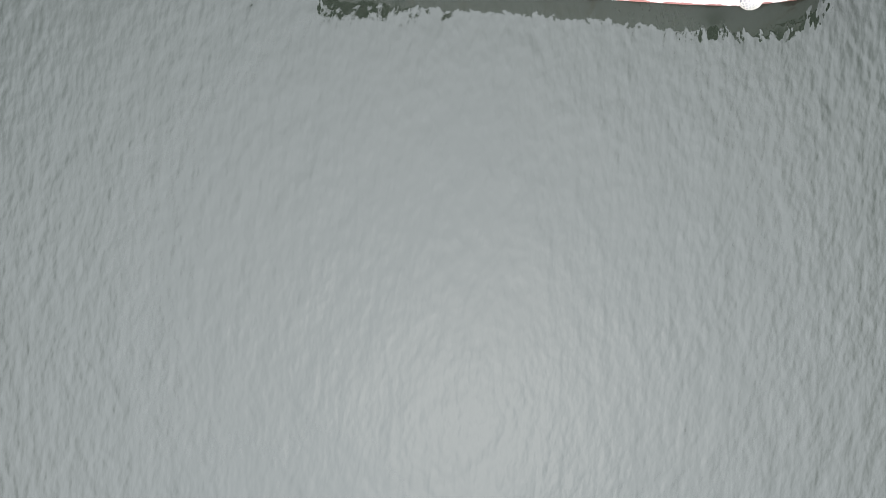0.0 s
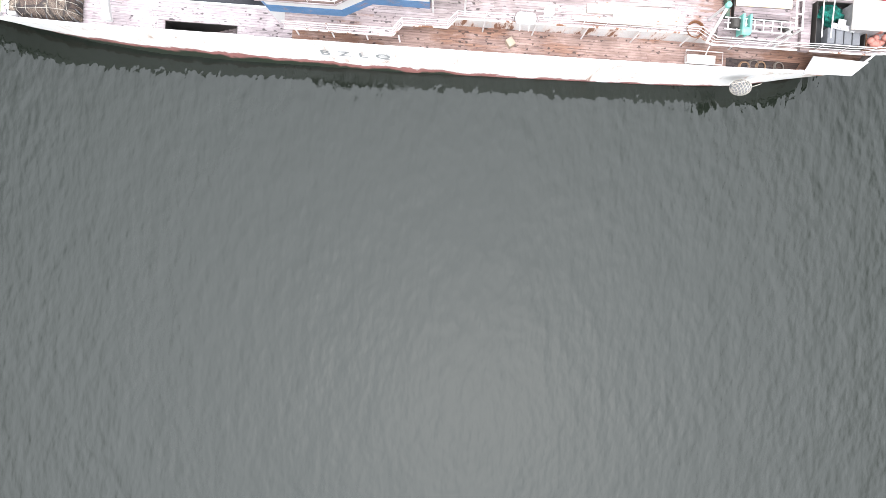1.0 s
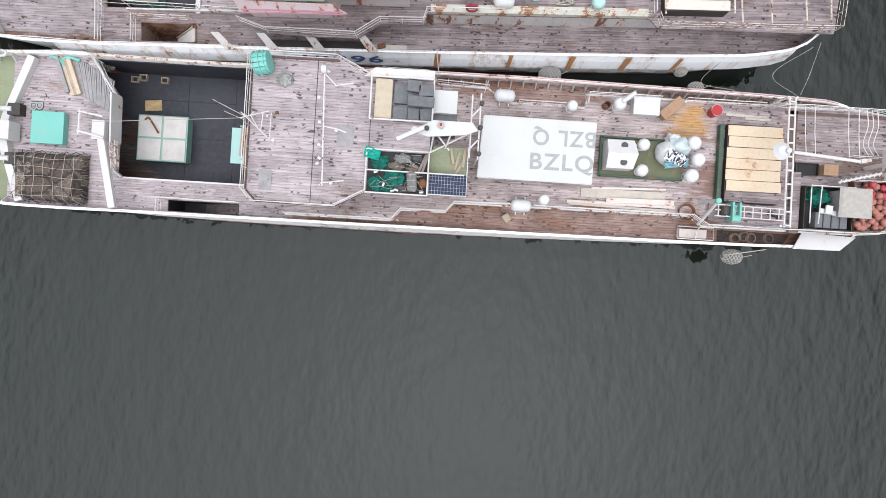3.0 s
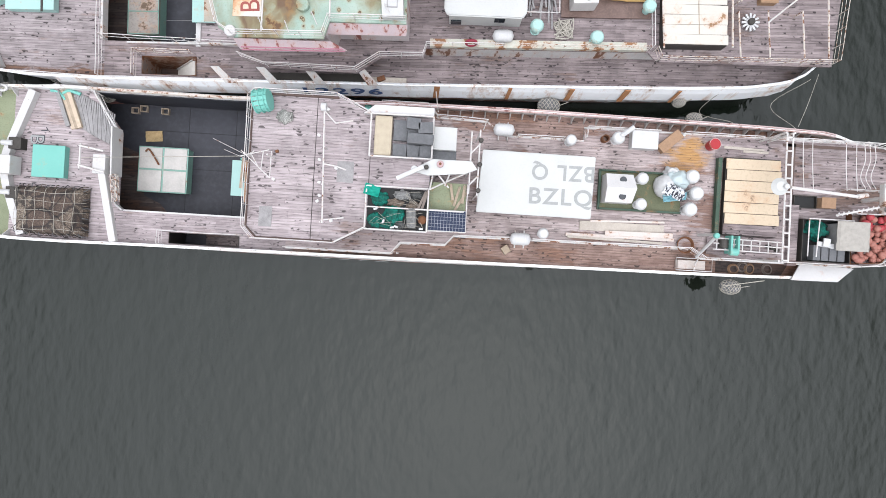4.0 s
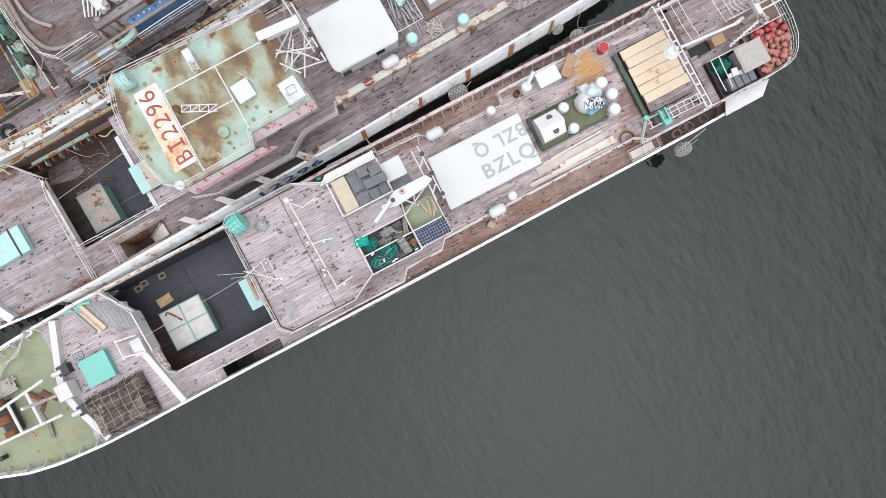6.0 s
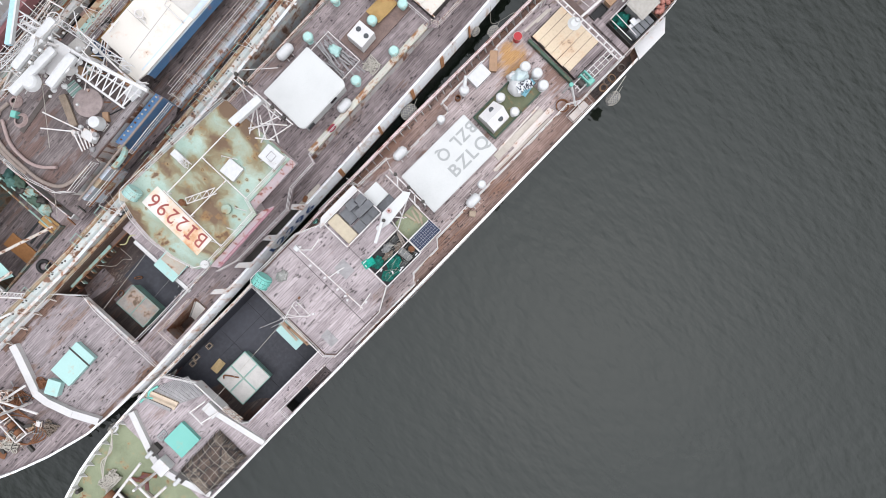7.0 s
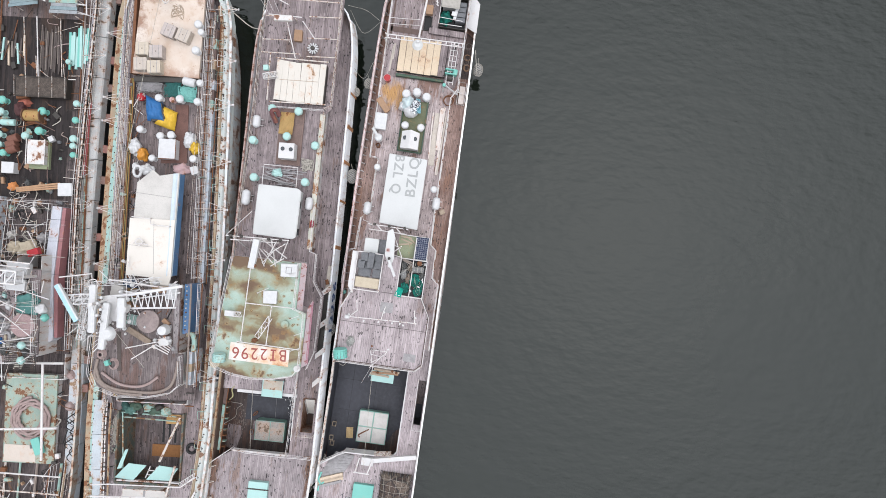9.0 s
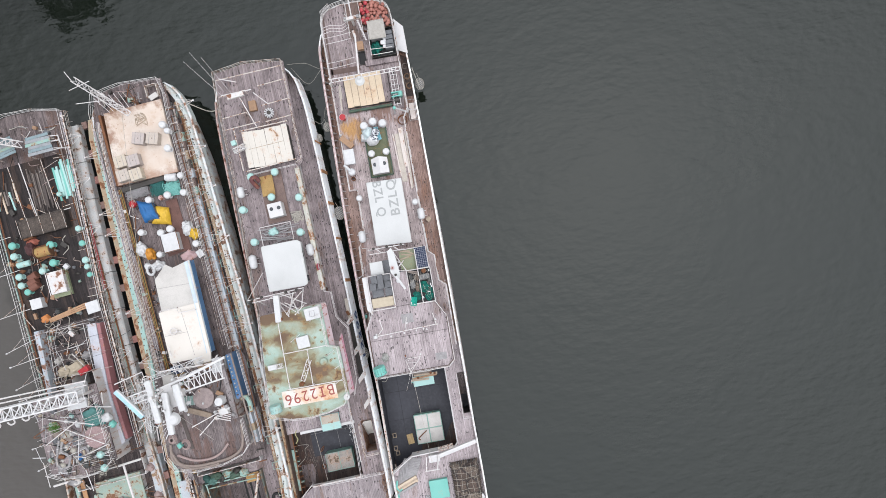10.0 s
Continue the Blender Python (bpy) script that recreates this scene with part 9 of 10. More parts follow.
for pts in ([(-29.28, 1.91), (-29.34, 0.16), (-30.8, 1.32), (-30.68, 3.16)], [(-29.35, -0.97), (-29.47, -2.82), (-30.67, -2.12), (-30.74, 0.2)], [(-27.9, 2.0), (-28.0, 2.25), (-29.8, 2.9), (-29.8, 2.6)]):
    part("folded_door", quad_drape(pts, lambda u, v: 4.9 + 0.15 * u, 0.06, 2), TEAL_PALE, ship, "pale turquoise steel door folded open")
part("door_frame", strands([[(-29.5, -0.1, 4.8), (-30.6, 0.3, 4.8)], [(-29.5, -0.75, 4.8), (-30.6, -0.3, 4.8)], [(-29.9, 0.05, 4.8), (-29.9, -0.6, 4.8)], [(-30.3, 0.2, 4.8), (-30.3, -0.45, 4.8)]], 0.05), RAIL, ship)
part("door_coaming", box((-30.95, 0.1, 4.7), (0.16, 5.8, 0.3), 0, 0.03), WHITE_RUST, ship)
for a, b in (((-24.6, -2.9, 5.4), (-28.2, -1.9, 7.0)), ((-29.2, -2.6, 5.2), (-32.2, -2.3, 6.6))):
    part("derrick", tube([a, b], 0.11, 8), RAIL_RUST, ship)
part("hose_tangle", strands([smooth_path([(-25.2 - 0.8 * k, 3.6, 4.25), (-25.8 - 0.8 * k, 4.2, 4.3), (-26.2 - 0.8 * k, 3.5, 4.3), (-25.6 - 0.8 * k, 3.9, 4.4)]) for k in range(4)], 0.05), ROPE, ship)
FH = 5.6
top3 = [(-31.42, 1.95), (-31.44, -1.98), (-34.92, -2.26), (-35.05, 2.38)]
part("fore_house", walls(top3, d3(-34) - 0.6, FH - 0.1, 0.1), WHITE_RUST, ship)
part("fore_house_roof", slab(top3, FH - 0.1, FH), paint("white_house_top_paint", (0.53, 0.505, 0.475), 0.2, 0.2, 0.6, (0.3, 0.2, 0.15)), ship, "whitewashed forward house roof with a brown stain")
part("stain_patch", slab([(-34.7, 0.5), (-33.9, 0.5), (-33.75, -1.1), (-34.55, -1.2)], FH + 0.004, FH + 0.01), plain("brown_rust_wash", (0.36, 0.30, 0.265), 0.7, 0, 0.6, 2), ship)
part("roof_step", slab([(-31.5, 0.05), (-31.5, -0.15), (-33.2, -0.1), (-33.2, 0.1)], FH + 0.004, FH + 0.02), GREY_PLATE, ship)
part("house_edge", tube([(x, y, FH) for x, y in top3], 0.05, 6, True), RAIL_RUST, ship)
part("cross_spar", tube([(-30.9, 4.6, 6.3), (-30.75, 2.9, 6.3), (-30.7, -3.64, 6.3), (-29.7, -4.9, 6.3)], 0.06, 6), RAIL, ship)
part("cross_spar", tube([(-34.95, 4.4, 6.3), (-34.85, 2.0, 6.3), (-34.75, -2.45, 6.3), (-33.2, -4.9, 6.3)], 0.06, 6), RAIL, ship)
part("fore_ladder", lattice((-34.3, -3.4, 6.0), (-33.2, -4.9, 6.2), 0.4, 7, 0.035, True), RAIL, ship)
part("fore_beam", strands([[(-32.0, 4.6, 6.2), (-31.6, -4.6, 6.6)], [(-32.4, -4.4, 6.4), (-31.2, -4.9, 6.0)]], 0.09, 8), RAIL, ship)
part("fore_ladder", lattice((-30.7, -3.4, 5.9), (-29.6, -4.9, 6.0), 0.4, 7, 0.035, True), RAIL, ship)

# loose things on that ship
for k, (x, y, rz) in enumerate(((11.2, -0.3, -20), (10.85, -1.65, -20), (9.4, 2.0, 2), (9.2, 0.75, 2), (8.0, 2.1, 4), (7.8, 0.85, 4))):
    ct = thing("carton", S3 @ pose(x, y, 5.8, 0, 0, rz), "stack of pale brown cartons strapped together" if k < 2 else "pale brown carton on the cream deck", "carton", "cartons on the cream deck")
    part("box", box((0, 0, 0.4), (1.15, 1.2, 0.8), 0, 0.03), plain("pale_carton_%d" % k, (0.40 + 0.03 * (k % 3), 0.35 + 0.025 * (k % 3), 0.325), 0.85, 0, 0.3, 3), ct)
    part("strap", box((0, 0.28, 0.405), (1.17, 0.04, 0.81), 0, 0), GREY_PLATE, ct)
    part("strap", box((0, -0.28, 0.405), (1.17, 0.04, 0.81), 0, 0), GREY_PLATE, ct)
    part("mark", drum((0, 0, 0.8), 0.06, 0.01, seg=10, rim=0.002), TIMBER_DARK, ct)
single("seaweed_stain", tubes([smooth_path([(random.uniform(-0.8, 0.8), random.uniform(-0.6, 0.6), 0.02) for _ in range(4)]) for _ in range(6)], 0.03, 5), TIMBER, S3 @ pose(13.2, -0.7, 5.8), "thin brown scraps of line on the cream deck", "scraps")
for x, y, r in ((11.9, -3.0, 0.42), (11.2, -3.3, 0.35), (9.5, -2.9, 0.42), (2.14, 2.18, 0.38), (1.62, 0.28, 0.4), (1.75, -0.72, 0.42), (-0.49, 0.93, 0.36), (-0.34, -2.88, 0.4), (5.14, -1.34, 0.42), (5.14, 0.62, 0.4), (4.99, -2.99, 0.4), (6.73, -3.13, 0.38)):
    mushroom(S3 @ pose(x, y, 5.8 if x > 7.2 else POOP3), PVC, r * 0.92, 0.95, "white mushroom ventilator with a worn cap")
mushroom(S3 @ pose(5.06, -0.59, POOP3), PINK, 0.28, 0.8, "small pinkish ventilator between the white ones")
single("deck_drum", drum((0, 0, 0.4), 0.4, 1.15, "y", seg=22, rim=0.08), PVC, S3 @ pose(6.8, -2.1, POOP3 + 0.2, 0, 0, -12), "white drum lying by the cream deck", "drum")
for x, y, sx, sy, n, r_, mat, lab in ((6.2, -0.5, 0.85, 0.8, 40, 0.028, plain("dark_turquoise_twine", (0.03, 0.12, 0.11), 0.8), "heap of dark turquoise netting on the deck"), (5.75, -1.85, 0.75, 0.8, 46, 0.035, plain("pale_turquoise_rope", (0.17, 0.40, 0.36), 0.8), "heap of pale turquoise rope on the deck"), (6.3, 1.7, 0.6, 1.2, 36, 0.03, GREY_PLATE, "heap of grey chain and rope on the deck")):
    rc = thing("rope_pile", S3 @ pose(x, y, POOP3), lab, "rope", "rope heaps on the squid ship")
    part("heap", lump((0, 0, 0), (sx * 0.85, sy * 0.85, 0.4), 0.3, 4, x), mat, rc)
    part("strand", tangle(n, sx, sy, 0.5, r_, int(10 * x)), mat, rc)["kind"] = "stuff"
def folds(h, drop, seed):
    """Height of a sheet that is humped in the middle, creased, and hangs down at its edges."""
    return lambda u, v: h - drop * (max(abs(2 * u - 1), abs(2 * v - 1)) ** 5) + 0.13 * noise.noise(Vector((u * 3.1, v * 3.1, seed))) + 0.06 * noise.noise(Vector((u * 9, v * 5, seed + 3)))


tp = thing("covered_machine", S3 @ pose(0, 0, POOP3), "machine under a blue tarpaulin with a yellow sheet beside it", "machine")
part("machine_body", box((3.8, 0.75, 0.4), (1.6, 1.3, 0.8), 15, 0.08), DARK_STEEL, tp)
part("blue_tarpaulin", quad_drape([(5.4, 1.95), (4.72, 0.3), (2.95, -0.05), (3.0, 1.65)], folds(1.05, 0.5, 2), 0.03, 22), BLUE, tp, "crumpled blue tarpaulin")
part("yellow_sheet", quad_drape([(4.45, 0.25), (3.95, -1.0), (2.2, -0.8), (2.8, 1.1)], folds(0.75, 0.45, 5), 0.03, 22), YELLOW, tp, "yellow plastic sheet")
bd = thing("red_drum", S3 @ pose(5.2, 2.4, POOP3), "red float bound with rope", "float")
part("body", lump((0, 0, 0.35), (0.4, 0.4, 0.42), 0.1, 3, 1), RED, bd)
part("binding", tangle(4, 0.36, 0.36, 0.8, 0.02, 9), ROPE, bd)
wb = crate(S3 @ pose(0.42, -0.5, POOP3), (1.8, 1.55, 0.95), PVC, "white_box", "square white box with a rusty edge on a brown plate", "box")
part("rusty_edge", strands([[(-0.92, -0.8, 0.96), (0.92, -0.8, 0.96)], [(-0.92, -0.8, 0.96), (-0.92, 0.8, 0.96)]], 0.035, 5), RUST, wb)
single("deck_plate", slab([(4.75, -1.9), (4.7, -0.7), (1.6, -0.75), (1.6, 0.45), (-0.85, 0.4), (-0.7, -2.05)], 0.004, 0.09), plain("dark_red_board", (0.12, 0.062, 0.05), 0.7, 0, 0.6, 1.5), S3 @ pose(0, 0, POOP3), "dark red-brown plate under the white box", "plate")
for x, y, xo, yo, mat, lab in ((0.4, 2.65, -0.28, 1.85, plain("orange_oilskin", (0.46, 0.2, 0.03), 0.5, 0, 0.3, 3), "jigging reel under a white cover with an orange oilskin"), (1.3, -2.4, 0.6, -2.95, YELLOW, "jigging reel under a white cover with a yellow oilskin")):
    yb = thing("covered_reel", S3 @ pose(x, y, POOP3), lab, "reel", "covered reels")
    part("white_cover", lump((0, 0, 0.35), (0.68, 0.52, 0.6), 0.42, 4, 3 + x), PVC, yb)
    part("white_cover", lump((0.38, 0.2, 0.25), (0.5, 0.38, 0.45), 0.45, 4, 5 + x), PVC, yb)
    part("oilskin", lump((xo - x + 0.12, yo - y + 0.12, 0.3), (0.62, 0.46, 0.6), 0.34, 4, 6 + x), mat, yb)
    part("reel_stand", box((0, 0, 0.2), (0.5, 0.5, 0.4), 0, 0.03), DARK_STEEL, yb)
wr = thing("white_ring", S3 @ pose(-1.75, 2.35, POOP3), "white plastic ring and bags in a heap", "bags")
part("ring", tube([(0.5 * math.cos(2 * math.pi * q / 20), 0.36 * math.sin(2 * math.pi * q / 20), 0.45) for q in range(20)], 0.13, 8, True), PVC, wr)
part("bag", lump((0.25, -0.75, 0.2), (0.45, 0.62, 0.42), 0.4, 4, 2), PVC, wr)
part("bag", lump((0.5, 0.35, 0.15), (0.34, 0.3, 0.4), 0.2, 4, 7), PVC, wr)
crate(S3 @ pose(-1.4, -3.0, POOP3, 0, 0, 20), (0.7, 0.6, 0.7), PVC, "white_box", "small white box by the rail", "box")
single("red_cloth", lump((0, 0, 0), (0.5, 0.7, 0.25), 0.6, 3, 2), PINK, S3 @ pose(-1.3, -1.6, POOP3), "faded red cloth heap", "cloth")
single("blue_bin", box((0, 0, 0.3), (0.8, 1.2, 0.6), 0, 0.1), plain("dark_blue_plastic", (0.03, 0.05, 0.09), 0.4), S3 @ pose(-12.0, 0.95, TOP3), "dark blue plastic bin on the roof", "bin")
crate(S3 @ pose(-12.3, -2.9, TOP3), (0.9, 0.7, 0.6), PVC, "white_box", "small white box on the wheelhouse roof", "box")
single("tyre", tube([(0.42 * math.cos(2 * math.pi * q / 20), 0.42 * math.sin(2 * math.pi * q / 20), 0.12) for q in range(20)], 0.14, 8, True), BLACK, S3 @ pose(-27.8, -3.7, d3(-28)), "black tyre on the side deck", "tyre", "tyres")
single("mooring_line", tubes([smooth_path([(14.5, 18.7, 4.2), (13.7, 17.2, 3.4), (13.4, 15.8, 4.0)], 10)], 0.05, 6), ROPE, Matrix.Identity(4), "pale doubled mooring line between the ships", "rope", "mooring lines")


# ---- the cluttered ship at the inside berth ----
S4 = pose(0, 34.8, 0, 0, 0, 6.0)
H4 = [(-50, 0.2, 6.6, 0.1), (-46, 2.5, 6.2, 1.0), (-41, 4.2, 5.7, 2.6), (-33, 4.85, 5.1, 4.0), (-24, 4.9, 4.8, 4.3), (-18, 4.6, 4.6, 4.3), (-6, 4.5, 4.4, 4.3), (6, 4.45, 4.4, 4.2), (11.6, 4.4, 4.4, 3.9), (14.1, 4.2, 4.5, 3.2), (15.4, 3.5, 4.5, 2.2), (16.0, 2.2, 4.5, 1.2), (16.2, 0.1, 4.5, 0.05)]
D4 = [(-50, 5.6), (-42, 5.0), (-30, 4.2), (-18, 3.6), (-8, 3.5), (16, 3.5)]
POOP4, TOP4 = 5.0, 7.8


def d4(x):
    return lerp(D4, x, 1)


def in4(x):
    return max(0.05, lerp(H4, x, 1) - 0.12)


ship = thing("squid_ship", S4, "worn squid ship crowded with gear, hoses and a lattice crane", "ship", "moored ships")
hull = hull_shell(ship, H4, d4, HULL_WORN, 0.16)
bm = bmesh.new()
deck_strip(bm, span(-49, 15.9, 1.0), lambda x: -in4(x), in4, d4)
part("deck", bm, DECK_GRIME, ship)
EDGE4 = [(-50, 3.2), (-42, 4.1), (-36, 4.6), (-29, 4.85), (-20, 5.0), (-14, 5.0), (-8, 5.05), (3, 5.4), (13.6, 5.85)]
RAIL4 = [(-20.0, -4.1), (-5.0, -4.15), (5.0, -4.65), (10.0, -4.95), (15.1, -5.15)]


def edge4(x):
    return lerp(RAIL4, x, 1)


for k in range(13):
    x1, x0 = 13.6 - 3.9 * k, 13.6 - 3.9 * (k + 1) + 0.06
    bm = bmesh.new()
    rows_ = []
    for x in (x0, x1):
        o, tip = lerp(EDGE4, x, 1), 0.04 * math.sin(4.3 * k)
        rows_.append([bm.verts.new((x, -y, z + tip)) for y, z in ((o - 1.15, 4.36), (o - 0.65, 4.34), (o - 0.16, 4.24), (o - 0.04, 4.1), (o, 3.3), (o - 0.1, 3.25), (o - 1.15, 4.26))])
    a, b = rows_
    for q in range(7):
        bm.faces.new((a[q], a[(q + 1) % 7], b[(q + 1) % 7], b[q]))
    bm.faces.new(a[::-1]), bm.faces.new(b)
    part("side_plate", bm, SIDE_GREY if k < 9 else HULL_SKY, hull, "grey side plating with brown stains" if k == 0 else "")
# black band below the plates: boot-topping, with the gap's shade in its colour
bm = bmesh.new()
for x in span(-44, 13.4, 1.0):
    o = lerp(EDGE4, x, 1)
    ring = [bm.verts.new((x, -y, z)) for y, z in ((o - 0.22, 3.28), (o - 0.24, 0.1), (o - 0.5, 0.1), (o - 0.5, 3.28))]
    if x > -44:
        for q in range(4):
            bm.faces.new((prev[q], prev[(q + 1) % 4], ring[(q + 1) % 4], ring[q]))
    prev = ring
part("dark_gap_band", bm, BLACK, hull, "black band along the lower side, for boot-topping and the gap's shade")
part("casing", walls(rect(-23, 14.0, -3.6, 3.6), 3.6, POOP4 - 0.1, 0.1), WHITE_RUST, ship)
part("boat_deck", slab([(-20.5, -4.0), (-5.0, -4.05), (5.0, -4.55), (15.2, -5.1), (15.9, -2.5), (16.1, 0.5), (15.4, 3.4), (13.6, 4.1), (-20.5, 4.2)], POOP4 - 0.12, POOP4), DECK_GRIME, ship)
part("stern_planking", slab([(11.0, -4.75), (15.1, -5.0), (15.8, -2.4), (16.0, 0.5), (15.3, 3.3), (13.5, 4.0), (11.0, 4.0)], POOP4, POOP4 + 0.006), DECK_MID, ship, "soiled grey-brown planking at the stern")
part("oily_deck", slab([(-6.0, -2.7), (11.0, -3.6), (11.0, 3.8), (-6.0, 3.9)], POOP4, POOP4 + 0.006), DECK_OIL, ship, "oily blackened planking round the winch")
rail(ship, RAIL4 + [(15.8, -2.4), (16.0, 0.5), (15.3, 3.3), (13.6, 4.0), (-20.0, 4.1)], POOP4, 1.0, 3, 1.35, RAIL)
rail(ship, [(x, y - 0.2) for x, y in RAIL4], lambda x: 4.4, 0.8, 3, 1.6, RAIL_RUST)
part("rail_strip", slab([(-20.0, -3.85), (-5.0, -3.88), (5.0, -4.35), (15.0, -4.85), (15.05, -5.05), (5.0, -4.54), (-5.0, -4.04), (-20.0, -3.99)], POOP4 + 0.02, POOP4 + 0.06), plain("lilac_grey_rail_strip", (0.33, 0.31, 0.335), 0.7, 0, 0.6, 3), ship)
for k in range(68):
    x = -19.6 + 0.51 * k
    part("clamp", box((x, edge4(x) + 0.08 + 0.05 * math.sin(3 * k), 5.12 + 0.05 * math.sin(5 * k)), (0.1 + 0.05 * (k % 3), 0.34 + 0.1 * (k % 2), 0.1), 8 * math.sin(7 * k), 0.01), (RAIL_RUST, DARK_STEEL, RAIL, RUST, BROWN_EDGE)[(k * 3 + k // 4) % 5], ship)
part("line_roller", tube([(x, edge4(x) - 0.12, 5.5) for x in span(-18, 14.5, 1.5)], 0.07, 8), RAIL_RUST, ship)
for x in (7.6, 2.6, -3.2, -6.4, -10.4, -15.0, 12.0):
    outrigger(ship, x, edge4(x) - 0.1, 5.3, -1, 1.4, 1.1)
for x in (4.0, 0.5, -3.6, -6.6, -8.6, -10.4, -12.2, -17.2, -19.0):
    pole = part("jig_pole", tube([(x, 3.2, 5.2), (x - 0.5 + 0.3 * math.sin(5 * x), 6.4, 5.6)], 0.032, 6), RAIL, ship)
    part("pole_stay", tube([(x + 0.7, 4.2, 5.2), (x - 0.4 + 0.25 * math.sin(5 * x), 5.9, 5.5)], 0.02, 5), RAIL_RUST, pole)
    part("pole_end", drum((x - 0.5 + 0.3 * math.sin(5 * x), 6.4, 5.5), 0.09, 0.2, seg=10), PVC, pole)
for k in range(14):
    x = 13.7 - 2.9 * k + 0.15 * math.sin(5 * k)
    fb = thing("square_fender", S4 @ pose(x, -0.2 - lerp(EDGE4, x, 1), 3.1 if x > -20 else 3.9, 0, 0, 4 * math.sin(k)), "square brown fender block hung between the hulls", "fender", "square fenders")
    part("block", box((0, 0, 0), (0.75, 0.56, 0.6), 0, 0.05), plain("brown_fender_%d" % (k % 3), (0.2 + 0.03 * (k % 3), 0.13, 0.11), 0.9, 0, 0.4, 5), fb)
    part("rope", tube([(0, 0.1, 0.2), (0, 0.45, 1.0)], 0.03), ROPE, fb)
# stern: grey canopies, board racks
for k in range(6):
    part("canopy_board", box((11.15 + 0.32 * k, -2.75 + 0.05 * math.sin(5 * k), 6.42 + 0.03 * (k % 2)), (0.3, 2.6 - 0.14 * (k % 3), 0.05), 1.5 * math.sin(3 * k), 0.01), (SHEET_GREY, SHEET_BLUE, SHEET_GREY, TEAL_RUST)[k % 4], ship, "blue-grey weathered board of the stern canopy" if k == 0 else "")
    part("canopy_board", box((11.7 + 0.3 * k, 0.95 + 0.06 * math.sin(4 * k), 6.42 + 0.03 * (k % 2)), (0.28, 2.7 - 0.12 * (k % 3), 0.05), 9 + 1.5 * math.sin(2 * k), 0.01), (SHEET_BLUE, SHEET_BLUE, TEAL_RUST, SHEET_GREY)[k % 4], ship)
for x, y in ((12.4, -1.4), (12.3, -4.0), (10.8, -3.9), (11.0, -1.5), (13.0, 1.7), (11.6, 1.9)):
    part("canopy_post", tube([(x, y, POOP4), (x, y, 6.4)], 0.05), RAIL_RUST, ship)
part("stern_lattice", lattice((14.4, 3.6, 7.6), (12.2, -1.4, 7.0), 0.6, 9, 0.05), RAIL, ship)
part("stern_frame", tubes([[(12.55, -3.7, 6.3), (12.4, -4.75, 6.3), (11.05, -4.85, 6.3), (11.1, -3.85, 6.3), (12.55, -3.7, 6.3)], [(12.0, -3.75, 6.3), (11.9, -4.8, 6.3)], [(11.3, -3.9, 6.3), (11.3, -4.8, POOP4)]], 0.06), RAIL, ship)
for k, x0 in enumerate((10.6, 5.4)):
    part("rack_rail", strands([[(10.8, 1.4 - 3.4 * k, 5.6), (5.4, 1.0 - 3.4 * k, 5.6)]], 0.035), RAIL_RUST, ship)
part("rack_rail", strands([[(5.1, -0.6, 5.6), (5.2, -3.7, 5.6)], [(10.9, 0.2, 5.6), (5.3, -0.2, 5.6)]], 0.05), RAIL, ship)
part("net_pen", walls(rect(3.4, 5.2, -3.0, 1.7), POOP4, 5.9, 0.05), DARK_STEEL, ship)
part("pen_net", drape(3.35, 5.25, -3.05, 1.75, lambda u, v: 5.85 + 0.14 * noise.noise(Vector((u * 3, v * 7, 0))), 0.04, 24), netting("dark_brown_pen_net", (0.13, 0.105, 0.088), 0.06, (0.04, 0.032, 0.028)), ship, "dark brown net stretched over a pen")
for y in (-3.0, -1.8, -0.6, 0.6, 1.7):
    part("pen_bar", tube([(3.3, y, 5.95), (5.3, y + 0.1, 5.95)], 0.022), RAIL_RUST, ship)
# middle: rust-coloured winch, trunk, boom
part("trunk", slab([(-6.7, -2.6), (-6.75, -3.45), (-13.3, -2.98), (-19.0, -3.2), (-19.4, -2.6), (-13.2, -2.05)], POOP4, 6.3), paint("pale_lilac_trunk_paint", (0.42, 0.43, 0.47), 0.4, 0.35, 0.55), ship, "pale lilac-grey long ventilator trunk")
part("trunk_side", slab([(-6.8, -3.47), (-6.85, -3.8), (-13.4, -3.35), (-18.8, -3.55), (-18.8, -3.25), (-13.3, -3.0)], 5.2, 6.2), MAROON_FADED, ship, "maroon painted side of the trunk")
part("trunk", slab([(-6.0, 3.0), (-6.0, 2.5), (-13.0, 2.9), (-13.0, 3.3)], POOP4, 5.9), BLUE_RUST, ship, "pale long trunk beside the rail")
part("white_table", box((-5.1, -3.3, 5.75), (1.2, 1.3, 0.12), 3, 0.03), PVC, ship)
part("table_leg", strands([[(-4.7, -2.8, POOP4), (-4.7, -2.8, 5.7)], [(-5.5, -3.8, POOP4), (-5.5, -3.8, 5.7)]], 0.05), RAIL, ship)
part("red_chain_rail", strands([[(3.4, -4.72, 4.7), (-3.5, -4.42, 4.7)], [(2.8, -4.62, 4.8), (-3.6, -4.3, 4.8)]], 0.06), plain("faded_red_steel", (0.35, 0.09, 0.09), 0.7), ship)
rail(ship, [(-6.5, -2.2), (-6.4, 1.5), (-11.6, 1.9)], POOP4, 1.3, 3, 1.6, RAIL)
for k in range(9):
    part("wire", tube([(-6.4 - 0.75 * k, 3.9, 6.5 + 0.1 * (k % 3)), (-6.2 - 0.8 * k + 0.5 * math.sin(3 * k), -4.0, 6.3 + 0.15 * (k % 2))], 0.012, 4), (RAIL, ROPE, BLACK)[k % 3], ship)
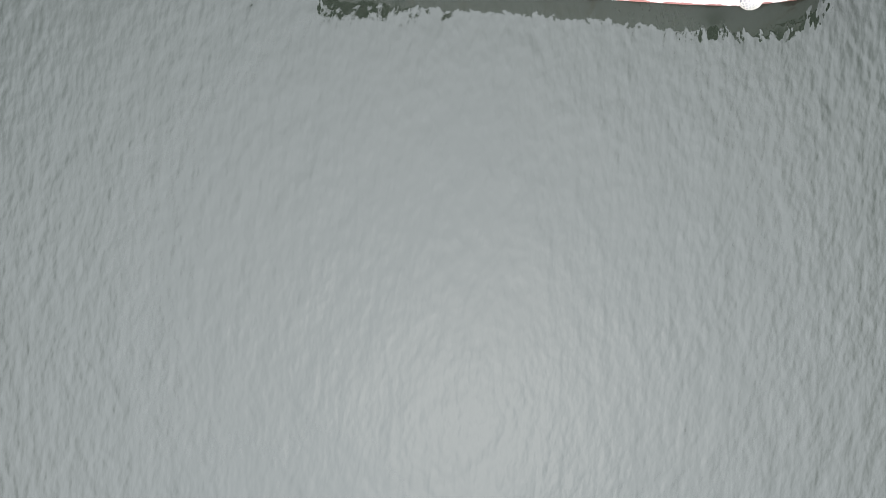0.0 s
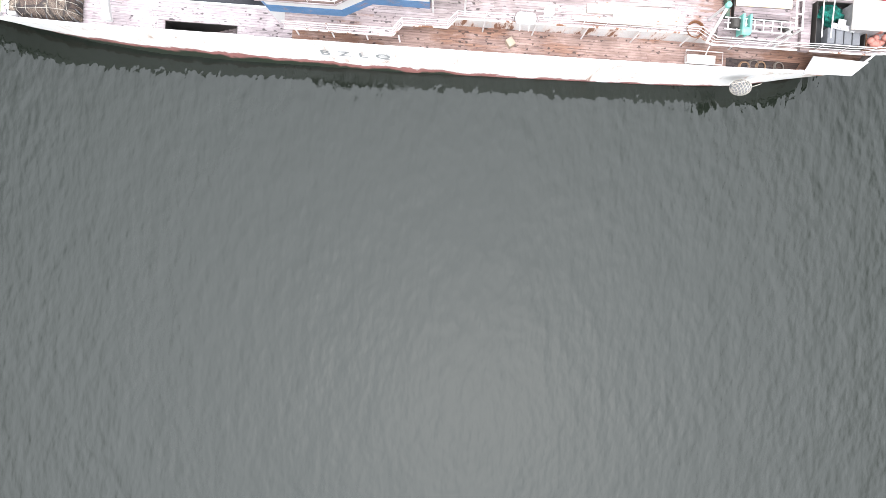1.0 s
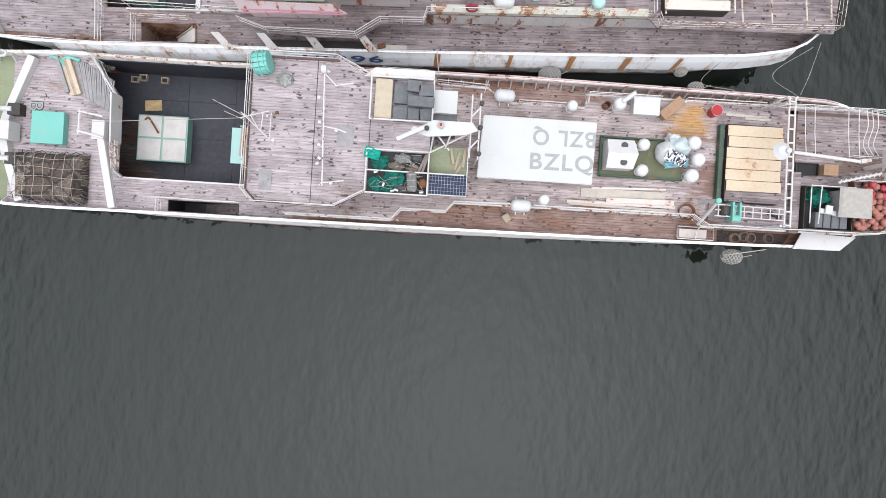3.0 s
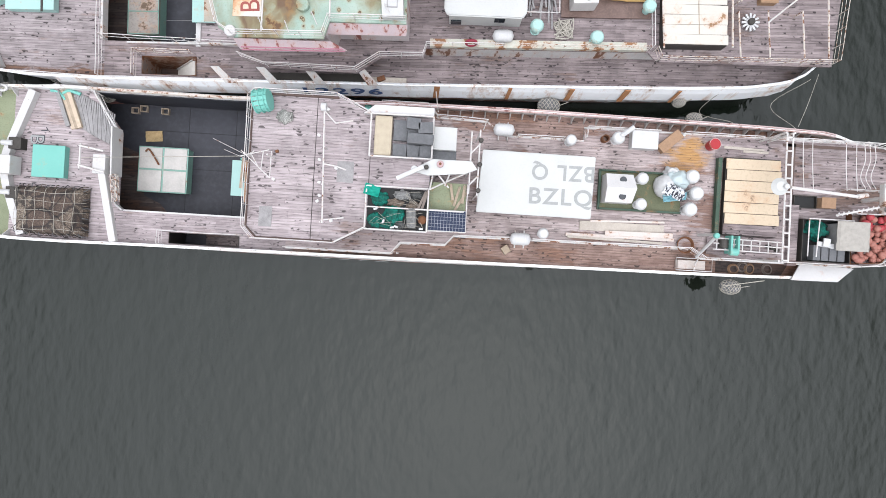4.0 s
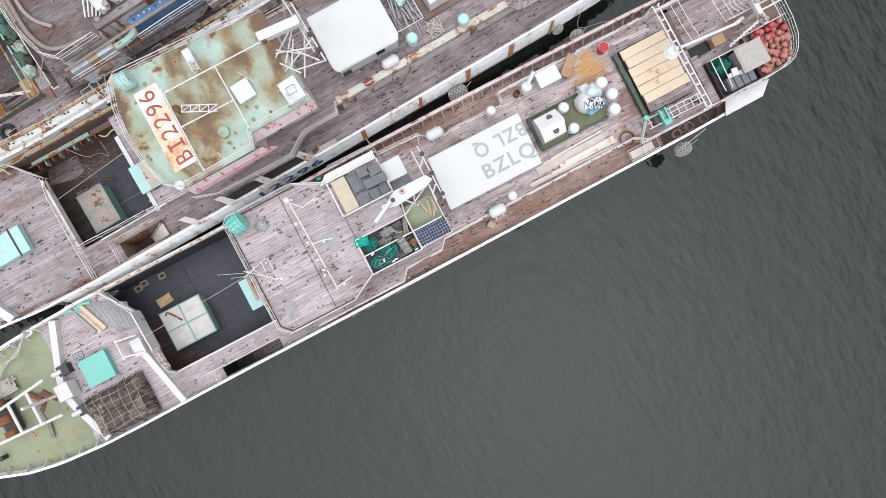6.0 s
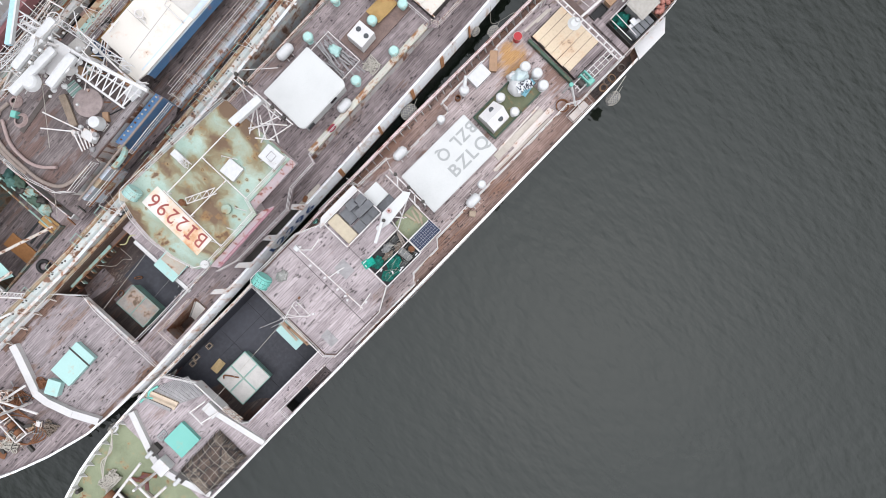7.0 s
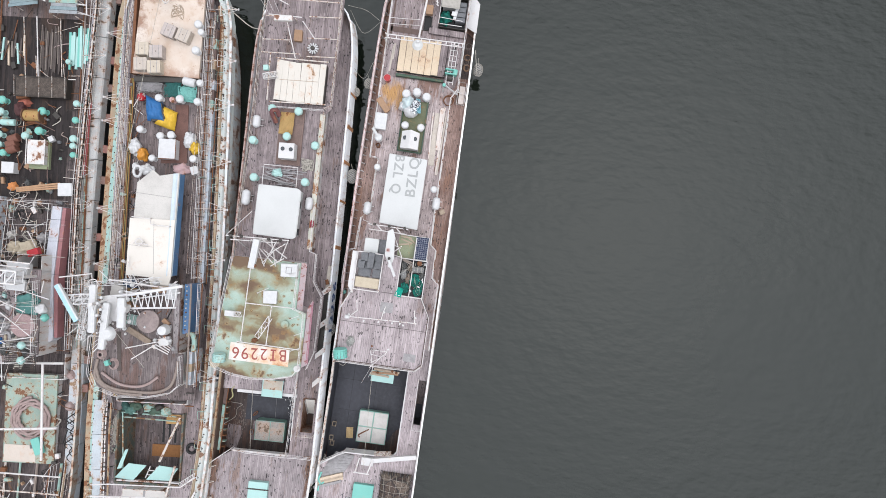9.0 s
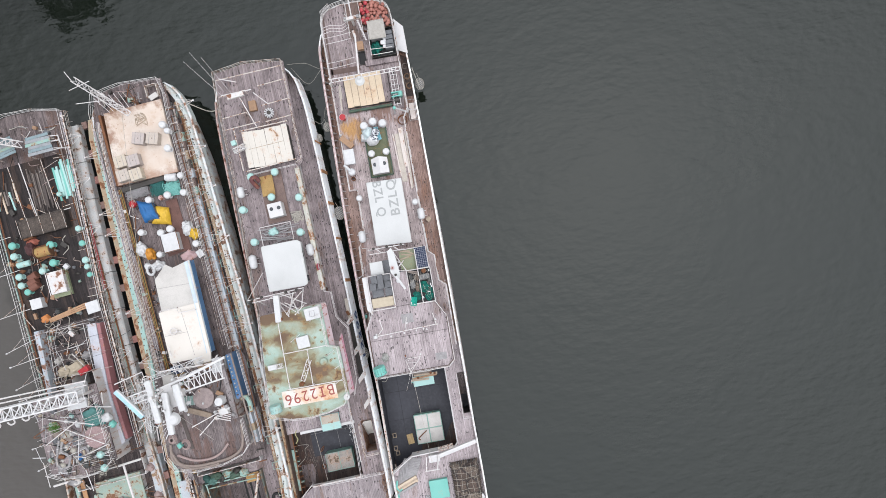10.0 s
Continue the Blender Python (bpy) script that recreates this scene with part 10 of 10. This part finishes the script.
for k in range(12):
    part("wire", tube([(-14.0 - 0.6 * k, 3.6 - 0.3 * (k % 4), 8.5 + 0.1 * (k % 3)), (-13.6 - 0.62 * k + 0.9 * math.sin(2 * k), -3.2, 8.7)], 0.014, 4), (RAIL, RAIL, ROPE)[k % 3], ship)
rail(ship, [(-6.5, -2.4), (-12.2, -2.2)], POOP4, 1.6, 3, 1.5, RAIL)
def gear_run(m, x0, x1, y0, y1, z, n, seed, pipes=None):
    """Lengths of pipe, bent hose and hooped wire left lying about on a working deck."""
    rng = random.Random(seed)
    for k in range(n):
        x, y, a, l = rng.uniform(x0, x1), rng.uniform(y0, y1), rng.gauss(0, 0.5) + (1.57 if rng.random() < 0.35 else 0), rng.uniform(0.6, 2.2)
        c, s_ = math.cos(a) * l / 2, math.sin(a) * l / 2
        kind = rng.random()
        if kind < 0.55:
            single("pipe_length", tube([(-c, -s_, rng.uniform(0.05, 0.5)), (c, s_, rng.uniform(0.05, 0.6))], rng.uniform(0.02, 0.05), 6), rng.choice(pipes or (RAIL, RUST, DARK_STEEL, RAIL_RUST, GREY_PLATE, BLACK)), m @ pose(x, y, z), "worn length of pipe lying on the deck", "pipe", "pipes on deck")
        elif kind < 0.8:
            single("hose_length", tube(smooth_path([(-c, -s_, 0.06), (-c / 3 + rng.uniform(-0.4, 0.4), rng.uniform(-0.4, 0.4), 0.1), (c / 2, s_ + rng.uniform(-0.5, 0.5), 0.12), (c, s_, 0.06)]), rng.uniform(0.025, 0.06), 6), rng.choice((HOSE, BLACK, ROPE, HOSE_PINK, RUST)), m @ pose(x, y, z), "bent length of old hose on the deck", "hose", "hoses on deck")
        else:
            single("gear_box", box((0, 0, 0.15), (rng.uniform(0.25, 0.7), rng.uniform(0.2, 0.5), 0.3), 0, 0.04), rng.choice((RUST, DARK_STEEL, FOAM, TEAL_RUST, WHITE_RUST, BROWN, OCHRE)), m @ pose(x, y, z, 0, 0, rng.uniform(0, 90)), "small worn box of gear on the deck", "box", "gear boxes")


DULL = (RUST, DARK_STEEL, BLACK, BROWN_EDGE, RAIL_RUST, RUST)
gear_run(S4, -12.5, -5.0, -2.6, 3.9, POOP4, 45, 5)
gear_run(S4, -5.0, 3.0, -2.6, 3.9, POOP4, 40, 51, DULL)
gear_run(S4, -20.5, -13.0, -2.6, 3.3, TOP4, 55, 6)
gear_run(S4, 5.0, 11.0, -3.6, 3.8, POOP4, 26, 7, DULL)
gear_run(S4, -31.0, -22.0, -4.1, 4.1, 4.6, 40, 8)
gear_run(S4, -44.0, -31.5, -3.6, 3.6, d4(-36), 80, 21)
gear_run(S3, -44.0, -35.5, -3.2, 3.2, d3(-38), 40, 22)
rail(ship, [(-31.0, -4.3), (-42.0, -3.8)], lambda x: d4(x), 1.1, 3, 1.2, RAIL_RUST)
rail(ship, [(-31.0, -3.2), (-41.0, -2.8)], lambda x: d4(x), 1.4, 3, 1.3, RAIL)
for k, (y, mat, r_) in enumerate(((-3.9, OCHRE, 0.1), (-3.5, TEAL_RUST, 0.13), (-2.4, RUST, 0.08), (-1.2, HOSE, 0.12), (0.4, TEAL_RUST, 0.1), (1.8, RAIL_RUST, 0.1), (3.2, OCHRE, 0.12))):
    part("deck_pipe", tube([(x, y * (1 - 0.012 * (-31 - x)), d4(x) + 0.25 + 0.05 * noise.noise(Vector((x, k, 0)))) for x in span(-42, -31, 1.0)], r_, 6), mat, ship)
for k in range(7):
    part("cross_beam", tube([(-31.8 - 1.6 * k, -4.2, d4(-36) + 1.2 + 0.1 * (k % 3)), (-31.5 - 1.6 * k, 4.0, d4(-36) + 1.3)], 0.07, 6), (RAIL, RAIL_RUST, WHITE_RUST)[k % 3], ship)
part("deck_house", slab(rect(-39.5, -34.5, -1.6, 2.6), d4(-36) - 0.3, d4(-36) + 0.9), TEAL_RUST, ship, "rusty pale turquoise fore house")
gear_run(S3, -12.5, -11.0, 1.8, 4.0, POOP3, 14, 9)
gear_run(S3, -11.0, 6.5, 2.0, 4.1, POOP3, 50, 10)
gear_run(S3, 14.9, 17.0, -1.4, 3.3, POOP3, 26, 31)
gear_run(S4, 12.0, 14.8, -3.2, 3.2, POOP4, 24, 32)
gear_run(S3, -15.5, -12.5, -3.5, 3.4, TOP3, 16, 11)
gear_run(S3, -33.0, -23.0, 3.5, 5.0, d3(-27), 26, 12)
gear_run(S2, -38.5, -34.8, -2.2, 2.6, d2(-36.5), 30, 13)
for k in range(22):
    x = -20.2 + 1.62 * k
    part("hull_wire", tube(smooth_path([(x, -4.3, 5.4), (x + 0.3, -4.9, 4.3), (x + 0.5, -5.1, 3.6)]), 0.02, 5), (RAIL, BLACK, RUST)[k % 3], ship)
    part("cross_pipe", tube([(x, -4.2, 5.05), (x + 0.1 * math.sin(7 * k), -2.7 - 0.3 * (k % 2), 5.1)], 0.035, 5), (RUST, RAIL_RUST, DARK_STEEL)[k % 3], ship)
for k, (y, z, r_, mat) in enumerate(((-4.05, 5.15, 0.08, HOSE), (-3.85, 5.12, 0.05, RUST), (3.85, 5.15, 0.07, RUST), (4.0, 5.3, 0.05, TEAL_RUST), (-4.5, 4.5, 0.09, RUST), (-4.38, 4.55, 0.05, TEAL_RUST))):
    part("conduit", tube([(x, y + 0.05 * noise.noise(Vector((x * 0.6, k, 5))), z) for x in span(-20, 13, 1.0)], r_, 6), mat, ship)
part("wheelhouse_wall", walls(rect(-20.3, -12.6, -2.8, 3.5), 3.6, TOP4 - 0.1, 0.1), WHITE_RUST, ship)
part("wheelhouse_roof", slab([(-12.5, -2.8), (-12.5, 3.6), (-19.8, 3.7), (-20.6, 2.5), (-21.0, 0.0), (-20.8, -1.9), (-20.1, -2.9)], TOP4 - 0.14, TOP4), DECK_DARK, ship, "cluttered dark plank roof")
rail(ship, [(-13.5, -2.75), (-20.0, -2.85), (-20.7, -1.9), (-20.9, 0.0), (-20.5, 2.4), (-19.8, 3.6)], TOP4, 0.9, 4, 1.1, RAIL)
part("roof_locker", box((-12.6, -1.1, 8.1), (1.3, 1.9, 0.7), -4, 0.05), PVC, ship)
part("roof_locker", box((-13.9, -0.9, 8.1), (1.0, 1.9, 0.6), -4, 0.05), PVC, ship)
part("red_box", box((-11.0, -1.8, 7.3), (0.6, 1.0, 0.5), 20, 0.05), RED, ship)
part("locker_stand", walls(rect(-12.8, -11.2, -2.8, -0.6), POOP4, 7.7, 0.06), WHITE_RUST, ship)
part("round_tank", drum((-17.5, -1.75, TOP4), 1.05, 0.5, seg=36), plain("pinkish_mesh_cover", (0.30, 0.215, 0.21), 0.9, 0, 0.5, 6), ship, "round tank with a pinkish mesh cover")
part("green_tarpaulin", lump((-15.6, -1.9, TOP4), (1.0, 1.1, 0.6), 0.4, 4, 3), plain("dark_turquoise_tarpaulin", (0.07, 0.18, 0.165), 0.6, 0, 0.4, 3), ship, "dark turquoise tarpaulin heap")
part("white_bag", lump((-16.0, -3.0, TOP4), (0.5, 0.5, 0.5), 0.4, 3, 5), PVC, ship)
part("teal_float", lump((-16.77, -3.4, TOP4), (0.35, 0.35, 0.4), 0.2, 3, 6), TEAL, ship)
for k, (xa, ya, xb, yb_) in enumerate(((-16.9, 1.9, -19.6, 2.5), (-17.3, -0.2, -18.8, -0.5), (-17.1, 1.6, -19.0, 1.4), (-18.6, 1.2, -20.4, 2.0))):
    part("roof_hose", tube(smooth_path([(xa, ya, 8.05), (xa - 0.9, ya + 0.35, 8.1), (xb + 0.6, yb_ + 0.15, 8.05), (xb, yb_ - 0.1, 8.0)]), 0.13, 8), GREY_PLATE, ship, "fat grey hose bent over the roof")
grid = part("roof_grating", tubes([[(-19.0 - 0.17 * k, -3.1, 8.35), (-19.0 - 0.17 * k, -0.4, 8.35)] for k in range(15)] + [[(-18.9, y, 8.36), (-21.6, y, 8.36)] for y in (-3.1, -1.7, -0.4)], 0.028, 5), DARK_STEEL, ship, "dark steel bar grating over the roof's fore end")
part("grating_leg", strands([[(-19.0, -3.0, TOP4), (-19.0, -3.0, 8.35)], [(-20.8, -0.5, TOP4), (-20.8, -0.5, 8.35)]], 0.03), DARK_STEEL, grid)
for x, y in ((-19.23, -1.84), (-20.56, -1.87)):
    part("teal_float", lump((x, y, 8.4), (0.35, 0.35, 0.3), 0.2, 3, 6), TEAL_PALE, ship)
for k in range(18):
    part("roof_scrap", lump((random.uniform(-20, -16), random.uniform(-2.2, 3.0), TOP4), (random.uniform(0.2, 0.5), random.uniform(0.2, 0.5), 0.25), 0.7, 2, k), random.choice((GREY_PLATE, ROPE, NET_GREY, HOSE, FOAM)), ship)
part("blue_bag", lump((-19.15, 0.44, TOP4), (0.4, 0.25, 0.3), 0.4, 3, 6), BLUE, ship)
part("long_pole", strands([[(-14.6, 2.0, 8.6), (-16.2, -2.4, 9.0)], [(-15.9, 0.9, 8.4), (-18.3, -2.8, 8.8)], [(-17.0, 3.0, 8.4), (-15.4, -1.0, 9.2)], [(-18.9, -0.4, 8.4), (-18.4, -3.0, 8.6)], [(-19.4, -1.0, 8.2), (-19.2, -2.8, 8.3)]], 0.05), RAIL, ship)
wd = bmesh.new()
for k in range(260):
    a, r_ = random.uniform(0, 6.28), random.uniform(0, 0.55)
    p = Vector((-15.6 + r_ * math.cos(a), 2.0 + r_ * math.sin(a), TOP4 + random.uniform(0.1, 0.5)))
    d = Vector((random.uniform(-1, 1), random.uniform(-1, 1), random.uniform(0, 0.8))).normalized()
    s_ = d.cross(Vector((0, 0, 1))).normalized() * 0.035
    vs = [wd.verts.new(q) for q in (p - s_, p + d * 0.09 - s_ * 0.2, p + d * 0.2, p + s_)]
    wd.faces.new(vs)
part("weeds", wd, LEAF, ship, "green weeds growing on the roof")["kind"] = "stuff"
# crane
cr = part("crane", lattice((-13.1, -2.6, 10.2), (-12.6, 9.5, 11.6), 1.1, 15, 0.08), BRIGHT, ship, "white lattice crane boom over the water")
for pts in ([(-13.1, -2.4, POOP4), (-13.1, -2.4, 10.4)], [(-12.9, 1.5, TOP4), (-12.9, 1.5, 10.6)]):
    part("crane_post", tube(pts, 0.13, 8), RAIL, cr)
part("walkway_rail", strands([[(-12.3, -3.2, 9.8), (-11.7, 6.0, 10.6)], [(-11.9, -3.2, 9.8), (-11.3, 6.0, 10.6)]], 0.07), RAIL, cr)
for k in range(5):
    part("hook", tube(smooth_path([(-13.4, 2.5 + 1.4 * k, 10.3), (-13.9, 2.6 + 1.4 * k, 10.1), (-14.0, 3.0 + 1.4 * k, 10.1), (-13.7, 3.2 + 1.4 * k, 10.2)]), 0.08), RAIL, cr)
# fore part: green deck with a coiled hose, sheds
part("fore_green_deck", slab(rect(-31.0, -22.6, -2.9, 1.9), POOP4 - 0.4, POOP4 - 0.2), paint("pale_green_deck_paint", (0.26, 0.335, 0.285), 0.75, 0.4, 0.6), ship, "pale green painted fore deck")
part("fore_wall", walls(rect(-30.9, -22.7, -2.8, 1.8), 3.7, POOP4 - 0.4, 0.08), WHITE_RUST, ship)
coil = [((2.0 - 0.0062 * q) * math.cos(2 * math.pi * q / 40) - 26.75 + 0.06 * math.sin(q), (1.85 - 0.0057 * q) * math.sin(2 * math.pi * q / 40) - 0.73 + 0.05 * math.cos(1.7 * q), POOP4 - 0.06 + 0.12 * abs(math.sin(q * 0.11))) for q in range(150)]
part("hose_coil", tube(coil, 0.13, 8), HOSE_PINK, ship, "pink-grey hose coiled on the green deck")
part("orange_strip", slab(rect(-31, -22, 3.05, 3.5), d4(-26) + 0.4, d4(-26) + 0.5), paint("rust_orange_gutter", (0.36, 0.2, 0.1), 0.6, 0.5), ship)
part("teal_strip", slab(rect(-31, -22, 3.75, 4.1), d4(-26) + 0.4, d4(-26) + 0.55), TEAL_RUST, ship)
for pts in ([(-21.4, 4.6, 6.6), (-21.0, -4.6, 6.8)], [(-27.6, 4.4, 6.4), (-27.0, -4.2, 6.6)], [(-21.2, -2.6, 6.6), (-30.0, -2.9, 6.6)]):
    part("white_beam", tube(pts, 0.11, 8), RAIL, ship)
for k in range(8):
    part("black_cable", tube(smooth_path([(-24.9 - 0.6 * k, -3.7, 4.25), (-25.5 - 0.6 * k, -4.5 + 0.2 * math.sin(3 * k), 4.35), (-26.3 - 0.6 * k, -3.8 - 0.3 * math.cos(2 * k), 4.35), (-26.9 - 0.6 * k, -4.4, 4.25)]), 0.05), BLACK if k % 4 else HOSE, ship)
for x, y in ((-22.6, -3.9), (-25.6, -3.9)):
    part("pink_float", lump((x, y, 4.3), (0.45, 0.4, 0.4), 0.2, 3, 2), HOSE_PINK, ship)
part("sign_plate", slab(rect(-30.9, -29.3, -1.2, 1.8), POOP4 - 0.19, POOP4 - 0.16), CREAM, ship)
part("teal_chute", box((-29.2, -1.6, POOP4 + 0.2), (1.6, 0.8, 0.4), 20, 0.06), TEAL, ship)

# loose things on that ship
for k in range(9):
    plank(S4 @ pose(8.1 + random.uniform(-0.7, 0.7), -2.75 - 0.21 * k, POOP4 + 0.05 * (k % 3), 0, 0, random.uniform(-2, 2)), random.uniform(2.2, 4.0), 0.2, 0.18, TEAL_PALE if k % 4 else TEAL, "turquoise painted plank in the rack", "turquoise planks")
for k in range(16):
    plank(S4 @ pose(8.0 + random.uniform(-0.5, 0.5), 0.0 - 0.13 * k, POOP4 + 0.04 * (k % 3), 0, 0, random.uniform(-2, 2)), random.uniform(3.4, 5.0), 0.1, 0.1, RACK_TIMBER if k % 4 else TIMBER_DARK, "grey weathered batten in the rack", "battens in the rack")
for k in range(9):
    plank(S4 @ pose(8.3 - 0.4 * (k % 3), 1.6 + 0.28 * k, POOP4 + 0.03 * (k % 2), 0, 0, random.uniform(-6, 6)), random.uniform(1.2, 2.4), 0.16, 0.12, (PLY, RACK_TIMBER, TEAL_PALE, RACK_TIMBER, TIMBER_DARK)[k % 5], "short plank on the dark deck", "short planks")
for x, y, r in ((2.09, -0.79, 0.46), (0.25, -0.58, 0.46), (-0.27, 0.67, 0.42), (2.94, -3.95, 0.38), (1.4, -3.92, 0.38), (-0.33, -3.8, 0.42), (-1.0, -3.8, 0.36), (-1.85, -3.85, 0.34), (2.96, 2.94, 0.46), (1.87, 3.05, 0.44), (-0.25, 3.1, 0.42), (-1.16, 3.11, 0.42), (-1.95, 2.65, 0.4), (6.8, -3.0, 0.3)):
    mushroom(S4 @ pose(x, y, POOP4), (TEAL_PALE, TEAL, TEAL_PALE)[int(9 * r + 3 * x) % 3], r * 0.85, 0.9, "turquoise mushroom ventilator among the gear")
yb = thing("winch", S4 @ pose(1.66, 0.1, POOP4), "ochre stained winch with a dark red guard and drums", "winch")
part("drum", drum((0, 0, 0.5), 0.5, 1.5, "y", seg=24), ORANGE, yb, "stained ochre winch drum")
part("bed", box((0, 0, 0.12), (1.4, 1.8, 0.24), 0, 0.04), RUST, yb)
for y in (-0.8, 0.8):
    part("flange", drum((0, y, 0.5), 0.62, 0.1, "y", seg=24), plain("brown_flange", (0.12, 0.06, 0.035), 0.7), yb)
part("guard", lump((0.55, 1.35, 0.2), (0.75, 0.45, 0.75), 0.25, 4, 5), plain("dark_red_brown", (0.07, 0.03, 0.03), 0.7), yb, "dark red-brown steel guard")
tk = thing("long_tank", S4 @ pose(0.93, 2.43, POOP4), "pale turquoise tank lying across the deck", "tank")
part("body", drum((0, 0, 0.45), 0.3, 1.3, "y", seg=18), TEAL_PALE, tk)
part("saddle", box((0, 0, 0.12), (0.5, 0.8, 0.24), 0, 0.03), DARK_STEEL, tk)
single("rust_box", box((0, 0, 0.3), (0.6, 1.0, 0.6), 0, 0.06), RUST, S4 @ pose(3.5, 1.3, POOP4, 0, 0, 8), "rusty red-brown box beside the net pen", "box")
single("white_carton", box((0, 0, 0.2), (0.5, 0.45, 0.4), 0, 0.03), PVC, S4 @ pose(-0.39, -1.5, POOP4, 0, 0, 30), "small white carton on the oily deck", "carton")
single("red_bag", lump((0, 0, 0), (0.45, 0.6, 0.4), 0.5, 3, 4), plain("rust_red_bags", (0.3, 0.1, 0.07), 0.8), S4 @ pose(2.9, 1.3, POOP4), "rust-red bags heaped beside the winch", "bags", "bags")
for x, y in ((-0.55, 1.9), (-1.05, 2.05), (-1.5, 2.0)):
    single("brown_reel", drum((0, 0, 0.4), 0.4, 0.9, "y"), plain("brown_reel_paint", (0.16, 0.07, 0.05), 0.7), S4 @ pose(x, y, POOP4, 0, 0, 20), "brown line reel on the deck", "reel", "line reels")
wx = crate(S4 @ pose(-1.75, -0.5, POOP4), (2.2, 1.5, 0.9), WHITE_RUST, "white_box", "white box with rusty edges and pipe frame", "box")
part("pipe_frame", strands([[(-1.2, -0.85, 0.95), (1.2, -0.85, 0.95)], [(-1.2, 0.85, 0.95), (1.2, 0.85, 0.95)]], 0.04), RAIL, wx)
part("green_plinth", slab(rect(-1.5, 1.2, -0.9, 0.95), 0.0, 0.3), GREEN_DECK, wx)
for k in range(3):
    plank(S4 @ pose(-5.2 + 0.17 * k, -0.7, POOP4 + 0.5 + 0.04 * k, 0, 0, -83 + k), 4.1, 0.16, 0.1, plain("orange_timber_%d" % k, (0.36, 0.22, 0.13), 0.8), "reddish long plank leaning on the table", "reddish planks")
crate(S4 @ pose(-3.3, 2.1, POOP4), (1.0, 1.1, 0.8), PVC, "white_box", "white box among the gear", "box")
single("orange_bag", lump((0, 0, 0), (0.4, 0.5, 0.4), 0.4, 3, 3), plain("orange_blue_bag", (0.5, 0.2, 0.07), 0.7), S4 @ pose(-5.0, 2.0, POOP4), "orange bag on the deck", "bags", "bags")
for k, (x, y, sx, sy) in enumerate(((-10.8, 0.2, 0.75, 1.0), (-9.7, -1.2, 0.5, 0.55), (-10.7, 1.5, 0.6, 0.6), (-9.5, 1.8, 0.3, 0.35))):
    single("tarpaulin", lump((0, 0, 0.1), (sx, sy, 0.5), 0.6, 4, 3 + k), (CANVAS, GREY_PLATE, CANVAS, HATCH_PALE)[k], S4 @ pose(x, y, POOP4), "crumpled cream tarpaulin bundled on the deck", "tarpaulin", "tarpaulins")
for k in range(9):
    single("cable_tangle", tube(smooth_path([(0.5 * math.sin(2.1 * k + 1.7 * q), 0.5 * math.cos(3.3 * k + 2.3 * q), 0.06 + 0.05 * (q % 3)) for q in range(7)]), 0.03, 5), (BLACK, RUST, ROPE, HOSE)[k % 4], S4 @ pose(-11.4 + 0.9 * k, 1.6 + 1.3 * math.sin(2.6 * k), POOP4), "tangle of old cable on the dark deck", "cable", "cable tangles")
for k in range(26):
    x, y = -16.6 - 0.17 * k + 0.6 * math.sin(7 * k), 0.6 + 1.9 * math.sin(4.3 * k)
    single("debris", lump((0, 0, 0), (0.25 + 0.2 * abs(math.sin(5 * k)), 0.2 + 0.25 * abs(math.cos(3 * k)), 0.22), 0.8, 2, k), (GREY_PLATE, NET_GREY, HOSE, ROPE, HATCH_PALE)[k % 5], S4 @ pose(x, y, TOP4), "grey heap of old rope and scrap on the roof", "scrap", "roof scrap")
for k in range(40):
    x, y = random.uniform(-12, 4), random.uniform(-2.4, 3.4)
    single("deck_scrap", lump((0, 0, 0), (random.uniform(0.12, 0.4), random.uniform(0.12, 0.4), 0.2), 0.7, 2, k), random.choice((DARK_STEEL, RUST, BLACK, NET_GREY, TEAL_RUST, FOAM, BROWN)), S4 @ pose(x, y, POOP4), "small heap of worn gear on the deck", "gear", "heaps of gear")
rr = random.Random(88)
for k in range(46):
    x, y = rr.uniform(-20.4, -13.2), rr.uniform(-2.4, 3.2)
    single("debris", lump((0, 0, 0), (rr.uniform(0.1, 0.34), rr.uniform(0.1, 0.34), 0.2), 0.8, 2, 60 + k), rr.choice((HATCH_PALE, PVC, ROPE, GREY_PLATE, CANVAS, TEAL_PALE)), S4 @ pose(x, y, TOP4), "pale scrap lying on the cluttered roof", "scrap", "roof scrap")
for k in range(34):
    x, y, q, l = rr.uniform(-21.5, -12.0), rr.uniform(-3.4, 4.2), rr.uniform(-0.5, 0.5) + rr.choice((0, 1.57)), rr.uniform(0.8, 2.6)
    single("pipe_length", tube([(-l / 2 * math.cos(q), -l / 2 * math.sin(q), rr.uniform(0.1, 0.9)), (l / 2 * math.cos(q), l / 2 * math.sin(q), rr.uniform(0.1, 0.9))], rr.uniform(0.02, 0.045), 5), rr.choice((BRIGHT, RAIL, BRIGHT, RAIL_RUST)), S4 @ pose(x, y, TOP4), "white pipe lying across the cluttered roof", "pipe", "pipes on deck")
for k in range(36):
    x, y, q, l = rr.uniform(-12.2, -6.0), rr.uniform(-2.2, 3.2), rr.uniform(-0.5, 0.5) + rr.choice((0, 1.57)), rr.uniform(0.6, 2.0)
    single("pipe_length", tube([(-l / 2 * math.cos(q), -l / 2 * math.sin(q), rr.uniform(0.05, 0.5)), (l / 2 * math.cos(q), l / 2 * math.sin(q), rr.uniform(0.05, 0.5))], rr.uniform(0.018, 0.04), 5), rr.choice((BRIGHT, RAIL, HATCH_PALE, RAIL_RUST)), S4 @ pose(x, y, POOP4), "white pipe lying loose on the deck", "pipe", "pipes on deck")
